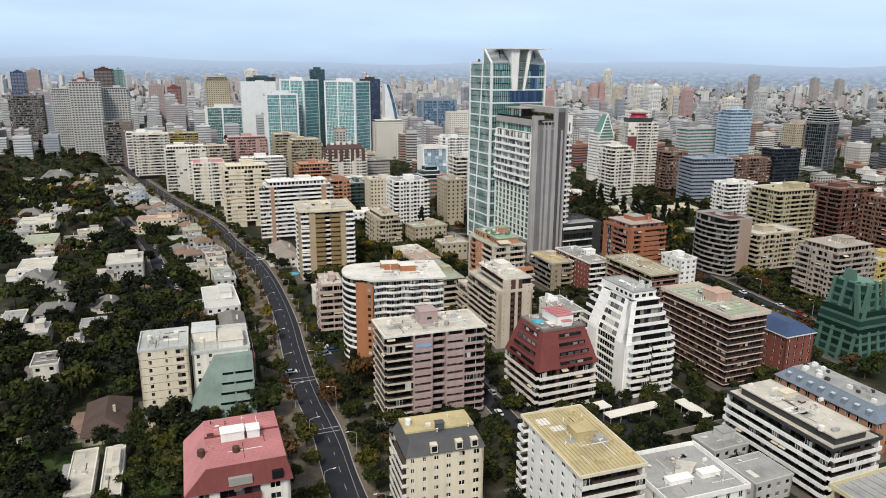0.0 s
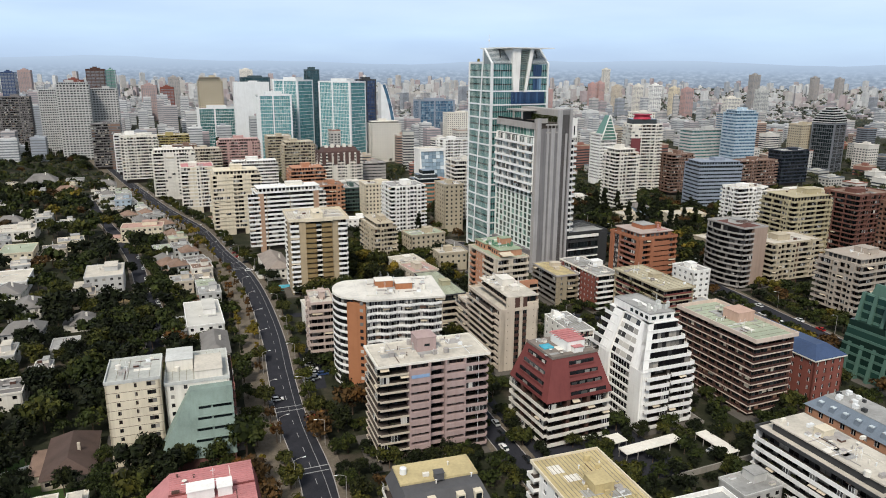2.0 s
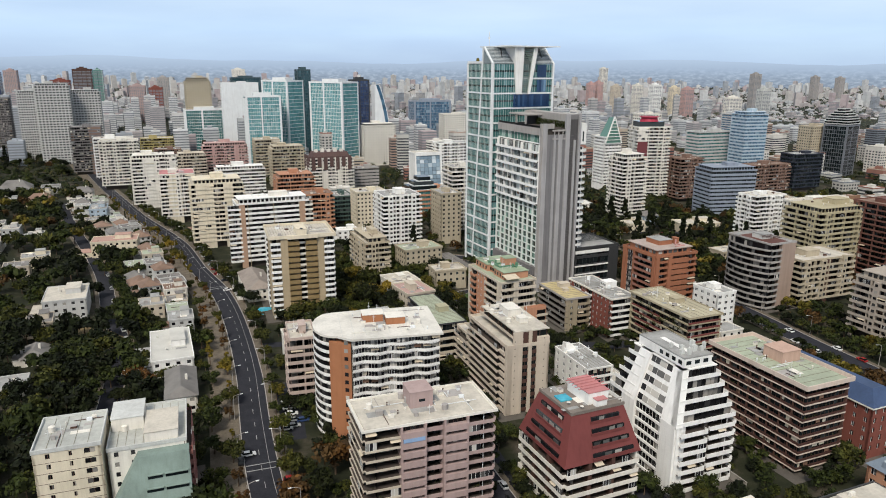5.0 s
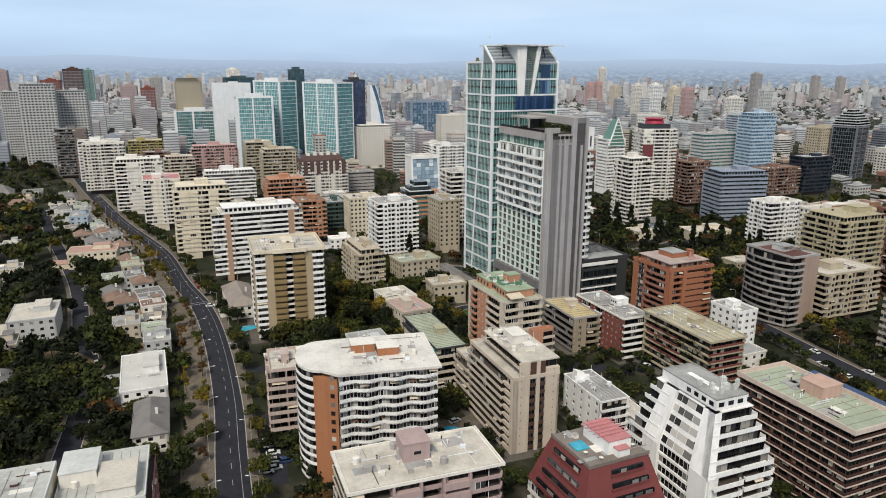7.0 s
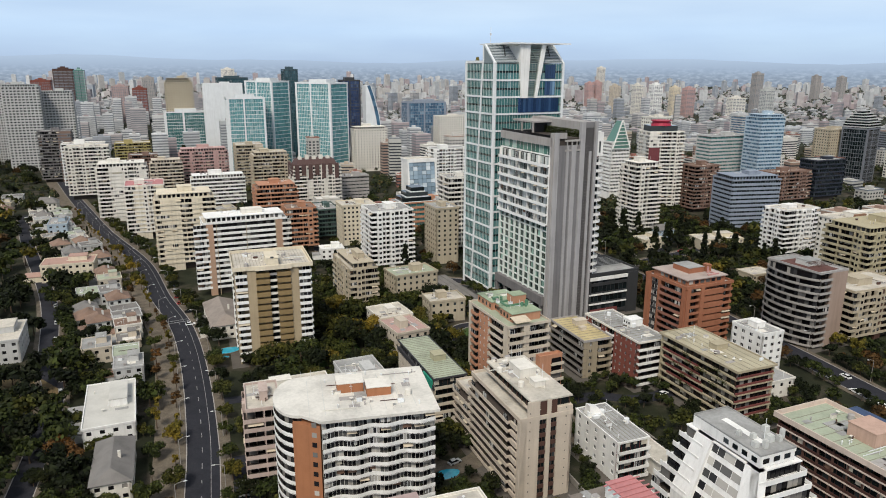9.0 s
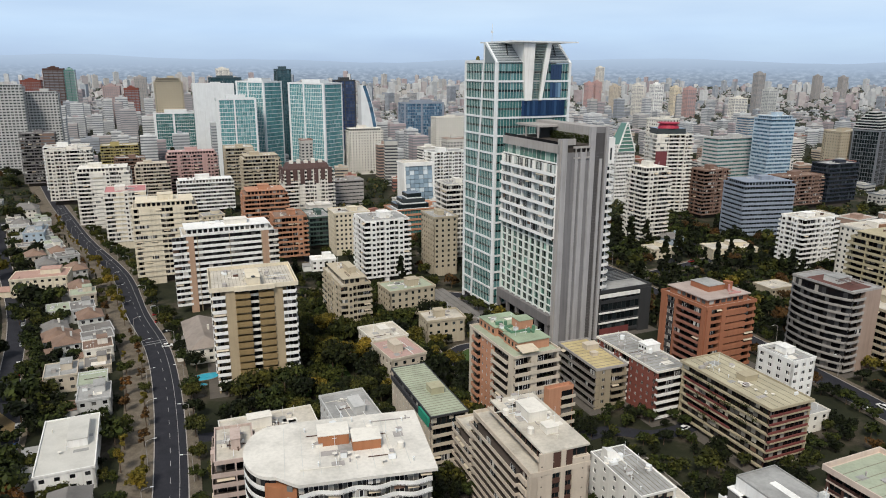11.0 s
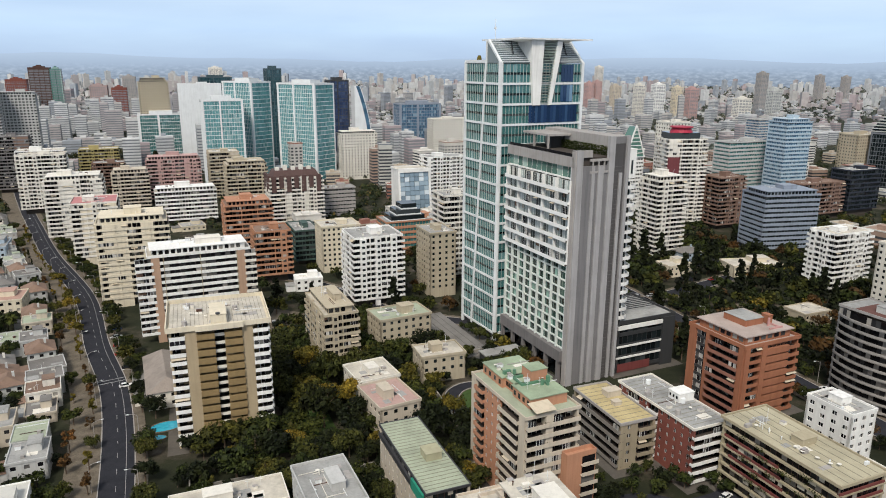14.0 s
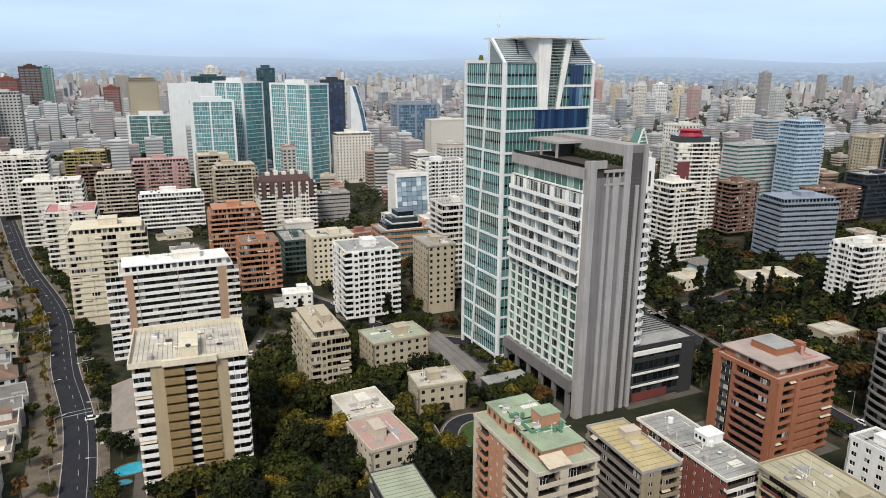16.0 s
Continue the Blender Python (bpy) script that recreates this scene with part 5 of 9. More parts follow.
def cream_block():
    H = House("apartment_block", "cream apartment block with small windows and a grey-white roof", -107.6, 195, 14.6, 17, 9, 23.0, 2.7, 1.6)
    H.core(CREAM, 0.62)
    H.windows("s", 0.0, 0.44, CREAM, 1, 0.95, 1.3, frame=BROWN)
    H.windows("s", 0.44, 0.66, CREAM, 1, 0.7, 1.3, frame=BROWN)
    H.windows("s", 0.66, 1.0, CREAM, 1, 2.4, 1.4, frame=BROWN)
    H.windows("w", 0, 1, CREAM, 4, 1.2, 1.3, single=False)
    H.wall("e", 0, 1, CREAM)
    H.wall("n", 0, 1, CREAM)
    for k in range(1, 10):
        part("floor_joint", Build().box(0.02, -0.03, -0.05, 14.58, 0.02, 0.05), BROWN, H.ob, at=(0, 0, H.base + k * 2.7 - 0.1))
    H.roof(surface("weathered_roof", (0.45, 0.46, 0.43), 0.9, wear=0.35, streak=0, grain=1.2), PALEGREYA, 0.15, 0.3, 0.6, seams=2.5)
    H.clutter(6, 4)
    H.gear(6, 10)
    # rear wing, roof room and the long shingled slope
    RED = surface("brick_red_rail", (0.30, 0.13, 0.11))
    G = House("apartment_block", "white apartment wing with a steep green shingled slope", -94, 202.7, 18, 22, 8, 23.0, 2.7, 1.0)
    G.core(OFFWHITE, 0.62)
    G.windows("s", 0, 0.42, OFFWHITE, 2, 1.0, 1.3, single=False)
    G.wall("s", 0.42, 1, OFFWHITE)
    G.wall("w", 0, 1, OFFWHITE)
    G.balconies("e", 0, 1, RED, 1.3, 0.9, DARKGL, BROWN)
    G.wall("n", 0, 1, OFFWHITE)
    G.roof(surface("weathered_roof", (0.45, 0.46, 0.43)), PALEGREYA, 0.2, 0.3, 0.6, seams=2.0)
    G.box_on("roof_room", OFFWHITE, 0.47, 0.06, 0.90, 0.62, 2.4, ROOFPALE)
    G.box_on("stair_head", OFFWHITE, 0.02, 0.42, 0.44, 0.88, 3.4, PALEGREYA)
    G.clutter(61, 5)
    z = 21.6
    part("shingled_slope", Build().hull([(-3.4, -9.6, 3), (18.6, -9.6, 3), (18.6, 0, 3), (-3.4, 0, 3)], [(6.8, -3.2, z), (18.6, -3.2, z), (18.6, 0, z), (6.8, 0, z)]), SHINGLE, G.ob, "steep green-grey shingled roof slope")
    part("plinth", Build().box(-2.6, -9.2, 0, 18.4, 0, 3), surface("maroon_plinth", (0.16, 0.075, 0.065)), G.ob)
    for k in range(4):
        t = 0.24 + k * 0.16
        y, zz = -9.6 + 6.4 * t, 3 + (z - 3) * t
        for xa, xb in ((7.0 + 2.6 * t, 12.2), (12.8, 18.0)):
            part("slope_window", Build().box(xa, y - 0.12, zz - 0.1, xb, y + 0.6, zz + 0.75), DARKGL, G.ob)
            part("window_lip", Build().box(xa - 0.1, y - 0.35, zz + 0.75, xb + 0.1, y + 0.6, zz + 0.9), SHINGLE, G.ob)
    for k in range(8):
        part("side_balcony", Build().box(18, -2.4, -0.2, 19.4, 0, 0).box(19.25, -2.4, 0, 19.4, 0, 0.95).box(18, -2.4, 0, 19.25, -2.25, 0.95), RED, G.ob, at=(0, 0, 1 + 2.7 * k))


def red_mansard():
    H = House("apartment_block", "white apartment block under a rose-red sheet metal roof", -62.4, 126.8, 21.5, 24, 8, 24.0, 2.75, 1.5)
    H.core(OFFWHITE, 0.62)
    H.windows("s", 0, 0.3, OFFWHITE, 1, 2.2, 1.5)
    H.balconies("s", 0.3, 0.7, DARKRED, 0.6, 1.0, GLASS, BROWN)
    H.windows("s", 0.7, 1.0, OFFWHITE, 1, 2.2, 1.5)
    for f in "we":
        H.windows(f, 0, 1, OFFWHITE, 5, 1.6, 1.4, single=False)
    H.wall("n", 0, 1, OFFWHITE)
    z0, z1, w, d = H.h, H.h + 5.0, 21.5, 24.0
    part("mansard", Build().hull([(-0.7, -0.7, z0), (w + 0.7, -0.7, z0), (w + 0.7, d + 0.7, z0), (-0.7, d + 0.7, z0)],
                                 [(4.2, 1.0, z1), (w - 0.6, 1.0, z1), (w - 0.6, d - 1, z1), (4.2, d - 1, z1)]), DARKRED, H.ob)
    part("sheet_slope", Build().hull([(-0.8, -0.2, z0 + 0.1), (-0.6, -0.2, z0), (-0.6, d + 0.2, z0), (-0.8, d + 0.2, z0 + 0.1)], [(4.1, 1.2, z1 + 0.12), (4.3, 1.2, z1), (4.3, d - 1.2, z1), (4.1, d - 1.2, z1 + 0.12)]), ROOFPINK, H.ob)
    H.top = z1
    part("roof", Build().box(4.1, 0.9, z1, w - 0.5, d - 0.9, z1 + 0.15), ROOFPINK, H.ob)
    s = Build()
    for i in range(28):
        s.box(4.2, 1.2 + i * 0.78, z1 + 0.1, w - 0.6, 1.26 + i * 0.78, z1 + 0.24)
    part("roof_seam", s, ROOFPINK, H.ob)
    part("roof_ridge", Build().box(4.1, 14, z1 + 0.1, w - 0.5, 14.4, z1 + 0.45), DARKRED, H.ob)
    for x, wd in ((8.4, 5.0), (17.6, 2.4)):
        part("dormer_window", Build().box(x, -0.75, z0 + 0.8, x + wd, 0.8, z0 + 2.6), GLASSLIT, H.ob)
    H.box_on("lift_head", WHITE, 0.36, 0.46, 0.60, 0.60, 2.2)
    H.box_on("lift_head", WHITE, 0.63, 0.46, 0.76, 0.60, 2.0)
    H.clutter(8, 6, BROWN)
    H.gear(8, 10, 0.2, 0.8)


def grey_mansard():
    H = House("apartment_block", "cream apartment block with a dark slate mansard storey", -18.5, 151, 20, 14, 7, 21.0, 2.75, 1.0)
    H.core(CREAM, 0.62)
    H.windows("s", 0.0, 0.3, CREAM, 2, 0.8, 1.2)
    H.windows("s", 0.3, 0.62, CREAM, 2, 1.1, 1.1)
    H.windows("s", 0.62, 1.0, CREAM, 2, 1.5, 1.3)
    H.balconies("w", 0, 1, OFFWHITE, 1.2, 0.9, GLASS, BROWN)
    H.wall("e", 0, 1, CREAM)
    H.wall("n", 0, 1, CREAM)
    z0, z1, w, d = H.h, H.h + 3.4, 20.0, 14.0
    MS = surface("dark_slate", (0.085, 0.085, 0.09), 0.7, grain=6)
    part("mansard", Build().hull([(-0.4, -0.4, z0), (w + 0.4, -0.4, z0), (w + 0.4, d + 0.4, z0), (-0.4, d + 0.4, z0)],
                                 [(1.2, 1.6, z1), (w - 1.2, 1.6, z1), (w - 1.2, d - 1.4, z1), (1.2, d - 1.4, z1)]), MS, H.ob)
    part("roof", Build().box(1.0, 5, z1, w - 1, d - 1.2, z1 + 0.5), ROOFOCHRE, H.ob)
    H.top = z1 + 0.5
    for x in (6, 12.5, 16.5):
        part("dormer", Build().box(x, -0.5, z0 + 0.4, x + 1.8, 1.6, z0 + 2.6), CREAM, H.ob)
        part("dormer_window", Build().box(x + 0.25, -0.6, z0 + 0.8, x + 1.55, -0.45, z0 + 2.2), DARKGL, H.ob)
    H.box_on("chimney", MS, 0.44, 0.30, 0.54, 0.42, 1.6)
    H.clutter(9, 6)


def yellow_roof_block():
    H = House("apartment_block", "white apartment block with an ochre sheet metal roof", 22, 141, 17, 30, 8, 23.0, 2.7, 1.6)
    H.core(OFFWHITE, 1.2)
    H.balconies("s", 0, 1, OFFWHITE, 0.9, 0.9, DARKGL, DARKRED, 1.6, back=1.0)
    H.windows("w", 0.12, 1.0, WHITE, 5, 1.7, 1.3)
    H.balconies("w", 0.0, 0.12, WHITE, 1.4, 0.9, back=1.0)
    H.wall("e", 0, 1, OFFWHITE)
    H.wall("n", 0, 1, OFFWHITE)
    H.roof(ROOFOCHRE, CREAM, 0.5, 0.35, 0.35, seams=1.0)
    H.box_on("lift_head", ROOFOCHRE, 0.40, 0.46, 0.68, 0.62, 2.2)
    H.clutter(10, 12, ROOFOCHRE)
    H.gear(10, 16)


def classical_block():
    H = House("villa_block", "white neoclassical building with a flat grey roof", 45, 150, 23, 21, 3, 23.0, 3.3, 1.4)
    H.core(OFFWHITE, 0.62)
    H.windows("s", 0, 1, WHITE, 6, 1.2, 1.9)
    H.windows("w", 0, 1, WHITE, 5, 1.2, 1.9)
    H.wall("e", 0, 1, WHITE)
    H.wall("n", 0, 1, WHITE)
    H.roof(ROOFGREY, WHITE, 0.5, 0.3, 1.0)
    part("roof_hatch", Build().hull([(7, 8, H.top), (11, 7, H.top), (17, 12, H.top), (13, 15, H.top)], [(7, 8, H.top + 0.9), (11, 7, H.top + 0.9), (17, 12, H.top + 0.9), (13, 15, H.top + 0.9)]), ROOFPALE, H.ob)
    H.box_on("plant_room", WHITE, 0.62, 0.3, 0.86, 0.42, 1.2)
    H.box_on("plant_room", WHITE, 0.2, 0.3, 0.5, 0.42, 1.0)
    H.clutter(11, 6)
    H.gear(11, 26)


def white_strip_block():
    H = House("apartment_block", "long white apartment block with dark window bands", 91, 170, 18, 37, 5, 26.0, 2.8, 2.0)
    H.core(INNER, 1.2)
    H.balconies("w", 0, 1, WHITE, 0.8, 1.0, GLASS, CHARCOAL, 1.6, back=1.0)
    H.balconies("s", 0, 1, WHITE, 0.8, 1.0, GLASS, CHARCOAL, 1.6, back=1.0)
    H.wall("e", 0, 1, WHITE)
    H.wall("n", 0, 1, WHITE)
    H.roof(ROOFPALE, CHARCOAL, 0.4, 0.4, 0.5)
    part("attic", Build().box(2.5, 1.5, H.top, 14, 34, H.top + 2.2), CHARCOAL, H.ob)
    part("attic_roof", Build().box(2, 1, H.top + 2.2, 14.6, 34.6, H.top + 2.6), ROOFPALE, H.ob)
    H.top += 2.6
    H.box_on("lift_head", CREAM, 0.4, 0.6, 0.62, 0.68, 1.8)
    H.clutter(12, 8)
    H.gear(12, 26, 0.2, 0.7)


def yellow_corner_block():
    H = House("apartment_block", "pale yellow apartment block with planted balconies", 92, 118, 20, 30, 7, 26.0, 2.8, 1.6)
    Y = surface("pale_yellow_render", (0.60, 0.53, 0.34), 0.8)
    H.core(INNER, 1.4)
    H.balconies("w", 0, 1, Y, 1.2, 1.0, GLASS, BROWN, 1.8, back=1.2)
    H.balconies("s", 0, 1, Y, 1.2, 1.0, GLASS, BROWN, 1.8, back=1.2)
    H.wall("e", 0, 1, Y)
    H.wall("n", 0, 1, Y)
    H.roof(ROOFGREY, Y, 0.6, 0.4, 0.5, seams=2.5)
    H.clutter(13, 8)


def dormer_block():
    H = House("office_house", "orange brick building with a slate-blue roof full of dormers", 116, 196, 17, 37, 3, 26.0, 3.2, 1.4)
    H.core(BRICK, 0.62)
    H.windows("w", 0, 1, BRICK, 10, 1.6, 1.9)
    H.windows("s", 0, 1, BRICK, 4, 1.6, 1.9)
    H.wall("e", 0, 1, BRICK)
    H.wall("n", 0, 1, BRICK)
    z0, z1, w, d = H.h, H.h + 3.6, 17.0, 37.0
    part("mansard", Build().hull([(-0.5, -0.5, z0), (w + 0.5, -0.5, z0), (w + 0.5, d + 0.5, z0), (-0.5, d + 0.5, z0)],
                                 [(3.6, 3, z1), (w - 3.6, 3, z1), (w - 3.6, d - 3, z1), (3.6, d - 3, z1)]), SLATE, H.ob)
    H.top = z1
    part("roof", Build().box(3.5, 2.9, z1, w - 3.5, d - 2.9, z1 + 0.12), ROOFGREY, H.ob)
    for k in range(8):
        y = 2.6 + k * 4.2
        dm = part("dormer", Build().hull([(0.4, y, z0 + 0.5), (3.2, y, z0 + 0.5), (3.2, y + 1.7, z0 + 0.5), (0.4, y + 1.7, z0 + 0.5)],
                                         [(0.8, y, z0 + 2.2), (3.2, y, z0 + 2.8), (3.2, y + 1.7, z0 + 2.8), (0.8, y + 1.7, z0 + 2.2)]), SLATE, H.ob)
        part("skylight", Build().box(0.85, y + 0.2, z0 + 2.3, 2.0, y + 1.5, z0 + 2.6), surface("sky_window", (0.55, 0.62, 0.66), 0.2), dm)
    rn = random.Random(4)
    for k in range(22):
        x, y, s = rn.uniform(4, w - 5), rn.uniform(4, d - 5), rn.uniform(0.6, 1.3)
        part("cooling_unit", Build().box(x, y, z1 + 0.1, x + s, y + s * 1.3, z1 + 0.4 + s * 0.7).rod(x + s / 2, y + s * 0.65, z1 + 0.4 + s * 0.7, z1 + 0.5 + s * 0.7, s * 0.35), rn.choice([GREY, STEEL, CHARCOAL]), H.ob)


def navy_roof_block():
    H = House("office_house", "red brick building with a navy blue hipped roof", 111, 250, 14, 46, 5, 26.0, 3.0, 1.6)
    H.core(REDBRICK, 0.62)
    H.windows("w", 0, 1, REDBRICK, 13, 1.1, 1.6)
    H.windows("s", 0, 1, REDBRICK, 4, 1.3, 1.8, frame=WHITE)
    H.wall("e", 0, 1, REDBRICK)
    H.wall("n", 0, 1, REDBRICK)
    z0, w, d = H.h, 14.0, 46.0
    part("cornice", Build().box(-0.6, -0.6, z0, w + 0.6, d + 0.6, z0 + 0.5), OFFWHITE, H.ob)
    part("hipped_roof", Build().hull([(-0.6, -0.6, z0 + 0.5), (w + 0.6, -0.6, z0 + 0.5), (w + 0.6, d + 0.6, z0 + 0.5), (-0.6, d + 0.6, z0 + 0.5)],
                                     [(4.5, 4, z0 + 4), (w - 4.5, 4, z0 + 4), (w - 4.5, d - 4, z0 + 4), (4.5, d - 4, z0 + 4)]), NAVYROOF, H.ob)


def green_glass_block():
    H = House("office_building", "stepped green glass office building with sloping piers", 144, 264, 19, 21, 9, 26.0, 3.3, 1.5)
    GP = surface("green_panel", (0.075, 0.145, 0.115), 0.5)
    GG = panes("emerald_glass", (0.008, 0.022, 0.018), (0.02, 0.055, 0.045), (0.07, 0.14, 0.115), 0.06)
    w, d = 19.0, 21.0
    for i in range(9):
        ins = 0.35 * i + (1.8 if i > 5 else 0)
        z = 1.5 + i * 3.3
        part("storey", Build().box(ins, ins, z + 1.0, w - ins, d - ins, z + 3.3), GG, H.ob)
        part("band", Build().box(ins - 0.2, ins - 0.2, z, w - ins + 0.2, d - ins + 0.2, z + 1.0), GP, H.ob)
    part("foot", Build().box(0.5, 0.5, 0, w - 0.5, d - 0.5, 1.5), GP, H.ob)
    for a in (1.5, 6.5, 11.5, 16.5):
        part("sloping_pier", Build().hull([(a, -1.4, 0), (a + 1.4, -1.4, 0), (a + 1.4, 2, 0), (a, 2, 0)], [(a, 4.6, 32), (a + 1.4, 4.6, 32), (a + 1.4, 6, 32), (a, 6, 32)]), GP, H.ob)
        part("sloping_pier", Build().hull([(-1.4, a, 0), (2, a, 0), (2, a + 1.4, 0), (-1.4, a + 1.4, 0)], [(4.6, a, 32), (6, a, 32), (6, a + 1.4, 32), (4.6, a + 1.4, 32)]), GP, H.ob)
    part("roof", Build().box(5, 5, 31.2, w - 5, d - 5, 32), surface("green_roof_sheet", (0.15, 0.26, 0.21), 0.6), H.ob)
    part("roof_fin", Build().hull([(5, 9, 31), (7, 9, 31), (7, 15, 31), (5, 15, 31)], [(6, 10, 36), (7, 10, 36), (7, 14, 36), (6, 14, 36)]), GP, H.ob)


def orange_block():
    H = House("apartment_block", "beige and terracotta apartment block with a green roof terrace", 3.5, 325, 16, 29, 10, 27.0, 2.8, 1.0)
    H.core(BEIGE, 1.2)
    H.balconies("s", 0.0, 1.0, BEIGE, 1.0, 0.95, GLASS, BEIGE, 1.5, back=1.0)
    H.wall("s", 0.36, 0.5, BEIGE, 0.5, 1.2)
    H.balconies("w", 0.55, 0.9, BEIGE, 0.8, 0.95, GLASS, BEIGE, 1.5, back=1.0)
    H.windows("w", 0.25, 0.55, TERRACOTTA, 3, 0.9, 1.2)
    H.balconies("w", 0.08, 0.25, TERRACOTTA, 0.8, 0.95, back=1.0)
    H.wall("w", 0, 0.08, BEIGE, 0.4)
    H.wall("w", 0.9, 1, BEIGE, 0.3)
    H.wall("e", 0, 1, BEIGE)
    H.wall("n", 0, 1, BEIGE)
    H.roof(ROOFGREEN, BEIGE, 0.4, 0.3, 0.5)
    RG = surface("mint_roof_sheet", (0.32, 0.39, 0.27), 0.7, wear=0.35, streak=0)
    z = H.top
    for x0, y0, x1, y1, hh in ((3.4, 3.5, 14.5, 12.5, 2.9), (4.2, 12.5, 15.4, 17.5, 2.9), (3.0, 17.5, 14.5, 28.5, 2.9)):
        pb = part("penthouse", Build().box(x0, y0, z, x1, y1, z + hh), TERRACOTTA, H.ob)
        part("penthouse_roof", Build().box(x0 - 0.3, y0 - 0.3, z + hh, x1 + 0.3, y1 + 0.3, z + hh + 0.25), RG, pb)
        for q in range(4):
            y = y0 + (q + 0.5) * (y1 - y0) / 4
            part("window", Build().box(x0 - 0.06, y - 0.5, z + hh - 2.2, x0 + 0.1, y + 0.5, z + hh - 0.9), DARKGL, pb)
    H.top = z + 3.15
    hb = H.box_on("lift_head", TERRACOTTA, 0.52, 0.40, 0.84, 0.56, 3.2, RG)
    H.gear(21, 20, 0.26, 0.84)
    part("lower_terrace", Build().box(10.5, -3.6, 0, 19.5, 0.2, 17.6), TERRACOTTA, H.ob)
    part("terrace_rail", Build().loft(10.5, -3.6, 19.5, -1.2, [(0.05, 17.5), (0.05, 18.5), (-0.12, 18.5), (-0.12, 17.5)]), TERRACOTTA, H.ob)
    for k in range(5):
        part("terrace_balcony", Build().box(14.8, -4.6, 3 + k * 2.9, 19.8, -3.5, 3.2 + k * 2.9).box(14.8, -4.6, 3.2 + k * 2.9, 19.8, -4.45, 4.1 + k * 2.9), BEIGE, H.ob)
        part("terrace_window", Build().box(15.2, -3.66, 3.3 + k * 2.9, 19.2, -3.5, 5.4 + k * 2.9), GLASS, H.ob)
    PIPE = surface("green_duct", (0.10, 0.22, 0.14), 0.5)
    part("duct", Build().box(5, 10.6, H.top, 12, 11.2, H.top + 0.6).box(5, 11.2, H.top, 5.6, 17, H.top + 0.6).box(11.4, 8.2, H.top, 12, 10.6, H.top + 0.6).box(5.6, 15.2, H.top, 8.2, 15.8, H.top + 0.7)
         .rod(7, 18, H.top, H.top + 1.4, 0.5).rod(10.5, 9.3, H.top, H.top + 1.5, 0.5).rod(12.8, 10.2, H.top, H.top + 1.7, 0.6).box(4.2, 18.6, H.top, 6.4, 19.6, H.top + 1.0), PIPE, H.ob)
    part("awning", Build().hull([(2, -1.6, z + 1.6), (8, -1.6, z + 1.6), (8, 2.8, z + 2.4), (2, 2.8, z + 2.4)], [(2, -1.6, z + 1.7), (8, -1.6, z + 1.7), (8, 2.8, z + 2.5), (2, 2.8, z + 2.5)]), AWNING, H.ob)


def olive_block():
    H = House("apartment_block", "olive-beige apartment block with an ochre roof", 33, 350, 12, 25, 5, 24.0, 2.7, 1.0)
    O = surface("olive_render", (0.33, 0.28, 0.20), 0.85)
    H.core(O, 1.0)
    H.balconies("w", 0, 1, surface("grey_band", (0.24, 0.22, 0.20)), 0.7, 0.9, DARKGL, BROWN, 1.6, back=0.8)
    H.windows("s", 0, 0.5, O, 1, 1.2, 1.2)
    H.balconies("s", 0.5, 1, O, 0.7, 0.9, DARKGL, BROWN, back=0.8)
    H.wall("e", 0, 1, O)
    H.wall("n", 0, 1, O)
    H.roof(ROOFOCHRE, GREY, 0.3, 0.3, 0.5, seams=2.2, seam_axis="y")
    H.box_on("lift_head", BEIGE, 0.5, 0.62, 0.92, 0.75, 1.8)
    H.box_on("lift_head", BEIGE, 0.4, 0.4, 0.6, 0.48, 1.2)


def red_long_block():
    H = House("apartment_block", "long red brick apartment block with white balcony ends", 51.5, 343.5, 12.5, 33, 6, 26.0, 2.7, 1.0)
    H.core(REDBRICK, 1.0)
    H.windows("w", 0.0, 0.16, REDBRICK, 2, 1.0, 1.2)
    H.balconies("w", 0.16, 0.3, WHITE, 0.7, 0.9, back=0.8)
    H.windows("w", 0.3, 0.42, REDBRICK, 2, 1.0, 1.2)
    H.balconies("w", 0.42, 0.56, WHITE, 0.7, 0.9, back=0.8)
    H.windows("w", 0.56, 1.0, REDBRICK, 5, 1.0, 1.3)
    H.balconies("s", 0, 1, WHITE, 0.9, 0.8, DARKGL, BROWN, back=0.8, turned=0.4)
    H.wall("e", 0, 1, REDBRICK)
    H.wall("n", 0, 1, REDBRICK)
    H.roof(ROOFGREY, OFFWHITE, 0.4, 0.3, 0.35, seams=2.0, seam_axis="y")
    b = H.box_on("stair_head", WHITE, 0.55, 0.42, 1.0, 0.56, 2.6)
    for q in range(3):
        part("window", Build().box(-0.05, 14.5 + q * 1.4, H.top + 0.9, 0.0, 15.2 + q * 1.4, H.top + 1.8), DARKGL, b, at=(6.85, 0, 0))
    H.clutter(14, 9)
    H.gear(14, 18)


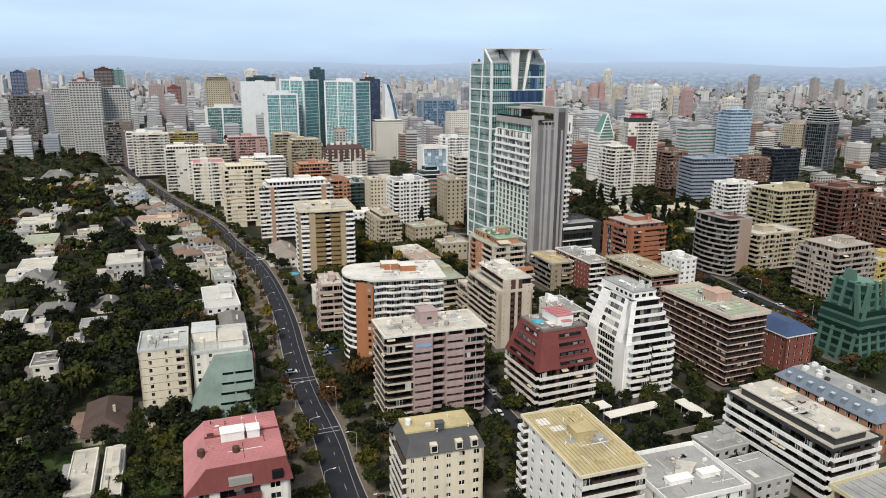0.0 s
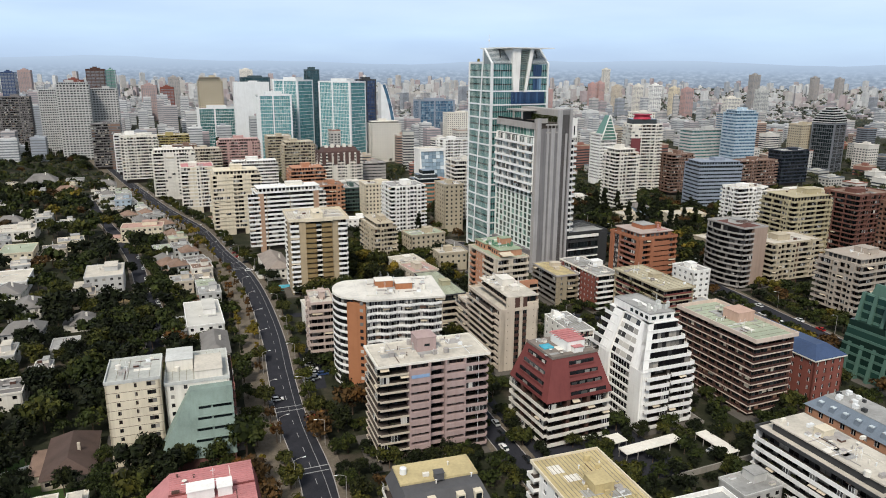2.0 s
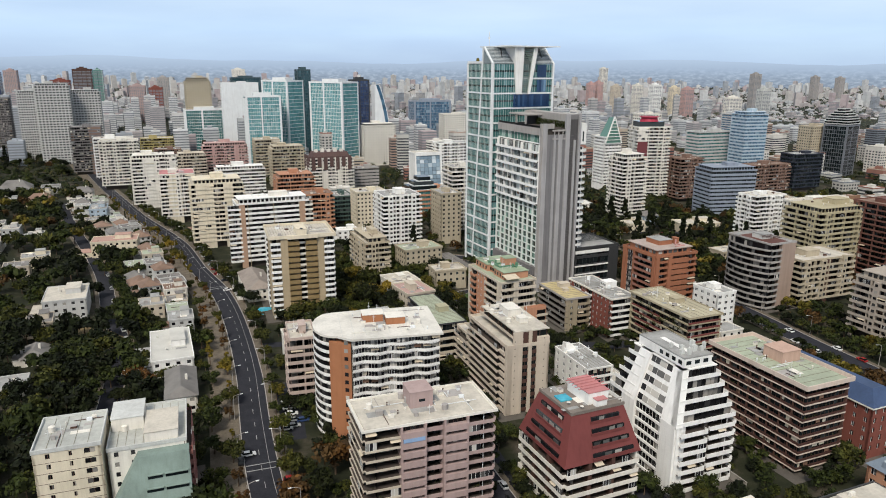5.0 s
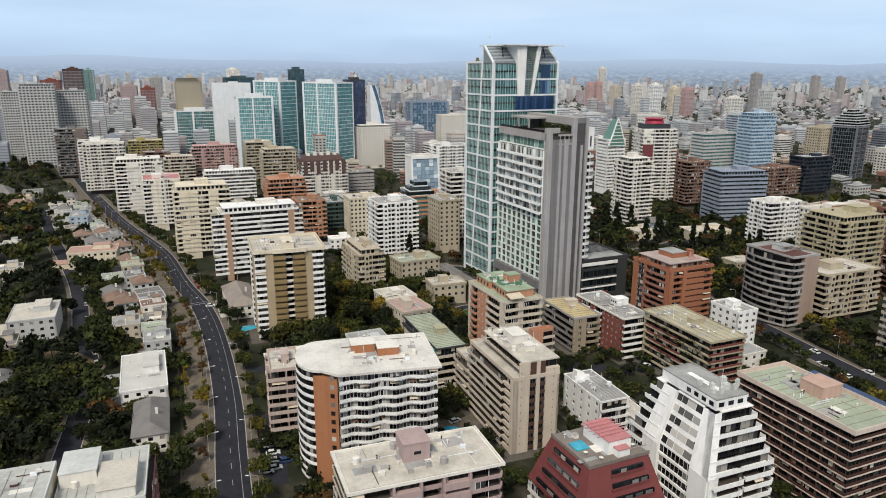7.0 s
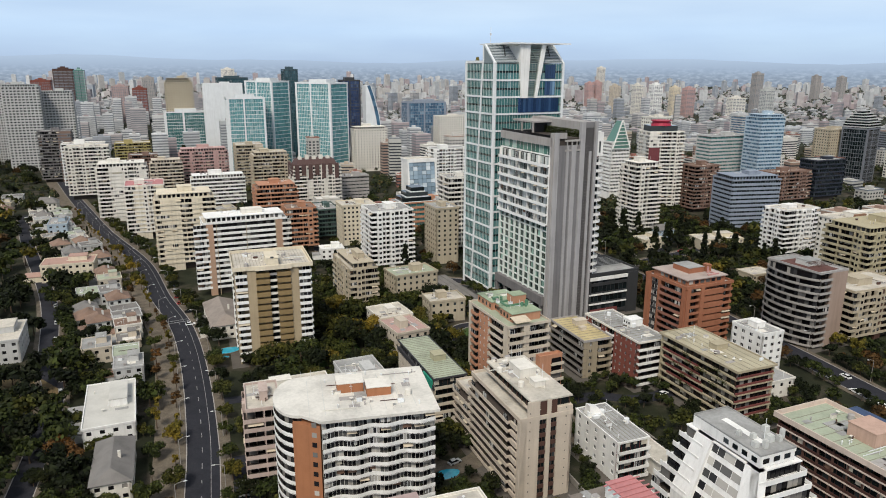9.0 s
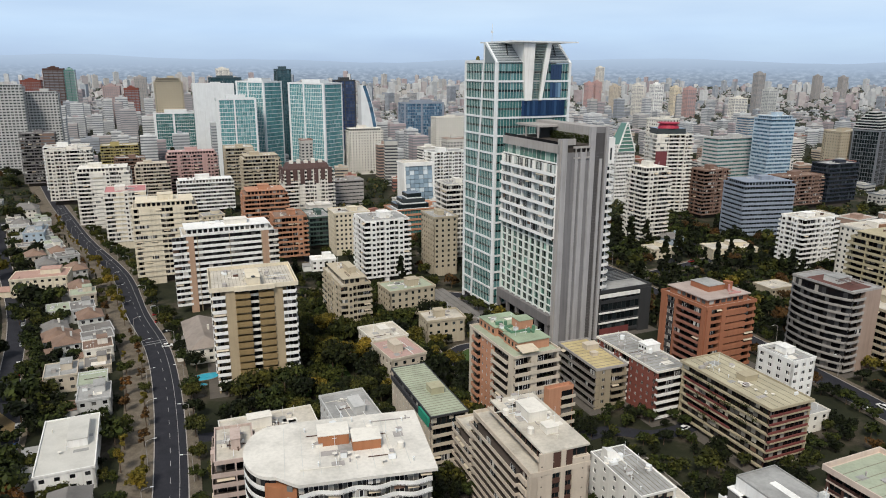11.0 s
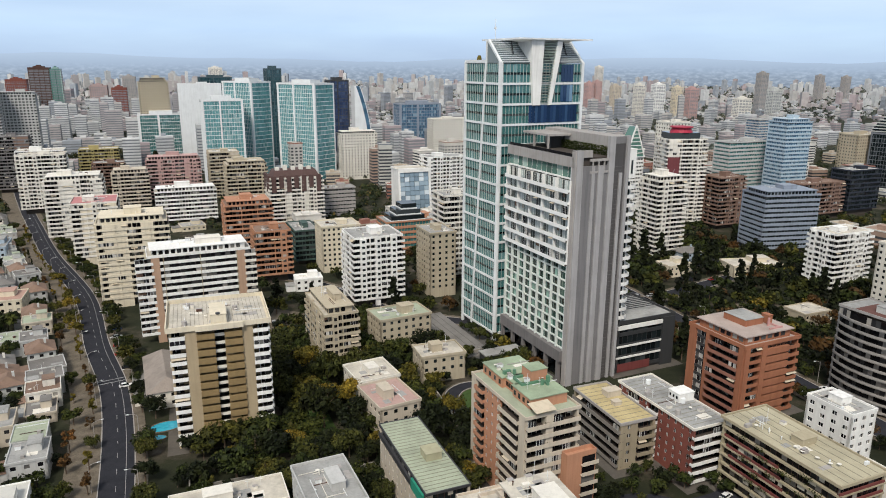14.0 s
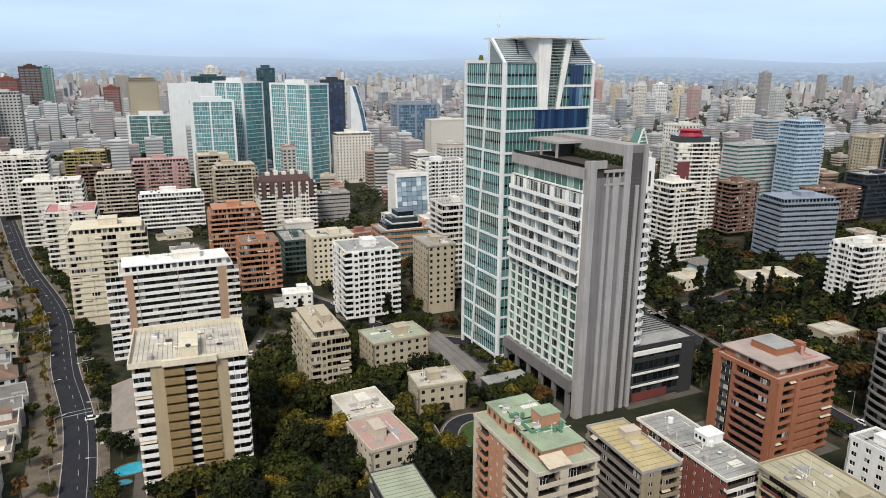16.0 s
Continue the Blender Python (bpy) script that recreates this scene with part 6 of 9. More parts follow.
def tan_long_block():
    H = House("apartment_block", "long beige apartment block with planted balcony bands", 75.2, 312.5, 15.5, 36, 7, 25.5, 2.7, 1.7)
    T2 = surface("straw_render", (0.40, 0.35, 0.245), 0.8)
    H.core(INNER, 1.2)
    H.strips("w", 0, 1, T2, 0.55, 0.2, GLASS, BROWN, 1.7, back=0.9)
    H.strips("s", 0, 1, T2, 0.5, 0.2, GLASS, BROWN, 1.7, back=0.5)
    for k in range(1, H.floors):
        part("parapet_panel", Build().box(-0.1, -0.12, 0.33, 15.3, 0.2, 1.0), surface("oxide_panel", (0.17, 0.05, 0.045)), H.ob, at=(0, 0, H.base + k * H.fh))
    H.belongings("w", 0.5, 35.5, 0.1, 0.4, 0.8, 0, H.floors)
    for k in range(2, 6):
        part("parapet_panel", Build().box(-0.1, 12 + k, 0.36, 0.2, 30 + k, 1.05), surface("oxide_panel", (0.17, 0.05, 0.045)), H.ob, at=(0, 0, H.base + k * H.fh))
    H.wall("e", 0, 1, T2)
    H.wall("n", 0, 1, T2)
    H.roof(surface("straw_roof", (0.43, 0.39, 0.28), 0.9, wear=0.3, streak=0), T2, 0.6, 0.4, 0.3, seams=2.4)
    H.box_on("lift_head", T2, 0.40, 0.44, 0.72, 0.54, 1.8)
    H.clutter(15, 6)
    H.gear(15, 22)
    rn = random.Random(9)
    for k in range(14):
        pb = Build()
        for i in range(60):
            x, y, z = rn.uniform(-0.5, 0.5), rn.uniform(-1.6, 1.6), rn.uniform(-0.6, 0.6)
            pb.face([(x + rn.uniform(-.3, .3), y + rn.uniform(-.3, .3), z + rn.uniform(-.3, .3)) for _ in range(3)])
        part("balcony_plant", pb, GREENLEAF, H.ob, at=(-0.9, rn.uniform(3, 34), 1.7 + 2.7 * rn.randint(2, 6) + 0.6))


def white_small():
    H = House("apartment_block", "small white apartment block with dark square windows", 98.5, 352, 10.5, 15, 6, 26.0, 2.8, 1.0)
    H.core(WHITE, 0.62)
    H.windows("s", 0, 1, WHITE, 3, 1.6, 1.3)
    H.windows("w", 0, 1, WHITE, 4, 1.6, 1.3)
    H.wall("e", 0, 1, WHITE)
    H.wall("n", 0, 1, WHITE)
    H.roof(ROOFGREY, WHITE, 0.1, 0.3, 0.6)
    H.box_on("stair_head", WHITE, 0.3, 0.4, 0.7, 0.7, 2.2)
    H.clutter(16, 5)
    H.gear(16, 12)


def white_low():
    H = House("apartment_block", "white low apartment block with a grey ribbed roof", 32.5, 281, 10.5, 22, 4, 24.0, 2.8, 1.2)
    H.core(WHITE, 0.62)
    H.windows("w", 0, 1, WHITE, 5, 1.3, 1.3)
    H.balconies("s", 0, 1, WHITE, 0.8, 0.7, DARKGL, DARKRED, 1.6, back=0.5)
    H.wall("e", 0, 1, WHITE)
    H.wall("n", 0, 1, WHITE)
    H.roof(ROOFGREY, WHITE, 0.1, 0.3, 0.2, seams=1.2)
    hd = part("stair_head", Build().hull([(1, 15.5, H.top), (6, 15.5, H.top), (6, 19, H.top), (1, 19, H.top)], [(1, 16.2, H.top + 3.4), (4, 16.2, H.top + 2.4), (4, 18.4, H.top + 2.4), (1, 18.4, H.top + 3.4)]), WHITE, H.ob)
    H.clutter(17, 7, STEEL)
    H.gear(17, 14)
    A = House("garage_wing", "low white garage wing with a pale flat roof", 45, 283, 6, 26, 1, 24.0, 3.0, 2.5)
    A.core(OFFWHITE, 0.3)
    A.roof(ROOFPALE, OFFWHITE, 0.4, 0.2, 0.1)


def green_roof_block():
    H = House("office_house", "slim dark-sided building with a pale green flat roof", -20.5, 311, 11.5, 36, 5, 25.0, 2.9, 1.6)
    DB = surface("dark_bay", (0.05, 0.05, 0.055), 0.6)
    H.core(CREAM, 0.9)
    H.windows("w", 0, 1, BEIGE, 11, 0.9, 1.3, hi=4)
    H.strips("w", 0, 1, DB, 1.5, 0.3, GLASSLIT, DB, 1.6, lo=4)
    H.balconies("s", 0, 1, BEIGE, 0.8, 0.8, DARKGL, BROWN, back=0.7)
    H.wall("e", 0, 1, BEIGE)
    H.wall("n", 0, 1, BEIGE)
    H.roof(ROOFGREEN, DB, 0.2, 0.4, 0.15, seams=1.5, seam_axis="y")
    H.box_on("lift_head", surface("moss_render", (0.40, 0.38, 0.26)), 0.45, 0.36, 0.82, 0.48, 2.0)
    part("awning", Build().box(-0.6, 1, H.h - 3.2, 0.0, 9, H.h - 0.4), surface("jade_sheet", (0.03, 0.28, 0.19), 0.6), H.ob)


def brick_block():
    ROOFROSE = surface("rose_grey_roof", (0.42, 0.345, 0.31), 0.9, wear=0.3, streak=0)
    BRICK = surface("russet_brick", (0.33, 0.135, 0.075), 0.85, grain=8)
    H = House("apartment_block", "orange brick apartment block with rounded corner balconies", 78, 380.5, 24.5, 24.0, 9, 27.0, 2.8, 1.0)
    H.core(BRICK, 1.3)
    H.wall("s", 0.0, 0.08, BRICK, 0.6, 1.4)
    H.balconies("s", 0.08, 0.30, BRICK, 0.3, 0.95, GLASSLIT, BROWN, 1.4, back=1.1, ends=False)
    H.wall("s", 0.30, 0.38, BRICK, 0.7, 1.4)
    H.strips("s", 0.38, 0.80, BRICK, 2.1, 0.8, DARKGL, BRICK, 1.8, back=0.2)
    H.balconies("s", 0.80, 1.0, BRICK, 0.8, 0.95, GLASSLIT, BROWN, 1.4, back=1.1)
    H.wall("w", 0.0, 0.12, BRICK, 0.5, 1.4)
    H.strips("w", 0.12, 0.32, CHARCOAL, 1.0, -0.4, GLASSLIT, WHITE, 1.6, back=0.6)
    H.wall("w", 0.32, 0.38, BRICK, 0.5, 1.4)
    H.balconies("w", 0.38, 0.92, surface("rose_brick", (0.30, 0.14, 0.10)), 1.0, 0.95, GLASS, BROWN, 1.4, back=1.1)
    H.wall("w", 0.92, 1.0, BRICK, 0.6, 1.4)
    H.wall("e", 0, 1, BRICK)
    H.wall("n", 0, 1, BRICK)
    H.roof(ROOFROSE, BRICK, 0.5, 0.3, 0.9)
    part("penthouse", Build().box(2, 2, H.top, 22.5, 22, H.top + 2.7), BRICK, H.ob)
    for k in range(6):
        part("window", Build().box(3 + k * 3.0, 1.9, H.top + 0.8, 5 + k * 3.0, 2.05, H.top + 2.2), GLASSLIT, H.ob)
        part("window", Build().box(1.9, 3 + k * 2.6, H.top + 0.8, 2.05, 4.7 + k * 2.6, H.top + 2.2), GLASSLIT, H.ob)
    part("penthouse_roof", Build().box(1.2, 1.2, H.top + 2.7, 23.3, 22.8, H.top + 3.1), ROOFROSE, H.ob)
    H.top += 3.1
    H.box_on("lift_head", BRICK, 0.35, 0.35, 0.68, 0.75, 2.2, ROOFGREY)
    H.box_on("chimney", BRICK, 0.72, 0.30, 0.80, 0.42, 3.0)
    PK = surface("pink_duct", (0.50, 0.27, 0.25), 0.7)
    part("duct", Build().box(14, 3, H.top, 20, 3.6, H.top + 0.5).box(18.2, 3.6, H.top, 18.8, 9, H.top + 0.5).box(9, 15.8, H.top, 15, 16.4, H.top + 0.6).rod(16.5, 6, H.top, H.top + 2.8, 0.4), PK, H.ob)


def curved_block():
    """Grey block whose balconies sweep out in a bow."""
    H = House("apartment_block", "grey apartment block with long curved balconies and a tan shaft", 132, 384, 16, 26, 11, 27.0, 2.85, 1.2)
    H.core(INNER, 1.2)
    H.wall("s", 0.42, 1.0, surface("taupe_render", (0.36, 0.27, 0.22)), 0.3, 1.0)
    H.balconies("s", 0.0, 0.42, surface("mid_grey_band", (0.36, 0.34, 0.32)), 0.9, 0.8, GLASS, BROWN, 1.5, back=0.8)
    b, g, n = Build(), Build(), 16
    pts = [(-0.4 - 3.6 * math.sin(math.pi * i / n) ** 0.8, 26 - 26 * i / n) for i in range(n + 1)]
    for i in range(n):
        (ax, ay), (bx, by) = pts[i], pts[i + 1]
        lo = [(ax, ay, 0), (bx, by, 0), (1.4, by, 0), (1.4, ay, 0)]
        b.hull([(x, y, -0.25) for x, y, z in lo], lo)
        b.hull([(ax, ay, -0.28), (bx, by, -0.28), (bx + 0.14, by, -0.28), (ax + 0.14, ay, -0.28)], [(ax, ay, 0.7), (bx, by, 0.7), (bx + 0.14, by, 0.7), (ax + 0.14, ay, 0.7)])
        g.face([(ax * 0.55 + 0.5, ay, 0), (bx * 0.55 + 0.5, by, 0), (bx * 0.55 + 0.5, by, 2.5), (ax * 0.55 + 0.5, ay, 2.5)])
    bm, gm = b.mesh("curved_balcony", surface("mid_grey_band", (0.36, 0.34, 0.32))), g.mesh("glazing", GLASS)
    for i in range(11):
        part("curved_balcony", bm, None, H.ob, at=(0, 0, H.base + i * H.fh))
        part("glazing", gm, None, H.ob, at=(0, 0, H.base + i * H.fh))
    H.wall("e", 0, 1, GREY)
    H.wall("n", 0, 1, GREY)
    H.roof(ROOFGREY, GREY, 0.3, 0.3, 0.5)
    part("roof_deck", Build().box(1.0, 2, H.top, 13, 21, H.top + 0.2), surface("red_brown_deck", (0.13, 0.06, 0.05), 0.9), H.ob)
    H.box_on("roof_room", PALEGREYA, 0.25, 0.35, 0.7, 0.6, 2.4, ROOFGREY)
    for k in range(6):
        part("pergola_beam", Build().box(1.2, 2.4 + k * 1.2, H.top + 2.2, 9, 2.6 + k * 1.2, H.top + 2.4), BROWN, H.ob)


for make in (tan_block, pink_block, beige_block, brown_block, orange_white_block, pyramid_block, red_top_block, cream_block, red_mansard, grey_mansard,
             yellow_roof_block, classical_block, white_strip_block, yellow_corner_block, dormer_block, navy_roof_block, green_glass_block, orange_block,
             olive_block, red_long_block, tan_long_block, white_small, white_low, green_roof_block, brick_block, curved_block):
    make()

for k, (x, y, w, d, a) in enumerate(list(FOOT)[2:]):
    m = 3.5
    c2, s2 = math.cos(a), math.sin(a)
    pts = [(x + u * c2 - v * s2, y + u * s2 + v * c2) for u, v in ((-m, -m), (w + m, -m), (w + m, d + m), (-m, d + m))]
    z = 0.008 + 0.0006 * k
    lone("plot", Build().hull([(px, py, -0.1) for px, py in pts], [(px, py, z) for px, py in pts]), surface("plot_paving", (0.11, 0.098, 0.085), 0.9, 0.4, 0, 1.2),
         "dark paved plot round an apartment block", "paving", kind="structure")


# ---------- blocks in the middle distance ----------
def block(label, x, y, w, d, h, style, mat, glass=None, roof=None, turn=25.0, fh=2.9, frame=None, piers=(), head=None, core=None, faces="swe",
          deep=1.0, rail=0.9, step=2.0, band=1.2, name="apartment_block", seed=0, pents=0):
    floors = max(1, int((h - 2.5) / fh))
    H = House(name, label, x, y, w, d, floors, turn, fh, h - floors * fh)
    if style == "win":
        H.core(core or INNER, 0.62)
        for f in faces:
            L = H.length(f)
            H.windows(f, 0, 1, mat, max(2, round(L / (step * 1.6))), 1.3, 1.35, glass=glass, single=False)
    else:
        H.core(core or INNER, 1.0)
        H.layers(style, mat, glass, frame, deep, rail, step, faces, band)
    for f, a, b, m in piers:
        H.wall(f, a, b, m, deep * 0.6 if style == "balc" else 0.3, 1.0)
    H.wall("n", 0, 1, mat, 0.05, 0.8)
    H.roof(roof or ROOFPALE, mat, 0.3, 0.3, 0.6)
    rn = random.Random(int(x * 7 + y))
    for k in range(pents):
        q = 1.8 + 1.2 * k
        part("set_back_storey", Build().box(q, q, H.top, w - q, d - q, H.top + 2.7), mat, H.ob)
        sb = Build()
        for u in range(int((w - 2 * q) / 2.4)):
            sb.box(q + 0.3 + u * 2.4, q - 0.1, H.top + 0.5, q + 1.9 + u * 2.4, q + 0.1, H.top + 2.2)
        for u in range(int((d - 2 * q) / 2.4)):
            sb.box(q - 0.1, q + 0.3 + u * 2.4, H.top + 0.5, q + 0.1, q + 1.9 + u * 2.4, H.top + 2.2)
        part("set_back_glazing", sb, glass or GLASS, H.ob)
        part("set_back_slab", Build().box(q - 0.8, q - 0.8, H.top + 2.5, w - q + 0.8, d - q + 0.8, H.top + 2.78), mat, H.ob)
        H.top += 2.7
    fx = rn.uniform(0.2, 0.5)
    H.box_on("lift_head", head or mat, fx, 0.3, fx + 0.25, 0.65, rn.uniform(2.0, 3.2))
    if style == "balc":
        H.bays(mat, deep, int(x * 3 + y), glass)
    H.gear(int(x + y), 20 if y < 560 else 12, 0.2, 0.8)
    return H


MAROON = surface("maroon_panel", (0.16, 0.045, 0.05), 0.7)
SAND = surface("sand_render", (0.46, 0.40, 0.30), 0.8)
PALEGREY = surface("pale_grey_render", (0.50, 0.50, 0.49), 0.8)
BLUEGREY = surface("blue_grey_panel", (0.26, 0.30, 0.365), 0.6)
COCOA = surface("cocoa_render", (0.22, 0.14, 0.11), 0.8)
ROSE = surface("rose_render", (0.50, 0.33, 0.31), 0.8)

SALMONTAN = surface("salmon_tan_render", (0.44, 0.29, 0.20), 0.8)
# the striped block behind the tan one
st = block("white striped apartment block with tan end piers", -143, 437, 41, 17, 37, "strip", WHITE, GLASS, ROOFPALE, 27.0, 2.75, CHARCOAL,
           [("s", 0.03, 0.11, SALMONTAN), ("s", 0.87, 0.95, SALMONTAN), ("s", 0.145, 0.15, TAN), ("s", 0.50, 0.504, TAN), ("s", 0.862, 0.868, TAN)], OFFWHITE, band=1.25, pents=1)
st.balconies("s", -0.12, 0.05, WHITE, 0.5, 0.9, back=0.6)
st.balconies("s", 0.94, 1.06, OFFWHITE, 0.4, 0.9, back=0.6)
block("cream apartment block with stacked corner balconies", -186, 478, 31, 22, 41, "balc", CREAM, None, ROOFPALE, 25, 2.8, None,
      [("s", 0.08, 0.42, CREAM), ("s", 0.62, 0.8, CREAM)], pents=1)
block("white apartment block with a pink roof storey", -239, 548, 24, 26, 36, "balc", OFFWHITE, None, ROOFPINK, 25, 2.8, None, [("s", 0.2, 0.6, CREAM), ("s", 0.8, 1, CREAM)], deep=0.8)
block("white apartment block stepping up in terraces", -287, 602, 34, 22, 40, "balc", OFFWHITE, None, ROOFPALE, 25, 2.8, None, [("s", 0.25, 0.6, OFFWHITE), ("s", 0.85, 1, OFFWHITE)], pents=1)
block("white long apartment block with flat penthouse", -236, 648, 42, 16, 25, "strip", WHITE, GLASS, ROOFPALE, 25, 2.9, None, pents=1)
block("white apartment block with grey window bands", -392, 735, 36, 18, 42, "balc", WHITE, None, ROOFPALE, 25, 2.9)
block("white apartment block with wide balconies", -358, 684, 33, 18, 45, "balc", OFFWHITE, None, ROOFPALE, 25, 2.9)
block("dark slab block with narrow windows", -437, 772, 29, 15, 50, "balc", DARKGREY, None, ROOFGREY, 25, 2.9, None, [("s", 0.6, 1, COCOA)])
for q, (xx, yy, ww, hh) in enumerate(((-567, 885, 26, 80), (-518, 845, 36, 90), (-498, 880, 33, 82))):
    block("tall pale apartment tower with a regular window grid", xx, yy, ww, 18, hh, "strip", PALEGREY, DARKGL, ROOFGREY, 25, 3.0, step=1.7, band=1.5,
          piers=[("s", q2 / 10, q2 / 10 + 0.035, PALEGREY) for q2 in range(10)], pents=1, name="apartment_tower")
block("dark grey apartment tower beside the pale towers", -640, 905, 40, 18, 72, "balc", DARKGREY, None, ROOFGREY, 25, 3.0, name="apartment_tower")
block("mustard apartment block among other blocks", -385, 818, 34, 18, 34, "balc", surface("mustard_render", (0.38, 0.32, 0.14)), None, ROOFPALE)
block("dark brown apartment block with deep balconies", -350, 776, 26, 16, 27, "balc", COCOA, None, ROOFGREY)
block("beige terraced apartment block", -293, 700, 26, 18, 30, "balc", BEIGE, None, ROOFPALE, pents=1)
block("pink apartment block with white balcony lines", -281, 735, 42, 18, 36, "balc", ROSE, None, ROOFPALE, piers=[("s", 0.2, 0.3, ROSE), ("s", 0.7, 0.8, ROSE)], pents=1)
block("tan apartment block before the glass towers", -233, 750, 24, 22, 41, "balc", SAND, None, ROOFPALE, piers=[("s", 0.7, 1, BEIGE)])
block("beige apartment block with brown balcony fronts", -200, 697, 30, 24, 38, "balc", SAND, None, ROOFPALE, pents=1)
bw = block("white apartment block with a brown tiled top", -152, 647, 37, 22, 36, "balc", OFFWHITE, DARKGL, ROOFTILE, 25, 2.8, None,
           [("s", 0.28, 0.4, OFFWHITE), ("s", 0.6, 0.72, OFFWHITE)])
UMBERTILE = surface("umber_tile", (0.10, 0.06, 0.055), 0.8, grain=6)
for f, n in (("s", 7), ("w", 4)):
    L = bw.length(f)
    for k in range(n):
        a = (k + 0.12) * L / n
        tile = Build()
        bw.fbox(tile, f, a, a + L / n * 0.62, -0.3, 1.25, bw.h - 9.5 + 2.8 * (k % 2), bw.h + 2.4)
        part("tiled_column", tile, UMBERTILE, bw.ob)
part("tiled_attic", Build().hull([(1.5, 1.5, bw.top), (35.5, 1.5, bw.top), (35.5, 20.5, bw.top), (1.5, 20.5, bw.top)],
                                 [(4, 4, bw.top + 5), (33, 4, bw.top + 5), (33, 18, bw.top + 5), (4, 18, bw.top + 5)]), UMBERTILE, bw.ob)
for k in range(5):
    part("attic_chimney", Build().box(5 + k * 5.6, 6, bw.top + 3, 7.6 + k * 5.6, 10, bw.top + 7 + k % 2), OFFWHITE, bw.ob)
block("terracotta apartment block with stepped roof", -162, 583, 28, 22, 29, "balc", TERRACOTTA, None, ROOFTILE, pents=1)
block("orange brick apartment block beside the striped block", -124, 520, 18, 18, 28, "balc", BRICK, None, ROOFTILE)
block("grey fluted concrete building", -123, 684, 25, 14, 23, "strip", GREY, DARKGL, ROOFGREY, band=2.0, step=1.2, name="office_building")
block("dark teal office block with a curved grey roof", -113, 558, 14, 26, 20, "strip", surface("deep_green_panel", (0.06, 0.10, 0.09)), DARKGL, ROOFGREY, band=1.0, name="office_building")
block("cream apartment block with small square windows", -94, 543, 22, 18, 26, "win", CREAM, DARKGL, ROOFPALE, step=1.8)
block("white apartment block with dark balcony recesses", -66, 486, 24, 22, 34, "balc", WHITE, DARKGL, ROOFGREY, 25, 2.75, CHARCOAL, [("w", 0.0, 0.14, WHITE), ("s", 0.42, 0.52, WHITE)])
block("grey-beige slab block with a blank side", -31, 503, 14, 20, 33, "win", SAND, DARKGL, ROOFGREY, step=2.2)
block("white tall block beside the glass tower", -25, 535, 16, 18, 46, "balc", OFFWHITE, None, ROOFGREY)
oo = block("stepped orange and teal glass office block", -63, 584, 42, 20, 20, "strip", TERRACOTTA, TEAL, ROOFGREY, 25, 3.4, None, band=1.5, name="office_building")
for k in range(3):
    part("glass_storey", Build().box(4 + 4 * k, 2 + 2 * k, oo.top + 3.3 * k, 26 - 2 * k, 17, oo.top + 3.3 * k + 3.3), DARKGL, oo.ob)
    part("storey_band", Build().box(3.6 + 4 * k, 1.6 + 2 * k, oo.top + 3.3 * k, 26.4 - 2 * k, 17.2, oo.top + 3.3 * k + 0.6), STEEL, oo.ob)
fr = House("office_building", "white framed building with a sloping blue glass front", -69, 706, 27, 16, 9, 25, 3.6, 2.5)
fr.core(WHITE, 0.3)
for k in range(8):
    for q in range(6):
        za, zb = 4 + k * 3.6 + 0.3, 4 + (k + 1) * 3.6
        ya, yb = -5 + 4.1 * (za - 4) / 29, -5 + 4.1 * (zb - 4) / 29
        xa = 1.6 + q * 4.0
        part("pane", Build().hull([(xa, ya, za), (xa + 3.7, ya, za), (xa + 3.7, 0, za), (xa, 0, za)], [(xa, yb, zb), (xa + 3.7, yb, zb), (xa + 3.7, 0, zb), (xa, 0, zb)]),
             panes("frosted_blue_glass", (0.16, 0.22, 0.27), (0.34, 0.42, 0.48), (0.60, 0.66, 0.70), 0.1), fr.ob)
for xx in (0, 25.5):
    part("frame_side", Build().hull([(xx, -6, 0), (xx + 1.5, -6, 0), (xx + 1.5, 0.3, 0), (xx, 0.3, 0)], [(xx, -1.5, 36), (xx + 1.5, -1.5, 36), (xx + 1.5, 0.3, 36), (xx, 0.3, 36)]), WHITE, fr.ob)
part("frame_top", Build().box(0, -1.8, 33, 27, 0.3, 36), WHITE, fr.ob)
fr.roof(ROOFPALE, WHITE)
block("white striped apartment tower with dark window bands", -46, 719, 32, 18, 43, "balc", WHITE, DARKGL, ROOFGREY, piers=[("s", 0, 0.1, WHITE), ("s", 0.62, 0.8, DARKGREY)])
block("pale apartment tower among trees", -143, 870, 38, 18, 46, "win", OFFWHITE, None, ROOFPALE, pents=1)
block("small apartment block with beige side walls", -66, 416, 13, 30, 21, "balc", SAND, None, ROOFPALE, 27, 2.7, None, [("w", 0.5, 0.75, SAND), ("w", 0.2, 0.3, SAND)], deep=0.7, pents=1)
block("low building with a planted roof terrace", -47, 433, 23, 15, 13, "win", SAND, DARKGL, ROOFGREEN, 30)
block("old two-storey house with a pink flat roof", -38, 363, 14, 18, 10.5, "win", BEIGE, DARKGL, surface("pink_flat_roof", (0.44, 0.30, 0.27), 0.9), 32, 3.2, name="old_house")
block("low white flat-roofed annex", -48, 384, 15, 16, 9, "win", OFFWHITE, DARKGL, ROOFPALE, 30, 3.2, name="old_house")
block("old cream house with a terrace roof", -28, 404, 17, 12, 10, "win", SAND, DARKGL, ROOFPALE, 22, 3.2, name="old_house")
block("low white flat-roofed building beside the avenue", -79, 304, 27, 11, 11, "win", OFFWHITE, DARKGL, ROOFPALE, 25, 3.0)
block("slim grey-roofed building between blocks", -45, 300, 13, 20, 18, "win", PALEGREY, DARKGL, ROOFGREY, 27, 3.0)
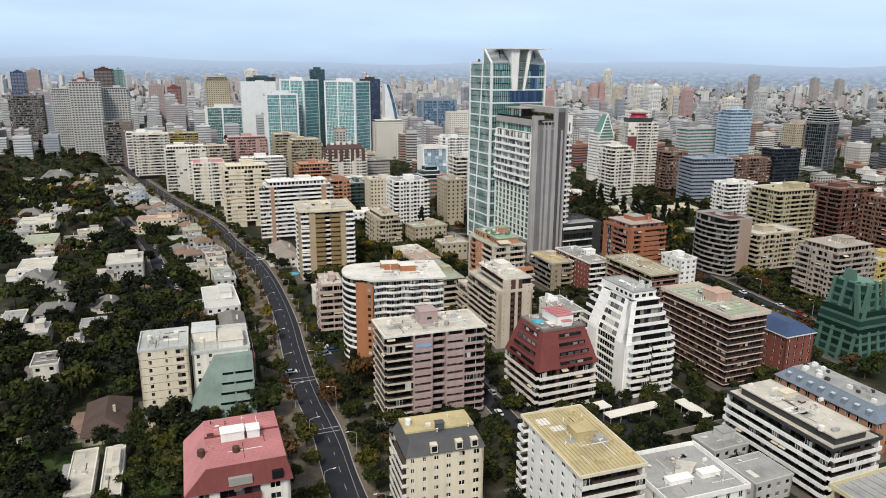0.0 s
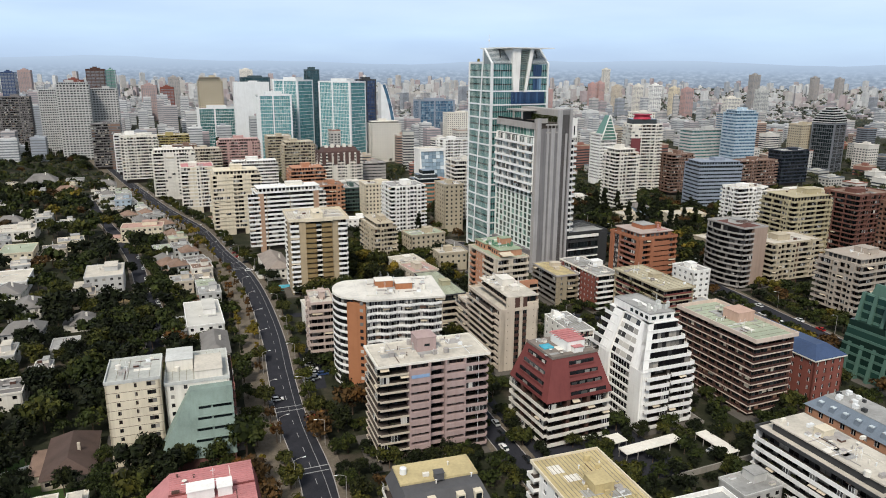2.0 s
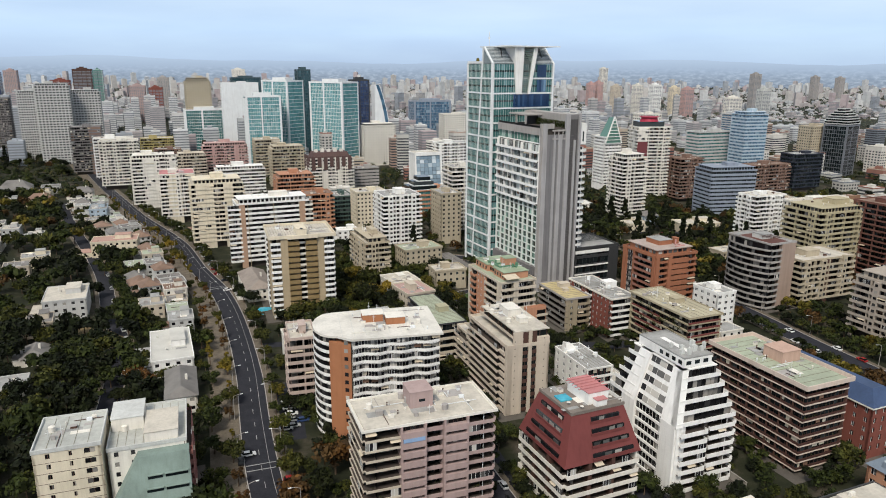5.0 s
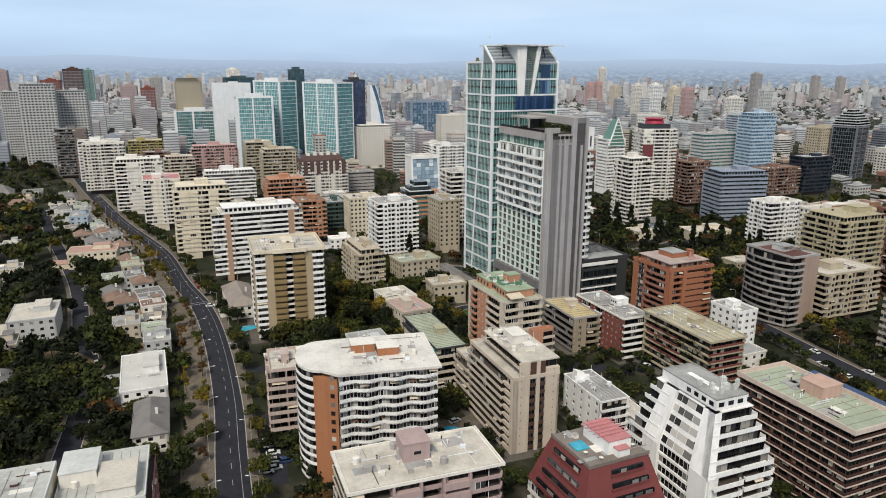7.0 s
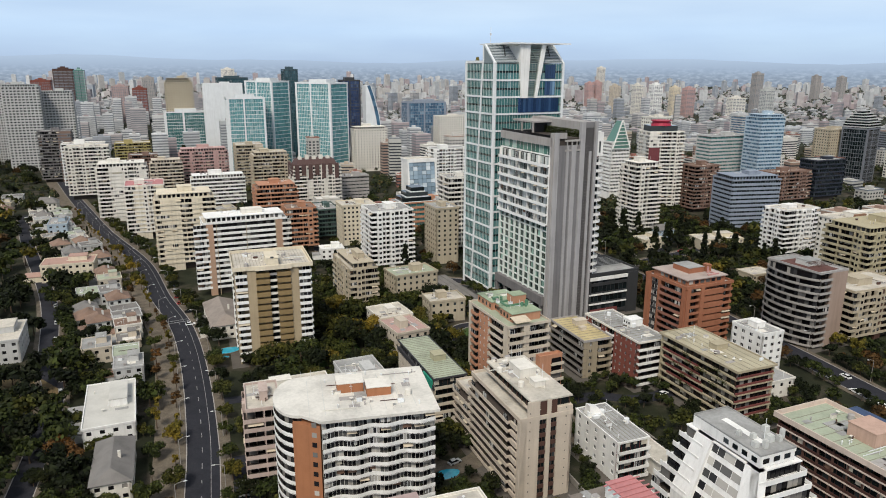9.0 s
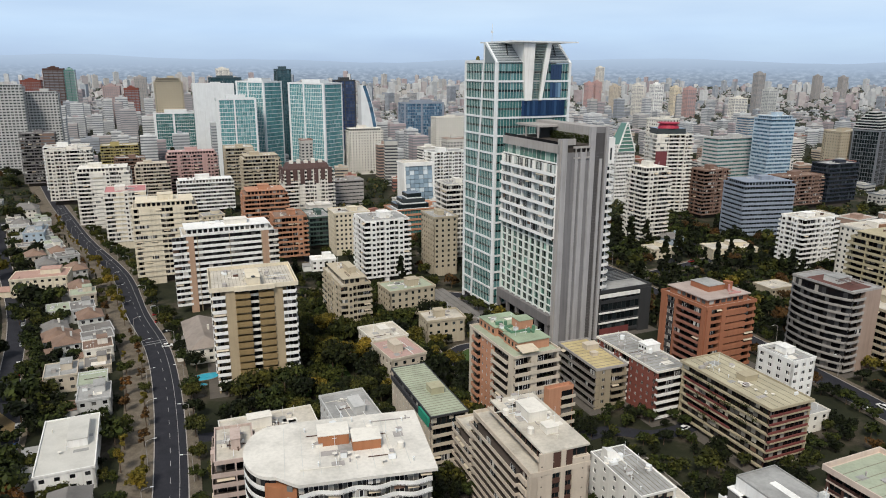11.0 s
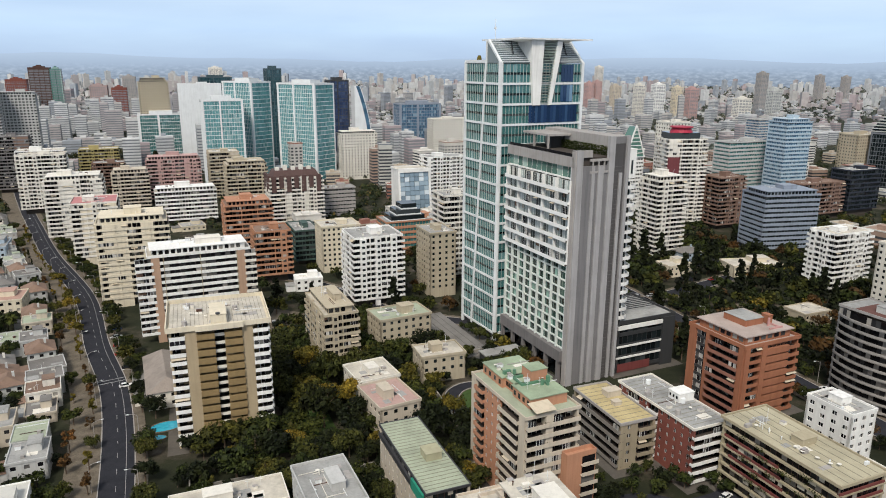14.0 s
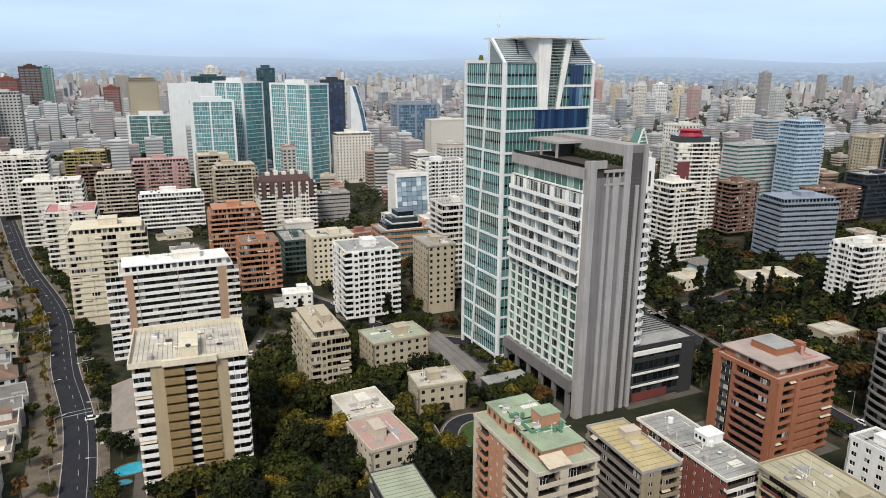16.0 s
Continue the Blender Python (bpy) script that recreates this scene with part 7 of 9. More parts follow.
block("slim rose apartment block with stacked balconies", -67.5, 270, 8.5, 16, 25, "balc", surface("dusty_rose_render", (0.50, 0.40, 0.355), 0.8), None, ROOFPALE, 20, 2.7)

# glass towers
def glass_tower(label, x, y, w, d, h, glass, frame, turn=25.0, top=None, crown=0.0):
    H = House("glass_tower", label, x, y, w, d, int(h / 4), turn, 4.0, h - 4.0 * int(h / 4), category="tower")
    H.core(CHARCOAL, 0.8)
    H.layers("glass", frame, glass, glass, step=2.4)
    for f in "swe":
        H.wall(f, 0, 0.05, frame, 0.3, 0.6)
        H.wall(f, 0.95, 1, frame, 0.3, 0.6)
    H.wall("s", 0.42, 0.46, frame, 0.25, 0.6)
    fins = Build()
    for f in "sw":
        L = H.length(f)
        for i in range(1, int(L / 2.4)):
            H.fbox(fins, f, i * 2.4 - 0.09, i * 2.4 + 0.09, -0.1, 0.16, 2, h - 1)
    tagged(part("mullion_grid", fins, frame, H.ob), kind="stuff")
    H.wall("n", 0, 1, frame, 0.05, 0.8)
    H.roof(ROOFGREY, frame, 0.3, 0.4, 1.2)
    H.box_on("plant_room", top or frame, 0.25, 0.3, 0.75, 0.8, 4.0 + crown)
    return H


CYANGL = panes("pale_cyan_glass", (0.085, 0.22, 0.235), (0.13, 0.29, 0.31), (0.26, 0.43, 0.45), 0.05, (0.6, 0.88), 0.8)
DEEPTEAL = panes("deep_teal_glass", (0.02, 0.05, 0.06), (0.03, 0.075, 0.09), (0.06, 0.12, 0.14), 0.06, (0.6, 0.9), 0.6)
DEEPFRAME = surface("deep_teal_frame", (0.05, 0.085, 0.10), 0.5)
glass_tower("pale teal glass tower with broad white edges", -207, 875, 50, 28, 95, CYANGL, STEEL, -30)
glass_tower("green glass tower with a lower front wing", -267, 888, 42, 26, 96, CYANGL, STEEL, -30)
glass_tower("stepped green glass tower wing", -266, 826, 38, 24, 80, CYANGL, STEEL)
block("blank white slab tower behind green glass", -338, 948, 46, 16, 92, "strip", STEEL, TEAL, ROOFPALE, band=3.0, fh=4.0, name="office_tower", piers=[("s", 0, 1, STEEL)])
glass_tower("lower teal glass office block", -405, 985, 52, 26, 55, TEAL, STEEL)
glass_tower("dark teal glass tower", -249, 985, 17, 20, 108, DEEPTEAL, DEEPFRAME)
glass_tower("navy glass office tower", -182, 1010, 24, 20, 95, NAVYGL, CHARCOAL)
glass_tower("pale blue glass office block", -110, 1126, 60, 26, 62, BLUEGL, BLUEGREY)
glass_tower("dark glass block far behind", -458, 1320, 52, 26, 92, DEEPTEAL, DEEPFRAME)
block("white office slab beyond the blue glass", -60, 1030, 50, 18, 50, "win", OFFWHITE, DARKGL, ROOFPALE, name="office_building")
block("beige apartment tower with a rounded top", -408, 1000, 34, 20, 92, "win", SAND, DARKGL, ROOFPALE, pents=2, name="apartment_tower")
sl = House("office_tower", "white tower with a curved sail-like side", -150, 1000, 22, 16, 22, 25, 4.0, 2.0)
n = 14
pr = [(22 - 15 * (k / n) ** 2.2, 90 * k / n) for k in range(n + 1)]
for k in range(n):
    (xa, za), (xb, zb) = pr[k], pr[k + 1]
    part("curved_side", Build().hull([(0, 0, za), (xa, 0, za), (xa, 16, za), (0, 16, za)], [(0, 0, zb), (xb, 0, zb), (xb, 16, zb), (0, 16, zb)]), STEEL, sl.ob)
    part("blue_glass", Build().hull([(xa - 5, -0.15, za), (xa - 0.8, -0.15, za), (xa - 0.8, 0.2, za), (xa - 5, 0.2, za)], [(xb - 5, -0.15, zb), (xb - 0.8, -0.15, zb), (xb - 0.8, 0.2, zb), (xb - 5, 0.2, zb)]), BLUEGL, sl.ob)

# to the east of the hotel
block("white apartment tower with rounded balconies", 100, 581, 20, 18, 48, "balc", OFFWHITE, None, ROOFPALE, 25, 2.8, pents=1)
rt = block("white apartment tower with maroon panels and a red top", 127, 668, 29, 20, 64, "balc", OFFWHITE, None, ROOFGREY, 10, 2.8, None, [("s", 0.02, 0.3, OFFWHITE), ("w", 0.5, 0.8, OFFWHITE)], deep=0.9, name="apartment_tower")
part("maroon_panel", Build().box(0.2, -1.0, 38, 9, 0.1, 52), MAROON, rt.ob)
part("glass_attic", Build().box(2, 2, rt.top, 24, 17, rt.top + 4.5), DARKGL, rt.ob)
part("red_roof_drum", Build().rod(13, 9, rt.top + 4.5, rt.top + 8, 8, 14, 0, 6.5).rod(13, 9, rt.top + 8, rt.top + 8.6, 8.2, 14), surface("crimson_sheet", (0.38, 0.03, 0.06), 0.6), rt.ob)
block("brown apartment block with pale floor lines", 166, 668, 24, 18, 37, "balc", COCOA, None, ROOFTILE, 25, 2.8, deep=0.6)
block("slate-blue office block with long window bands", 170, 598, 38, 24, 37, "strip", BLUEGREY, DARKGL, ROOFGREY, 14, 3.0, band=1.7, name="office_building", pents=1)
block("blue-white striped office tower", 258, 784, 27, 22, 68, "strip", surface("ice_panel", (0.42, 0.52, 0.60), 0.6), BLUEGL, ROOFGREY, 20, 3.3, band=1.6, name="office_tower", pents=1)
block("wide pale grey office block", 220, 806, 46, 20, 48, "strip", PALEGREY, TEAL, ROOFGREY, 25, 3.4, band=1.8, name="office_building")
block("white apartment block at the park's edge", 176, 522, 26, 16, 31, "balc", WHITE, GLASS, ROOFPALE, 25, 2.8)
block("beige tower with tall arches of windows", 366, 878, 36, 18, 50, "win", SAND, DARKGL, ROOFPALE)
block("cocoa apartment block with white floor lines", 239, 700, 44, 16, 28, "balc", COCOA, None, ROOFTILE)
block("low navy glass block", 284, 720, 34, 18, 36, "strip", surface("navy_panel", (0.025, 0.03, 0.045), 0.5), DARKGL, ROOFGREY, fh=3.4, name="office_building")
block("long beige apartment block with brown piers", 150, 390, 34, 20, 23, "balc", SAND, GLASS, ROOFPALE, 25, 2.8, BROWN, [("w", 0.3, 0.4, BROWN), ("s", 0.45, 0.55, BROWN)])
block("mustard-beige terraced apartment block", 176, 432, 42, 24, 38, "balc", surface("khaki_render", (0.42, 0.37, 0.245)), GLASS, ROOFPALE, 25, 2.8, BROWN, pents=1)
block("dark red-brown apartment block with thin floor lines", 210, 430, 30, 22, 43, "balc", surface("oxblood_render", (0.15, 0.07, 0.055)), DARKGL, ROOFTILE, 25, 2.8, BROWN, deep=0.7, rail=0.6)
block("rust-brown apartment block beside its twin", 236, 420, 34, 22, 39, "balc", surface("russet_render", (0.20, 0.11, 0.08)), DARKGL, ROOFTILE, 25, 2.8, BROWN)
block("taupe apartment block with wide balconies", 167, 335, 27, 22, 27, "balc", surface("warm_grey_render", (0.38, 0.33, 0.28)), GLASS, ROOFPALE, 27, 2.8, BROWN, pents=1)
block("yellow apartment block with striped balconies", 192, 348, 30, 18, 20, "balc", surface("yellow_render", (0.48, 0.38, 0.13)), GLASS, ROOFPALE, 27, 2.8)
bb = block("white block with two brown blank towers", 190, 480, 46, 18, 34, "win", OFFWHITE, DARKGL, ROOFPALE, 25, 2.9)
for xx in (4, 34):
    part("brown_shaft", Build().box(xx, -1.2, 6, xx + 8, 0.2, 38), surface("shaft_brown", (0.28, 0.16, 0.10)), bb.ob)
dk = glass_tower("dark glass tower with a striped arched crown", 380, 828, 27, 25, 54, DARKGL, surface("steel_grey_frame", (0.16, 0.17, 0.19), 0.5), 40)
for k in range(7):
    q = 13.5 * (1 - math.cos(k / 7 * math.pi / 2 * 0.95))
    part("crown_step", Build().box(q * 0.6, q, dk.top + k * 2.6, 27 - q * 0.6, 25 - q, dk.top + k * 2.6 + 1.8), DARKGL, dk.ob)
    part("crown_band", Build().box(q * 0.6 - 0.5, q - 0.5, dk.top + k * 2.6 + 1.8, 27.5 - q * 0.6, 25.5 - q, dk.top + k * 2.6 + 2.6), PALEGREY, dk.ob)
block("tan office tower with dark vertical glazing", 352, 846, 25, 18, 52, "win", SAND, DARKGL, ROOFPALE)
block("pale blue striped tower in the distance", 312, 980, 50, 20, 56, "strip", PALEGREY, BLUEGL, ROOFGREY, name="office_tower")
sp = block("white gridded tower with a pointed green glass gable", 109, 724, 19, 18, 50, "win", WHITE, DARKGL, ROOFPALE, 25, 3.0, step=1.0, name="office_tower")
part("glass_gable", Build().hull([(0, -0.4, sp.top - 6), (19, -0.4, sp.top - 6), (19, 14, sp.top - 6), (0, 14, sp.top - 6)], [(9, -0.2, sp.top + 18), (10, -0.2, sp.top + 18), (10, 8, sp.top + 18), (9, 8, sp.top + 18)]), GREENGL, sp.ob)
for k in range(8):
    t = k / 8
    part("gable_band", Build().box(9 * t + 0.2, -0.8 + 0.2 * t, sp.top - 6 + 24 * t, 19 - 9 * t - 0.2, 0, sp.top - 5.4 + 24 * t), WHITE, sp.ob)
for xx, xt in ((0, 9), (18.2, 9.2)):
    part("gable_edge", Build().hull([(xx, -1, sp.top - 6), (xx + 0.9, -1, sp.top - 6), (xx + 0.9, 0.2, sp.top - 6), (xx, 0.2, sp.top - 6)], [(xt, -0.8, sp.top + 19), (xt + 0.9, -0.8, sp.top + 19), (xt + 0.9, 0.2, sp.top + 19), (xt, 0.2, sp.top + 19)]), WHITE, sp.ob)
block("white apartment tower behind the gable", 148, 742, 20, 18, 70, "win", OFFWHITE, None, ROOFPALE, name="apartment_tower")


# ---------- the city beyond ----------
def towards(x, y):
    return abs(x + 12) < 0.70 * y + 60


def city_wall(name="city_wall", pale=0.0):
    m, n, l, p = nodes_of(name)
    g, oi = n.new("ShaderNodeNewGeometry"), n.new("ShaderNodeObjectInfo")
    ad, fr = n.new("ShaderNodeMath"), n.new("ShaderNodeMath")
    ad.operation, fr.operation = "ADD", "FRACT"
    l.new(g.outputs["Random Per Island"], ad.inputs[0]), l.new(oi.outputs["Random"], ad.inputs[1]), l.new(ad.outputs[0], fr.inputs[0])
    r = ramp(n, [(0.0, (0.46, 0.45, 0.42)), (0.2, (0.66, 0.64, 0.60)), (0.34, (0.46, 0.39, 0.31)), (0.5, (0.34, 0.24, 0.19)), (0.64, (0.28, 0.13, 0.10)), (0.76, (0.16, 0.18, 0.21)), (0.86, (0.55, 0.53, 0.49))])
    # pale mixes a bluish haze tone into every wall colour
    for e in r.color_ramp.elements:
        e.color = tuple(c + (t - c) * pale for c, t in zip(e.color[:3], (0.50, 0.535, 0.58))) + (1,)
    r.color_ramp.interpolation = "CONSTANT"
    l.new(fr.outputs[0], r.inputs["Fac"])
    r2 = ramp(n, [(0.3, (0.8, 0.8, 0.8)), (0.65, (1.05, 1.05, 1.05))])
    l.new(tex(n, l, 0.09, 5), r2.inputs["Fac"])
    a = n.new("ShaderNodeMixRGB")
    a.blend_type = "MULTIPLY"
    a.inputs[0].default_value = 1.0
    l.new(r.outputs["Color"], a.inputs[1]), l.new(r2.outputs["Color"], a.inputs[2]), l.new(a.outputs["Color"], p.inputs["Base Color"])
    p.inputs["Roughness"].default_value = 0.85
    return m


CITY = city_wall()
CITYGLASS = surface("city_window", (0.06, 0.065, 0.075), 0.25, wear=0.3, streak=0, spec=0.5)


def rows_of_windows(b, w, d, h, kind, rn):
    """Window bands or single windows standing a little proud on the four sides of a plain block."""
    fl = max(1, int((h - 2) / 3.0))
    for k in range(fl):
        z = 1.9 + k * 3.0
        if kind < 0.55:
            b.box(-0.06, -0.06, z, w + 0.06, d + 0.06, z + 1.45, 1)
        else:
            n = max(2, int(w / 3.4))
            for i in range(n):
                x = (i + 0.2) * w / n
                b.box(x, -0.06, z, x + w / n * 0.55, 0.3, z + 1.5, 1)
            m = max(2, int(d / 3.4))
            for i in range(m):
                y = (i + 0.2) * d / m
                b.box(-0.06, y, z, 0.3, y + d / m * 0.55, z + 1.5, 1)
                b.box(w - 0.3, y, z, w + 0.06, y + d / m * 0.55, z + 1.5, 1)


rn = random.Random(21)
ca, sa = math.cos(radians(25)), math.sin(radians(25))
LINES = [(AVENUE, 17), (EAST, 12), (CROSS, 9), (WEST, 7), (SIDE, 6), (LANE, 4)]


def on_road(x, y, extra=0.0):
    for line, wd in LINES:
        for p in line[::2]:
            if (p.x - x) ** 2 + (p.y - y) ** 2 < (wd + extra) ** 2:
                return True
    return False


# single buildings, the nearest first; the rest joins the far mass
count = 0
LATE = []
for iv in range(10, 54):
    for iu in range(-46, 70):
        u, v = iu * 36 + rn.uniform(-6, 6), iv * 35 + rn.uniform(-6, 6)
        x, y = u * ca - v * sa, u * sa + v * ca
        if y < 610 or y > 1500 or not towards(x, y) or rn.random() < 0.22:
            continue
        w, d = rn.uniform(11, 25), rn.uniform(10, 19)
        cx, cy = x + w / 2 * ca - d / 2 * sa, y + w / 2 * sa + d / 2 * ca
        if covered(cx, cy, 17) or on_road(cx, cy, 14):
            continue
        if x < -0.30 * y and y < 800:
            continue
        tall = rn.random()
        h = rn.uniform(7, 16) if y < 800 else (rn.uniform(9, 30) if tall < 0.7 else rn.uniform(30, 52))
        if x < -0.2 * y and y > 950 and tall > 0.82:
            h = rn.uniform(40, 68)
        if x > 0.15 * y:
            if rn.random() < 0.35:
                continue
            h *= 0.7
        if count >= 165:
            LATE.append((x, y, w, d, h))
            FOOT.append((x, y, w, d, radians(25)))
            continue
        b = Build().loft(0, 0, w, d, [(0.2, h - 0.2), (0.2, h + 0.7), (-0.2, h + 0.7), (-0.2, h - 0.2)]).box(0, 0, 0, w, d, h)
        b.box(w * 0.3, d * 0.3, h - 0.1, w * 0.6, d * 0.65, h + rn.uniform(1.5, 3.5))
        ob = lone("building", b, CITY, rn.choice(["plain city apartment block with rows of windows", "distant mid-rise building with a flat roof", "pale city block in the distance"]),
                  "building", x, y, 0, 25 + rn.choice([0, 0, 0, -12, 8]), group="city blocks")
        wb = Build()
        rows_of_windows(wb, w, d, h, rn.random(), rn)
        wb.m = [0] * len(wb.m)
        tagged(part("glazing", wb, CITYGLASS, ob), kind="stuff")
        FOOT.append((x, y, w, d, radians(25)))
        count += 1

# farther off the city is one mass
far = Build()
# distance haze is put into these wall and window base colours
CITYHAZED = city_wall("hazed_city_wall", 0.5)
HAZEDGLASS = surface("hazed_city_window", (0.20, 0.215, 0.24), 0.4, wear=0.3, streak=0, spec=0.4)


def far_block(x, y, w, d, h, ang):
    s = Build().box(0, 0, 0, w, d, h)
    for q in range(int((h - 1) / 3.2) if y < 2100 else 0):
        s.box(-0.1, -0.1, 1.8 + q * 3.2, w + 0.1, d + 0.1, 3.2 + q * 3.2, 1)
    s.box(w * 0.3, d * 0.3, h, w * 0.6, d * 0.6, h + 2.5)
    k0, c2, s2 = len(far.v), math.cos(radians(ang)), math.sin(radians(ang))
    far.v += [(x + px * c2 - py * s2, y + px * s2 + py * c2, pz + (rise(x, y) - 1.0 if y > 1250 else 0.0)) for px, py, pz in s.v]
    far.f += [tuple(i + k0 for i in f) for f in s.f]
    far.m += s.m


for x, y, w, d, h in LATE:
    far_block(x, y, w, d, h, 25)
for iv in range(44, 136):
    for iu in range(-104, 136):
        u, v = iu * 28 + rn.uniform(-9, 9), iv * 28 + rn.uniform(-10, 10)
        x, y = u * ca - v * sa, u * sa + v * ca
        if y < 1510 or x * x + y * y > 3330 ** 2 or not towards(x, y) or rn.random() < (0.12 if x < 0.1 * y else 0.30):
            continue
        k = rn.random()
        w, d = (rn.uniform(8, 18), rn.uniform(7, 14)) if k < 0.72 else (rn.uniform(11, 21), rn.uniform(11, 16))
        h = rn.uniform(4, 9) if k < 0.72 else (rn.uniform(12, 28) if k < 0.94 else rn.uniform(32, 62))
        far_block(x, y, w, d, h * (1.0 if x < 0.25 * y else 0.75), 25 + rn.choice([0, 0, 20, -30]))
lone("far_city", far, [CITYHAZED, HAZEDGLASS], "distant mass of mid-rise city blocks to the horizon", "city", kind="stuff")


def far_tower(x, y, w, d, h, mat, label, turn, bands):
    """Slender residential tower: ribs between the window rows, parapet, set-back plant storey."""
    ob = lone("apartment_tower", Build().box(0, 0, 0, w, d, h), mat, label, "building", x, y, rise(x, y) - 1.0 if y > 1250 else 0.0, turn, group="far towers")
    part("parapet", Build().loft(0, 0, w, d, [(0.25, h - 0.3), (0.25, h + 0.9), (-0.3, h + 0.9), (-0.3, h - 0.3)]), mat, ob)
    part("plant_room", Build().box(w * 0.22, d * 0.25, h - 0.1, w * 0.74, d * 0.8, h + 3.4), mat, ob)
    part("tank_room", Build().box(w * 0.36, d * 0.35, h + 3.3, w * 0.58, d * 0.65, h + 5.6), mat, ob)
    ribs = Build()
    for k in range(5):
        u = w * (k + 0.02) / 4.2
        ribs.box(u, -0.45, 0, u + 0.9, 0.1, h).box(-0.45, d * k / 4.3, 0, 0.1, d * k / 4.3 + 0.9, h)
    tagged(part("rib", ribs, mat, ob), kind="stuff")
    wb = Build()
    rows_of_windows(wb, w, d, h, bands, rn)
    wb.m = [0] * len(wb.m)
    tagged(part("glazing", wb, HAZEDGLASS, ob), kind="stuff")


for x, y, w, d, h, mat, label, turn, bands in (
        (258, 1866, 17, 16, 76, ROSE, "rose residential tower far across the city", 25, 0.8), (279, 1880, 17, 16, 79, ROSE, "rose residential tower far across the city", 25, 0.8),
        (310, 1816, 20, 17, 71, BEIGE, "pale brick residential tower far across the city", 25, 0.8), (352, 1766, 19, 16, 75, OFFWHITE, "off-white residential tower far across the city", 25, 0.3),
        (380, 1716, 24, 18, 77, WHITE, "white residential tower with balcony rows far away", 25, 0.3), (450, 1816, 20, 16, 69, CREAM, "cream residential tower far across the city", 25, 0.8),
        (476, 1796, 24, 18, 67, ROSE, "rose brick residential tower far across the city", 25, 0.3), (677, 1916, 22, 18, 100, GREY, "grey residential tower standing above the district", 25, 0.3),
        (606, 1666, 24, 18, 70, PALEGREYA, "pale grey residential tower with balcony rows", 25, 0.3), (520, 1616, 34, 18, 53, OFFWHITE, "broad off-white residential slab far away", 25, 0.3),
        (1048, 2416, 22, 18, 80, GREY, "twin grey residential tower near the horizon", 25, 0.8), (1102, 2366, 22, 18, 78, GREY, "twin grey residential tower near the horizon", 25, 0.8),
        (424, 2716, 24, 20, 100, OFFWHITE, "tall pale tower near the horizon", 25, 0.3), (-866, 1516, 36, 26, 106, BROWN, "dark red office tower far across the city", 22, 0.3),
        (-811, 1496, 18, 20, 104, GREENGL, "green glass office tower far across the city", 22, 0.3), (-1155, 1716, 28, 22, 100, PINK, "rose brick tower above the western district", 22, 0.8),
        (-948, 1566, 38, 22, 82, REDBRICK, "red brick residential tower with dark windows", 22, 0.8), (-722, 1466, 30, 24, 74, PINK, "rose residential tower beside dark ones", 22, 0.8),
        (-688, 1480, 26, 22, 70, REDBRICK, "purple-red brick residential tower", 22, 0.3), (-775, 2216, 38, 22, 100, OFFWHITE, "pale residential tower above the skyline", 22, 0.8),
        (-1058, 1516, 26, 26, 98, NAVYGL, "dark blue glass office tower", 22, 0.3), (-732, 1616, 24, 20, 88, GREY, "grey residential tower among brick ones", 22, 0.8),
        (48, 1766, 30, 20, 58, GREY, "grey residential slab far across the city", 25, 0.3), (142, 1916, 28, 18, 60, ROSE, "rose residential tower far across the city", 25, 0.8)):
    far_tower(x, y, w, d, h, mat, label, turn, bands)


# backdrop of the farthest plain and its hills all round the horizon, haze painted on
hb, rh = Build(), random.Random(4)
prev = None
for k in range(121):
    a = radians(-75 + 150 * k / 120)
    hh = 140 + 9 * math.sin(k * 0.21) + 5 * math.sin(k * 0.53 + 1) + rh.uniform(-2, 2)
    p = (3380 * math.sin(a), 3380 * math.cos(a), hh)
    if prev:
        (ax, ay, az), (bx, by, bz) = prev, p
        hb.hull([(ax, ay, -5), (bx, by, -5), (bx * 1.02, by * 1.02, -5), (ax * 1.02, ay * 1.02, -5)], [(ax, ay, az), (bx, by, bz), (bx * 1.02, by * 1.02, bz - 8), (ax * 1.02, ay * 1.02, az - 8)])
    prev = p
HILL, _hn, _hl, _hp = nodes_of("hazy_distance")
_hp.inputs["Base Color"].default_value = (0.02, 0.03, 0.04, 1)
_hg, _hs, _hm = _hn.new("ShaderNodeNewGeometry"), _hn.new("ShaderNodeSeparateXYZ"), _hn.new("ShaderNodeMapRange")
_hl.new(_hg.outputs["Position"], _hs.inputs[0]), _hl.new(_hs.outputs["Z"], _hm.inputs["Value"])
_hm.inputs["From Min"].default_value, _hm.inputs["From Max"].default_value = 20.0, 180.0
# haze as glowing colour: greyer at the foot, sky blue at the crest
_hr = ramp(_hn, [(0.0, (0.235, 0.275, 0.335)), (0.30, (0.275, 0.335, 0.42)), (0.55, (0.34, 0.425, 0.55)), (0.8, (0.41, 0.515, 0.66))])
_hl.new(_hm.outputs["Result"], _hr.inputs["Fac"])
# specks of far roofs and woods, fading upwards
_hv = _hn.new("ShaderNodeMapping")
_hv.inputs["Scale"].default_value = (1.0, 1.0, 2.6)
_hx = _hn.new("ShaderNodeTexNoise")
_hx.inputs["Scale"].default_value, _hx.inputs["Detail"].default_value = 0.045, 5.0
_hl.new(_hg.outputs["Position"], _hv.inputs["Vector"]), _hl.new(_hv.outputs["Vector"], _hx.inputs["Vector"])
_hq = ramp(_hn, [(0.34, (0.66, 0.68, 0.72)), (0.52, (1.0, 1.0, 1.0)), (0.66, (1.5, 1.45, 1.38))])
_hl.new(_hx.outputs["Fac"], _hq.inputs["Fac"])
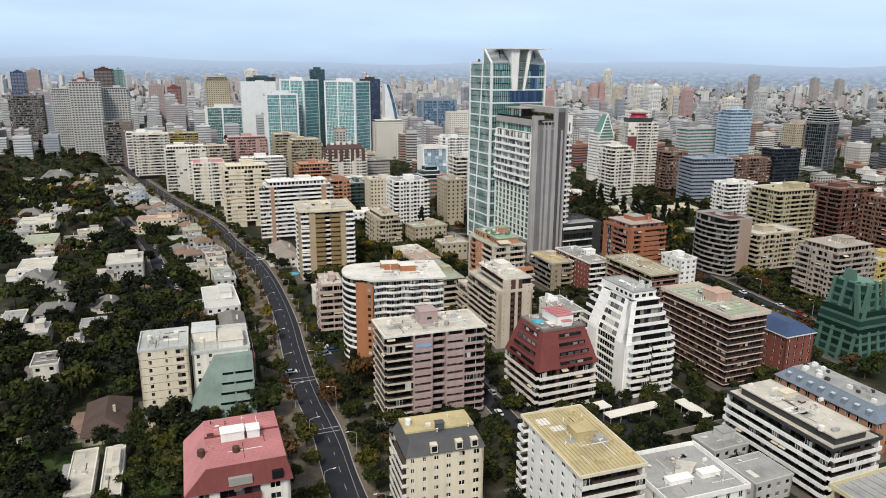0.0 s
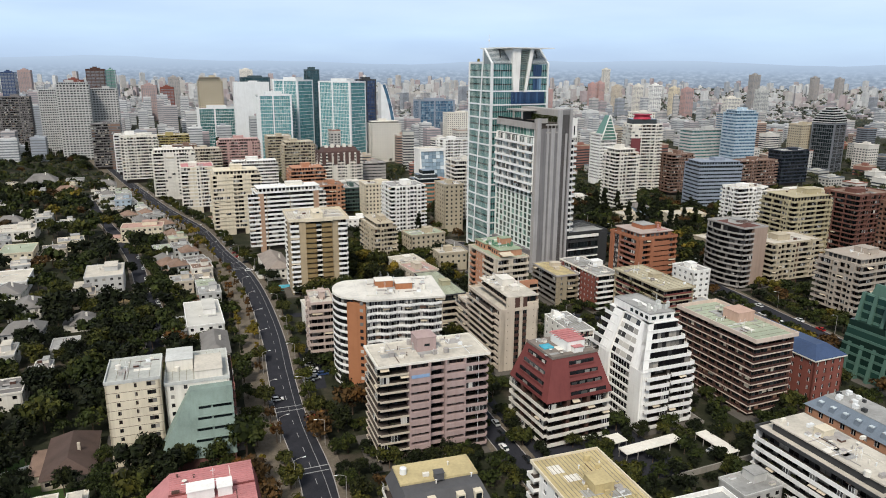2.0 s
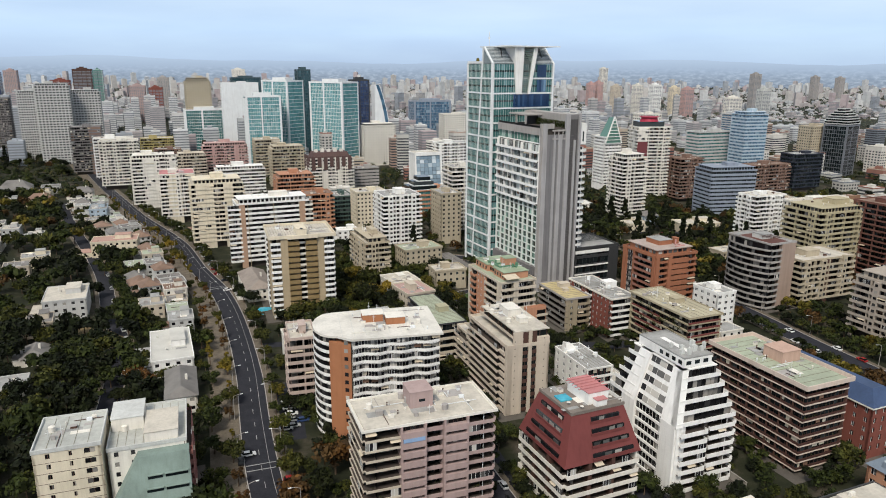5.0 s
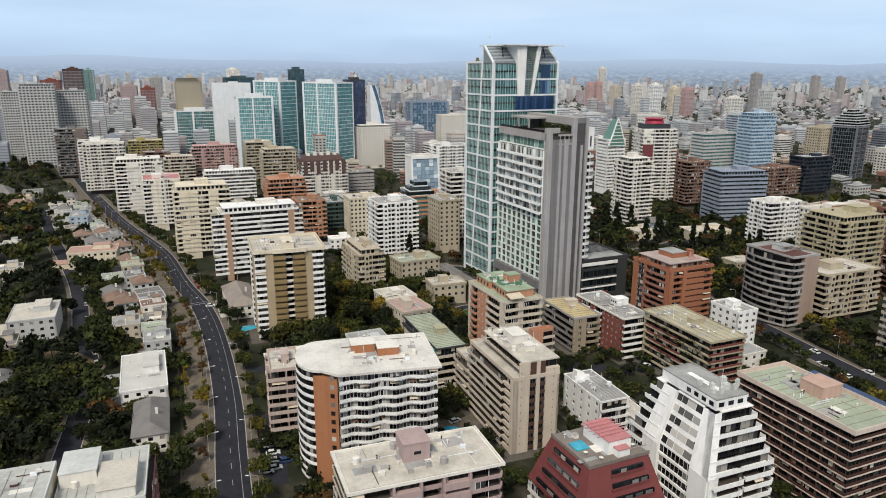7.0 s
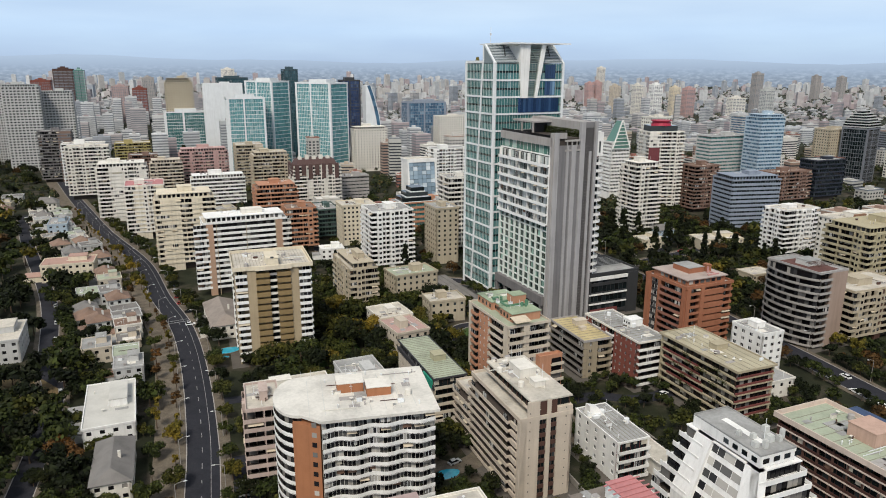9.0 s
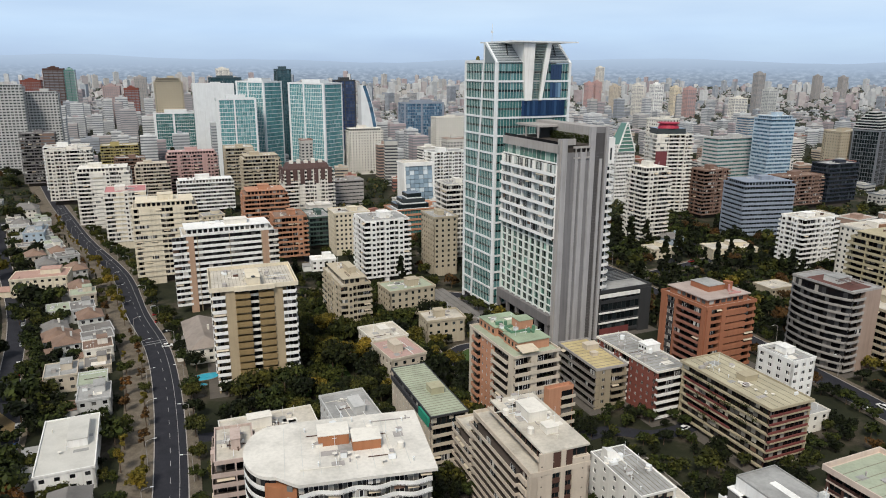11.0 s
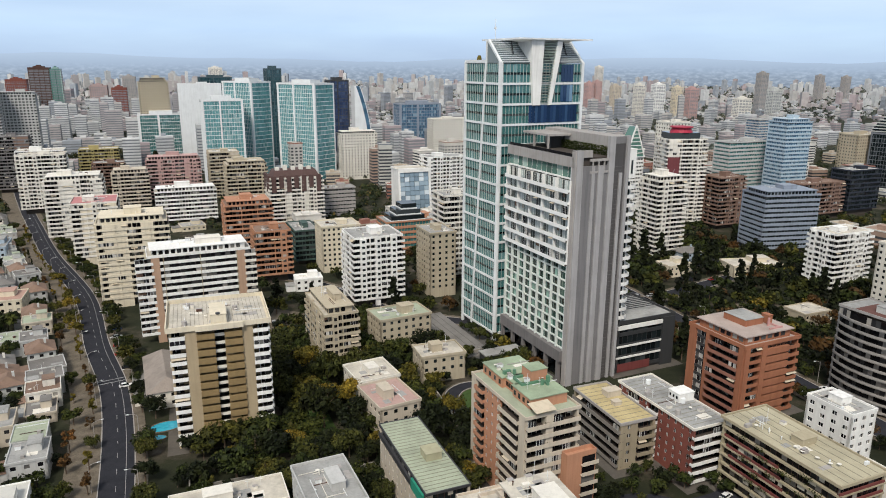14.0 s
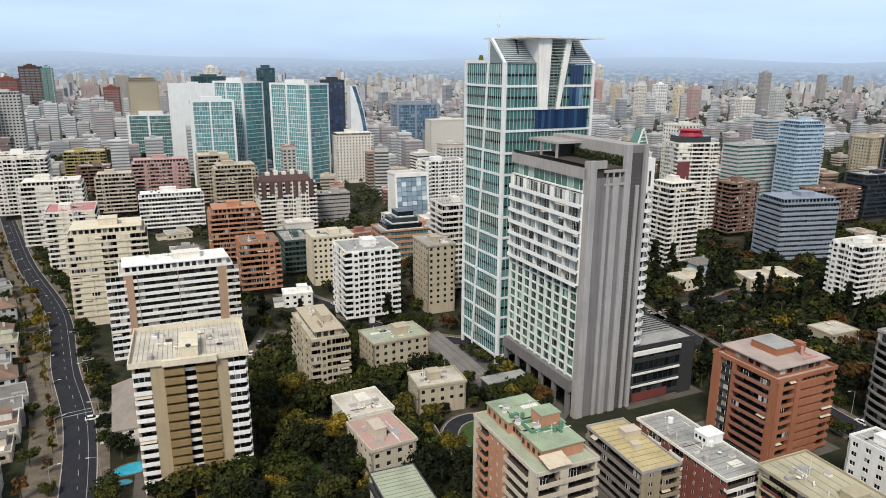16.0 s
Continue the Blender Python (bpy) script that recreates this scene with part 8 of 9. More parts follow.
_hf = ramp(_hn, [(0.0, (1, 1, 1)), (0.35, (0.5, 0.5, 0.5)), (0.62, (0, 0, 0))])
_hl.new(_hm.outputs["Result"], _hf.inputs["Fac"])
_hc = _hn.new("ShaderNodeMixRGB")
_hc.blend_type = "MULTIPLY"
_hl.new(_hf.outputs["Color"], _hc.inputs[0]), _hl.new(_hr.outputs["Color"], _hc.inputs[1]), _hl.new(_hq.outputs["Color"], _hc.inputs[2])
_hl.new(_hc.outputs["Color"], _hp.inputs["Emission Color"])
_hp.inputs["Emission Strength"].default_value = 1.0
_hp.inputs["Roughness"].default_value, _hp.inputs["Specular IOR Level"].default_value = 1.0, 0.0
lone("backdrop", hb, HILL, "blue haze-painted plain and low hills fading at the horizon", "hills", kind="structure")


# ---------- villas and low houses ----------
GREYTILE = surface("grey_tile", (0.20, 0.19, 0.18), 0.85, wear=0.35, streak=0, grain=4)
def villa(x, y, w, d, h, turn, wall, roof, kind, seed):
    rn = random.Random(seed)
    H = House("house", rn.choice(["white flat-roofed villa among trees", "low white house with a flat pale roof", "small rendered house beside the street"]) if kind == "flat"
              else "small house with a pitched tile roof", x, y, w, d, max(1, round(h / 3)), turn, 3.0, 0.3, category="house", group="villas")
    n = max(2, int(w / 3.2))
    H.windows("s", 0, 1, wall, n, 1.4, 1.3, single=False)
    H.windows("e", 0, 1, wall, max(2, int(d / 3.6)), 1.3, 1.3, single=False)
    H.wall("w", 0, 1, wall)
    H.wall("n", 0, 1, wall)
    if rn.random() < 0.65:
        # a lower wing and its terrace
        q = rn.uniform(0.25, 0.4) * w
        part("wing", Build().box(-q, d * 0.15, 0, 0.0, d * 0.75, 3.0), wall, H.ob)
        part("wing_roof", Build().box(-q - 0.3, d * 0.15 - 0.3, 3.0, -0.02, d * 0.75 + 0.3, 3.22), rn.choice([ROOFGREY, ROOFTILE, GREYTILE, roof]), H.ob)
    if kind == "flat":
        H.roof(roof, wall, 0.2, 0.25, 0.35)
        if rn.random() < 0.6:
            H.box_on("roof_room", wall, 0.5, 0.4, 0.85, 0.85, 2.4, roof)
        H.gear(seed, rn.randint(3, 6))
    else:
        z, o = H.h, 0.5
        b = Build()
        hip = min(w, d) * 0.3
        rise = min(w, d) * 0.28
        lo = [(-o, -o, z), (w + o, -o, z), (w + o, d + o, z), (-o, d + o, z)]
        if d > w:
            hi = [(w / 2 - 0.1, hip, z + rise), (w / 2 + 0.1, hip, z + rise), (w / 2 + 0.1, d - hip, z + rise), (w / 2 - 0.1, d - hip, z + rise)]
        else:
            hi = [(hip, d / 2 - 0.1, z + rise), (w - hip, d / 2 - 0.1, z + rise), (w - hip, d / 2 + 0.1, z + rise), (hip, d / 2 + 0.1, z + rise)]
        part("roof", b.hull(lo, hi), roof, H.ob)
        part("chimney", Build().box(w * 0.65, d * 0.4, z, w * 0.65 + 0.8, d * 0.4 + 0.8, z + rise + 0.9), wall, H.ob)


BLUEVILLA = surface("pale_blue_render", (0.38, 0.46, 0.54), 0.8)
villa(-126, 290, 15, 33, 6.5, 26, WHITE, surface("white_roof_membrane", (0.54, 0.53, 0.49), 0.9, wear=0.2, streak=0), "flat", 1)
villa(-108, 262, 10, 24, 5, 24, OFFWHITE, GREYTILE, "hip", 2)
villa(-119, 378, 13, 34, 7.5, 27, OFFWHITE, surface("dull_tile", (0.28, 0.24, 0.21), 0.85, wear=0.3), "hip", 3)
villa(-240, 452, 26, 16, 8, 22, CREAM, surface("salmon_roof", (0.42, 0.27, 0.22), 0.85), "flat", 4)
villa(-108, 152, 6.3, 24, 3, 25, OFFWHITE, ROOFPALE, "flat", 5)
villa(-121, 182, 13, 24, 3, 25, BEIGE, surface("umber_roof_tile", (0.09, 0.06, 0.05), 0.85, wear=0.4, streak=0, grain=4), "hip", 50)
villa(-99, 153, 5, 26, 3, 25, OFFWHITE, ROOFPALE, "flat", 6)
villa(66, 184, 13, 9, 6, 26, PALEGREY, ROOFGREY, "flat", 7)
villa(72, 168, 13, 12, 6, 26, PALEGREY, ROOFGREY, "flat", 8)
villa(96, 336, 12, 9, 6, 26, OFFWHITE, ROOFGREY, "flat", 9)
villa(-101, 508, 14, 10, 5, 20, WHITE, WHITE, "flat", 10)
villa(136, 548, 30, 15, 6, 12, CREAM, ROOFPALE, "flat", 51)
villa(116, 574, 13, 11, 6, 25, BLUEVILLA, GREYTILE, "hip", 52)
villa(140, 470, 16, 12, 6, 25, SAND, ROOFPALE, "flat", 11)
villa(100, 545, 16, 12, 7, 25, CREAM, ROOFPALE, "flat", 12)
rv = random.Random(31)
sd = 40
# a row along the avenue's west side
run = 0.0
for i in range(4, len(AVENUE) - 2):
    p, q = AVENUE[i], AVENUE[i + 1]
    run += (q - p).length
    if run < 10.5:
        continue
    run = rv.uniform(-1, 0.5)
    t = (q - p).normalized()
    s = Vector((t.y, -t.x, 0))
    ang = math.degrees(math.atan2(t.y, t.x)) - 90
    for off in (-27, -38.5):
        w, d = rv.uniform(9, 12), rv.uniform(10, 13)
        c = p + s * (off + rv.uniform(-2, 2))
        cc = c + s * (w / 2) + t * (d / 2)
        sd += 1
        if c.y < 330 or c.y > 620 or covered(cc.x, cc.y, 5.2) or rv.random() < (0.06 if off == -27 else 0.2) or on_road(cc.x, cc.y, 1):
            continue
        flat = rv.random() < 0.7
        villa(c.x, c.y, w, d, rv.choice([3, 6, 6]), ang, rv.choice([OFFWHITE, PALEGREY, BEIGE, PALEGREYA, PALEGREY]),
              rv.choice([ROOFGREY, ROOFGREY, GREYTILE, GREYTILE, ROOFGREEN, ROOFTILE]) if flat else rv.choice([GREYTILE, ROOFTILE]), "flat" if flat else "hip", sd)
# villas that stand out among the western trees
for k, (x, y, w, d, h, kind) in enumerate(((-321, 445, 23, 24, 6, 'flat'), (-283, 394, 18, 24, 6, 'flat'), (-249, 339, 17, 24, 6, 'flat'), (-209, 268, 9, 20, 4, 'flat'), (-202, 344, 18, 24, 9, 'flat'), (-181, 296, 9, 14, 4, 'hip'), (-173, 269, 10, 12, 4, 'flat'), (-167, 249, 6, 9, 4, 'flat'), (-164, 223, 9, 13, 6, 'flat'), (-295, 548, 12, 24, 8, 'flat'), (-432, 641, 26, 24, 5, 'hip'),)):
    villa(x, y, w, d, h, 26, (OFFWHITE, CREAM, WHITE, OFFWHITE, PALEGREY, OFFWHITE, PALEGREY, OFFWHITE, OFFWHITE, BLUEVILLA, OFFWHITE)[k], (ROOFPALE, ROOFGREEN, ROOFPALE, ROOFGREY, ROOFPALE, GREYTILE, ROOFGREY, ROOFGREY, GREYTILE, ROOFGREY, GREYTILE)[k], kind, 300 + k)
# scattered villas on the wooded west side
tries = 0
while tries < 170:
    tries += 1
    y = rv.uniform(215, 660)
    x = rv.uniform(-0.62 * y - 60, -0.62 * y + 175 + 0.05 * y)
    w, d = rv.uniform(9, 18), rv.uniform(9, 15)
    ang = rv.uniform(20, 34)
    cc = (x + w / 2 * ca - d / 2 * sa, y + w / 2 * sa + d / 2 * ca)
    if x > -135 and y < 300 or covered(*cc, 10.5) or on_road(*cc, 6) or x > -150:
        continue
    sd += 1
    flat = rv.random() < 0.72
    villa(x, y, w, d, rv.choice([3, 6, 6]), ang, rv.choice([OFFWHITE, OFFWHITE, PALEGREY, CREAM, BEIGE]), rv.choice([ROOFPALE, ROOFGREY, ROOFGREY, GREYTILE, GREYTILE]) if flat else rv.choice([GREYTILE, ROOFTILE]),
          "flat" if flat else "hip", sd)

# pools, lawns and walls
def flat_patch(name, pts, z, mat, label, category, kind="structure"):
    lone(name, Build().hull([(x, y, z - 0.12) for x, y in pts], [(x, y, z) for x, y in pts]), mat, label, category, kind=kind)


def pool(x, y, rx, ry, turn):
    p = thing("swimming_pool", "bright blue swimming pool with a pale rim", "pool", x, y, 0, turn)
    n = 14
    ring = [(rx * math.cos(2 * math.pi * i / n) * (1 + 0.12 * math.sin(4 * math.pi * i / n)), ry * math.sin(2 * math.pi * i / n)) for i in range(n)]
    part("water", Build().hull([(a, b, 0.02) for a, b in ring], [(a, b, 0.2) for a, b in ring]), water_mat(), p)
    for i in range(n):
        (ax, ay), (bx, by) = ring[i], ring[(i + 1) % n]
        k = 1.12
        part("rim_stone", Build().hull([(ax, ay, 0), (ax * k, ay * k, 0), (bx * k, by * k, 0), (bx, by, 0)], [(ax, ay, 0.3), (ax * k, ay * k, 0.3), (bx * k, by * k, 0.3), (bx, by, 0.3)]), PAVING, p)
    FOOT.append((x - rx, y - ry, 2 * rx, 2 * ry, 0))


pool(-109, 368, 5.5, 3.2, 30)
pool(-108, 361, 2.0, 1.5, 0)
pool(-15, 283, 4, 2.5, 25)
flat_patch("lawn", [(-72, 352), (-50, 362), (-60, 384), (-82, 374)], 0.06, LAWN, "mown green lawn beside the tan block", "lawn")
flat_patch("lawn", [(-150, 170), (-118, 158), (-112, 186), (-136, 200)], 0.06, LAWN, "green lawn behind a low wall", "lawn")
flat_patch("lawn", [(-92, 158), (-72, 166), (-84, 186), (-98, 180)], 0.06, LAWN, "small green lawn", "lawn")
flat_patch("bank", [(-190, 322), (-160, 308), (-152, 326), (-180, 345)], 0.08, DRYGRASS, "bank of dry grass", "bank")
flat_patch("forecourt", [(-102, 440), (-58, 438), (-40, 446), (-60, 470), (-105, 482)], 0.05, PAVING, "paved car park between blocks", "car park")
flat_patch("forecourt", [(10, 184), (60, 206), (40, 238), (0, 222)], 0.05, ASPHALT, "asphalt forecourt between blocks", "forecourt")
flat_patch("forecourt", [(-2, 412), (20, 402), (24, 410), (-8, 466), (-20, 462)], 0.045, surface("dark_paving", (0.10, 0.095, 0.09), 0.8), "dark paved forecourt before the tower", "forecourt")
flat_patch("island", [(-8 + 5.8 * math.cos(2 * math.pi * k / 20), 393 + 8.2 * math.sin(2 * math.pi * k / 20)) for k in range(20)], 0.2, LAWN, "green island inside the circular drive", "lawn")
for i in range(7):
    t = i / 7
    lone("garden_wall", Build().box(0, -0.15, 0, 3.6, 0.15, 2.3), WHITE, "white garden wall panel beside a lawn", "wall", -146 + 32 * t, 178 + 26 * t, 0, 39, group="garden wall panels")


def stripes(y0, n, gap, wide, label):
    """White bars across the avenue near the height y0 of the plan."""
    i = min(range(len(AVENUE)), key=lambda k: abs(AVENUE[k].y - y0))
    p, q = AVENUE[i], AVENUE[i + 1]
    t = (q - p).normalized()
    ang = math.degrees(math.atan2(t.y, t.x)) - 90
    for k in range(n):
        lone("crossing_line", Build().box(-4.4, k * gap, 0.034, 4.4, k * gap + wide, 0.042), LINE, label, "marking", p.x, p.y, 0, ang, kind="structure")


stripes(398, 2, 2.6, 0.45, "white stop line across the avenue")
stripes(232, 2, 3.0, 0.4, "white stop line across the avenue")
stripes(199, 2, 2.6, 0.4, "white stop line across the avenue")


# ---------- carports, canopy, drives and paths ----------
def carport(x, y, w, d, turn, posts):
    cp = thing("carport", "long white carport roof on thin posts between blocks", "carport", x, y, 0, turn)
    part("carport_roof", Build().box(0, 0, 2.7, w, d, 2.95), OFFWHITE, cp)
    for k in range(posts):
        for yy in (0.2, d - 0.4):
            part("post", Build().box(0.2 + (w - 0.6) * k / (posts - 1), yy, 0, 0.35 + (w - 0.6) * k / (posts - 1), yy + 0.15, 2.7), GREY, cp)
    FOOT.append((x, y, w, d, radians(turn)))


carport(64.5, 222.9, 13.5, 4.6, -61, 5)
carport(41, 208.5, 21, 4.2, 28, 6)
carport(37.5, 214, 6, 5, 28, 3)
cn = thing("entrance_canopy", "flat grey entrance canopy before the hotel", "canopy", -4.4, 419.3, 0, 27)
part("canopy_roof", Build().box(0, 0, 4.6, 17, 6.2, 5.1), ROOFGREY, cn)
part("canopy_wall", Build().box(0.4, 0.4, 0, 16.6, 5.8, 4.6), CHARCOAL, cn)
FOOT.append((-4.4, 419.3, 17, 6.2, radians(27)))
STEPSTONE = surface("pale_step_stone", (0.20, 0.19, 0.18), 0.85, 0.35, 0, 1.5)
for k in range(4):
    lone("forecourt_step", Build().box(0, 0, 0, 3.0, 52, 0.9 - 0.22 * k), STEPSTONE, "long pale stone step before the glass tower", "step", -4 - 2.7 * k, 432 - 1.2 * k, 0, 27, group="forecourt steps", kind="structure")
FOOT.append((-14, 428, 13, 54, radians(27)))
WALLK = surface("garden_wall_grey", (0.30, 0.28, 0.25), 0.9, wear=0.3)


def boundary(x, y, x1, y1, high=1.8, mat=None, label="rendered garden wall between the plots"):
    L = math.hypot(x1 - x, y1 - y)
    lone("boundary_wall", Build().box(0, -0.12, 0, L, 0.12, high).box(-0.1, -0.2, high, L + 0.1, 0.2, high + 0.12), mat or WALLK, label, "wall", x, y, 0, math.degrees(math.atan2(y1 - y, x1 - x)), group="boundary walls")


boundary(-24, 300, -62, 282)
boundary(-30, 352, -54, 340)
boundary(-14, 372, -24, 400)
boundary(-27, 424, -3, 436)
boundary(2, 250, -10, 276)
boundary(28, 262, 16, 292)
boundary(54, 292, 40, 324)
boundary(52, 200, 84, 216)
boundary(70, 232, 56, 262, 2.2)
boundary(-72, 298, -90, 340)
boundary(-60, 344, -84, 334)
boundary(128, 492, 158, 482, 1.2, OFFWHITE, "long low white wall in the park")
PATHS = [("drive", [(14, 196), (7, 214), (3.5, 230), (-1, 246), (-8, 262)], 7.0, ASPHALT, "asphalt drive between two apartment blocks"),
         ("drive", [(-62, 250), (-68, 268), (-76, 290)], 8.0, ASPHALT, "asphalt parking strip beside the curved block"),
         ("side_street", [(-100, 322), (-84, 328), (-62, 338), (-38, 346), (-22, 350)], 5.5, ASPHALT, "narrow asphalt street beside the gardens"),
         ("drive", [(-24, 292), (-14, 286), (-4, 296), (-8, 312)], 7.0, PAVING, "paved pool terrace behind the curved block"),
         ("drive", [(24, 330), (36, 336), (50, 334), (66, 344), (72, 366), (70, 398)], 6.0, ASPHALT, "asphalt service lane between the blocks"),
         ("drive", [(26, 300), (24, 318), (22, 330)], 5.0, PAVING, "paved court behind the white low block"),
         ("path", [(-58, 436), (-46, 428), (-44, 412), (-52, 398)], 5.0, PAVING, "paved yard beside the small block"),
         ("path", [(98, 470), (120, 500), (142, 497), (176, 484), (210, 480)], 6.0, PAVING, "pale path through the park"),
         ("path", [(84, 430), (92, 452), (98, 470)], 12.0, PAVING, "paved lot behind the brick block"),
         ("path", [(108, 540), (118, 566), (140, 586), (150, 604)], 9.0, ASPHALT, "asphalt street beside the park")]
for k, (nm, pts, wd, mt, lb) in enumerate(PATHS):
    ln = smooth_line(pts, 4.0)
    tagged(new(nm, strip(ln, -wd / 2, wd / 2, -0.2, 0.062 + 0.004 * k).mesh(nm, mt)), lb, nm, kind="structure")
    LINES.append((ln, wd / 2 + 0.5))


# ---------- trees ----------
def crown_mesh(name, mat, seed, r, high, lumps, leaves, leaf, base, cone=False):
    """Leaf clumps laid over several lumps, with gaps and an uneven outline."""
    g = np.random.RandomState(seed)
    cs = []
    for i in range(lumps):
        t = g.rand()
        if cone:
            rad = r * (1 - t) * 0.75
            cs.append((rad * 0.4 * g.randn(), rad * 0.4 * g.randn(), base + t * high, max(0.5, r * (1 - t) * 0.8)))
        else:
            a, q = g.rand() * 6.283, math.sqrt(g.rand()) * r * 0.72
            zz = base + high * (0.25 + 0.6 * g.rand()) * (1 - 0.35 * (q / r) ** 2)
            cs.append((q * math.cos(a), q * math.sin(a), zz, r * (0.32 + 0.22 * g.rand())))
    cs = np.array(cs)
    k = g.randint(0, lumps, leaves)
    dv = g.randn(leaves, 3)
    dv[:, 2] = np.abs(dv[:, 2]) * 0.9 - 0.25
    dv /= np.linalg.norm(dv, axis=1)[:, None]
    ctr = cs[k, :3] + dv * cs[k, 3:4] * (0.78 + 0.3 * g.rand(leaves, 1)) * np.array([1, 1, 0.85 if not cone else 1.5])
    nrm = dv + 0.55 * g.randn(leaves, 3)
    nrm /= np.linalg.norm(nrm, axis=1)[:, None]
    t1 = np.cross(nrm, g.randn(leaves, 3))
    t1 /= np.linalg.norm(t1, axis=1)[:, None]
    t2 = np.cross(nrm, t1)
    s = leaf * (0.6 + 0.8 * g.rand(leaves, 1))
    inner = np.arange(leaves) % 7 < 2
    ctr[inner] = cs[k, :3][inner] + dv[inner] * cs[k, 3:4][inner] * 0.62
    s[inner] *= 2.1
    q = np.stack([ctr - t1 * s, ctr + t2 * s * 0.7, ctr + t1 * s, ctr - t2 * s * 0.7], 1).reshape(-1, 3)
    me = bpy.data.meshes.new(name)
    me.from_pydata(q.tolist(), [], [(4 * i, 4 * i + 1, 4 * i + 2, 4 * i + 3) for i in range(leaves)])
    me.materials.append(mat)
    me.update()
    return me


def trunk_mesh(seed, high, r, spread):
    g = random.Random(seed)
    b = Build().rod(0, 0, -0.2, high, r, 7, 0, r * 0.6)
    for i in range(4):
        a = i * 1.6 + g.random()
        x, y, z = spread * math.cos(a), spread * math.sin(a), high + spread * g.uniform(0.5, 1.1)
        k = r * 0.5
        lo = [(k * math.cos(q), k * math.sin(q), high - 0.3) for q in (0, 2.1, 4.2)]
        b.hull(lo, [(x + k * 0.4 * math.cos(q), y + k * 0.4 * math.sin(q), z) for q in (0, 2.1, 4.2)])
    return b.mesh("tree", TRUNK)


KINDS = {}


def tree_kind(key, mat, seed, r, high, lumps, leaves, leaf, base, cone, label):
    KINDS[key] = (trunk_mesh(seed, base + (0.2 if cone else 0.35) * high, 0.16 + 0.03 * r, r * 0.5), crown_mesh("crown", mat, seed, r, high, lumps, leaves, leaf, base, cone), label, r)


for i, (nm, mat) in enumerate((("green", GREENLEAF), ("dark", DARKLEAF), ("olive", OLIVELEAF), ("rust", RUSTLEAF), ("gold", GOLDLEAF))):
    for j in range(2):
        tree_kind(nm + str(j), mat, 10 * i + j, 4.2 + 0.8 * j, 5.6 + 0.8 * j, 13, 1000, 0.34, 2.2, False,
                  {"green": "broad green street tree with a dense crown", "dark": "dark evergreen tree with a dense crown", "olive": "olive-green tree with an uneven crown",
                   "rust": "autumn tree with rust-brown leaves", "gold": "autumn tree with yellow leaves"}[nm])
tree_kind("conifer", DARKLEAF, 90, 3.6, 14, 16, 1100, 0.36, 1.2, True, "tall dark conifer with a tapering crown")
tree_kind("slim", GOLDLEAF, 91, 1.7, 6.5, 9, 420, 0.28, 1.6, False, "slim yellowing tree beside the street")
tree_kind("slimrust", RUSTLEAF, 92, 2.2, 7.5, 10, 520, 0.28, 1.6, False, "slim rust-coloured tree beside the street")
tree_kind("cypress", DARKLEAF, 93, 1.5, 8, 10, 420, 0.28, 0.6, True, "slender dark cypress beside the street")
TREES = []
rt2 = random.Random(77)


WOOD = {}


def plant(key, x, y, s, group="trees"):
    tm, cm, label, r = KINDS[key]
    if group == "wood" or len(TREES) - sum(len(v) for v in WOOD.values()) >= 300:
        WOOD.setdefault(key, []).append((x, y, s, rt2.uniform(0, 6.283)))
        TREES.append((x, y, r * s))
        return
    ob = new("tree", tm)
    ob.matrix_basis = pose(x, y, 0, 0, 0, rt2.uniform(0, 360)) @ Matrix.Diagonal((s, s, s * rt2.uniform(0.85, 1.15), 1))
    tagged(ob, label, "tree", group)
    c = new("crown", cm)
    c.parent = ob
    TREES.append((x, y, r * s))


def room(x, y, r):
    for a, b, q in TREES:
        if (a - x) ** 2 + (b - y) ** 2 < (0.62 * (q + r)) ** 2:
            return False
    return True


def grove(n, x0, x1, y0, y1, keys, smin, smax, slant=0.0, group="trees", close=0.62):
    done = tries = 0
    while done < n and tries < n * 26:
        tries += 1
        y = rt2.uniform(y0, y1)
        x = rt2.uniform(x0, x1) + slant * (y - y0)
        key, s = rt2.choice(keys), rt2.uniform(smin, smax)
        r = KINDS[key][3] * s
        if (x + 8) ** 2 + (y - 393) ** 2 < 230 + 4 * r or covered(x, y, close * r) or on_road(x, y, 0.55 * r - 2.5) or not room(x, y, r * (1.6 * close)):
            continue
        plant(key, x, y, s, group)
        done += 1


MIX = ["green0", "green1", "dark0", "dark1", "dark0", "green1", "olive0", "olive1", "green0", "dark1", "green1", "rust0"]
LEAFY = ["green0", "green1", "dark0", "dark1", "olive1"]
# along the avenue
for off, keys, gap in ((7.6, ["green0", "dark0", "green1", "olive0"], 8), (-7.4, ["slim", "slim", "olive0", "slimrust", "gold0"], 10), (-13.2, ["slimrust", "olive0", "slim", "green0", "cypress"], 11), (11.5, ["green1", "dark1", "green0", "olive1", "dark0"], 8)):
    run = 0.0
    for i in range(10, len(AVENUE) - 3):
        p, q = AVENUE[i], AVENUE[i + 1]
        run += (q - p).length
        if run < gap or p.y < 120 or p.y > 640:
            continue
        run = rt2.uniform(-3, 2)
        t = (q - p).normalized()
        x, y = p.x + t.y * (off + rt2.uniform(-0.6, 0.6)), p.y - t.x * (off + rt2.uniform(-0.6, 0.6))
        key, s = rt2.choice(keys), rt2.uniform(0.55, 0.95)
        if not covered(x, y, 1.2) and room(x, y, KINDS[key][3] * s):
            plant(key, x, y, s, "avenue trees")
grove(50, -90, -40, 130, 300, MIX + ["rust1"], 0.6, 1.0, -0.35)
grove(26, -30, 60, 150, 270, LEAFY, 0.5, 0.85)
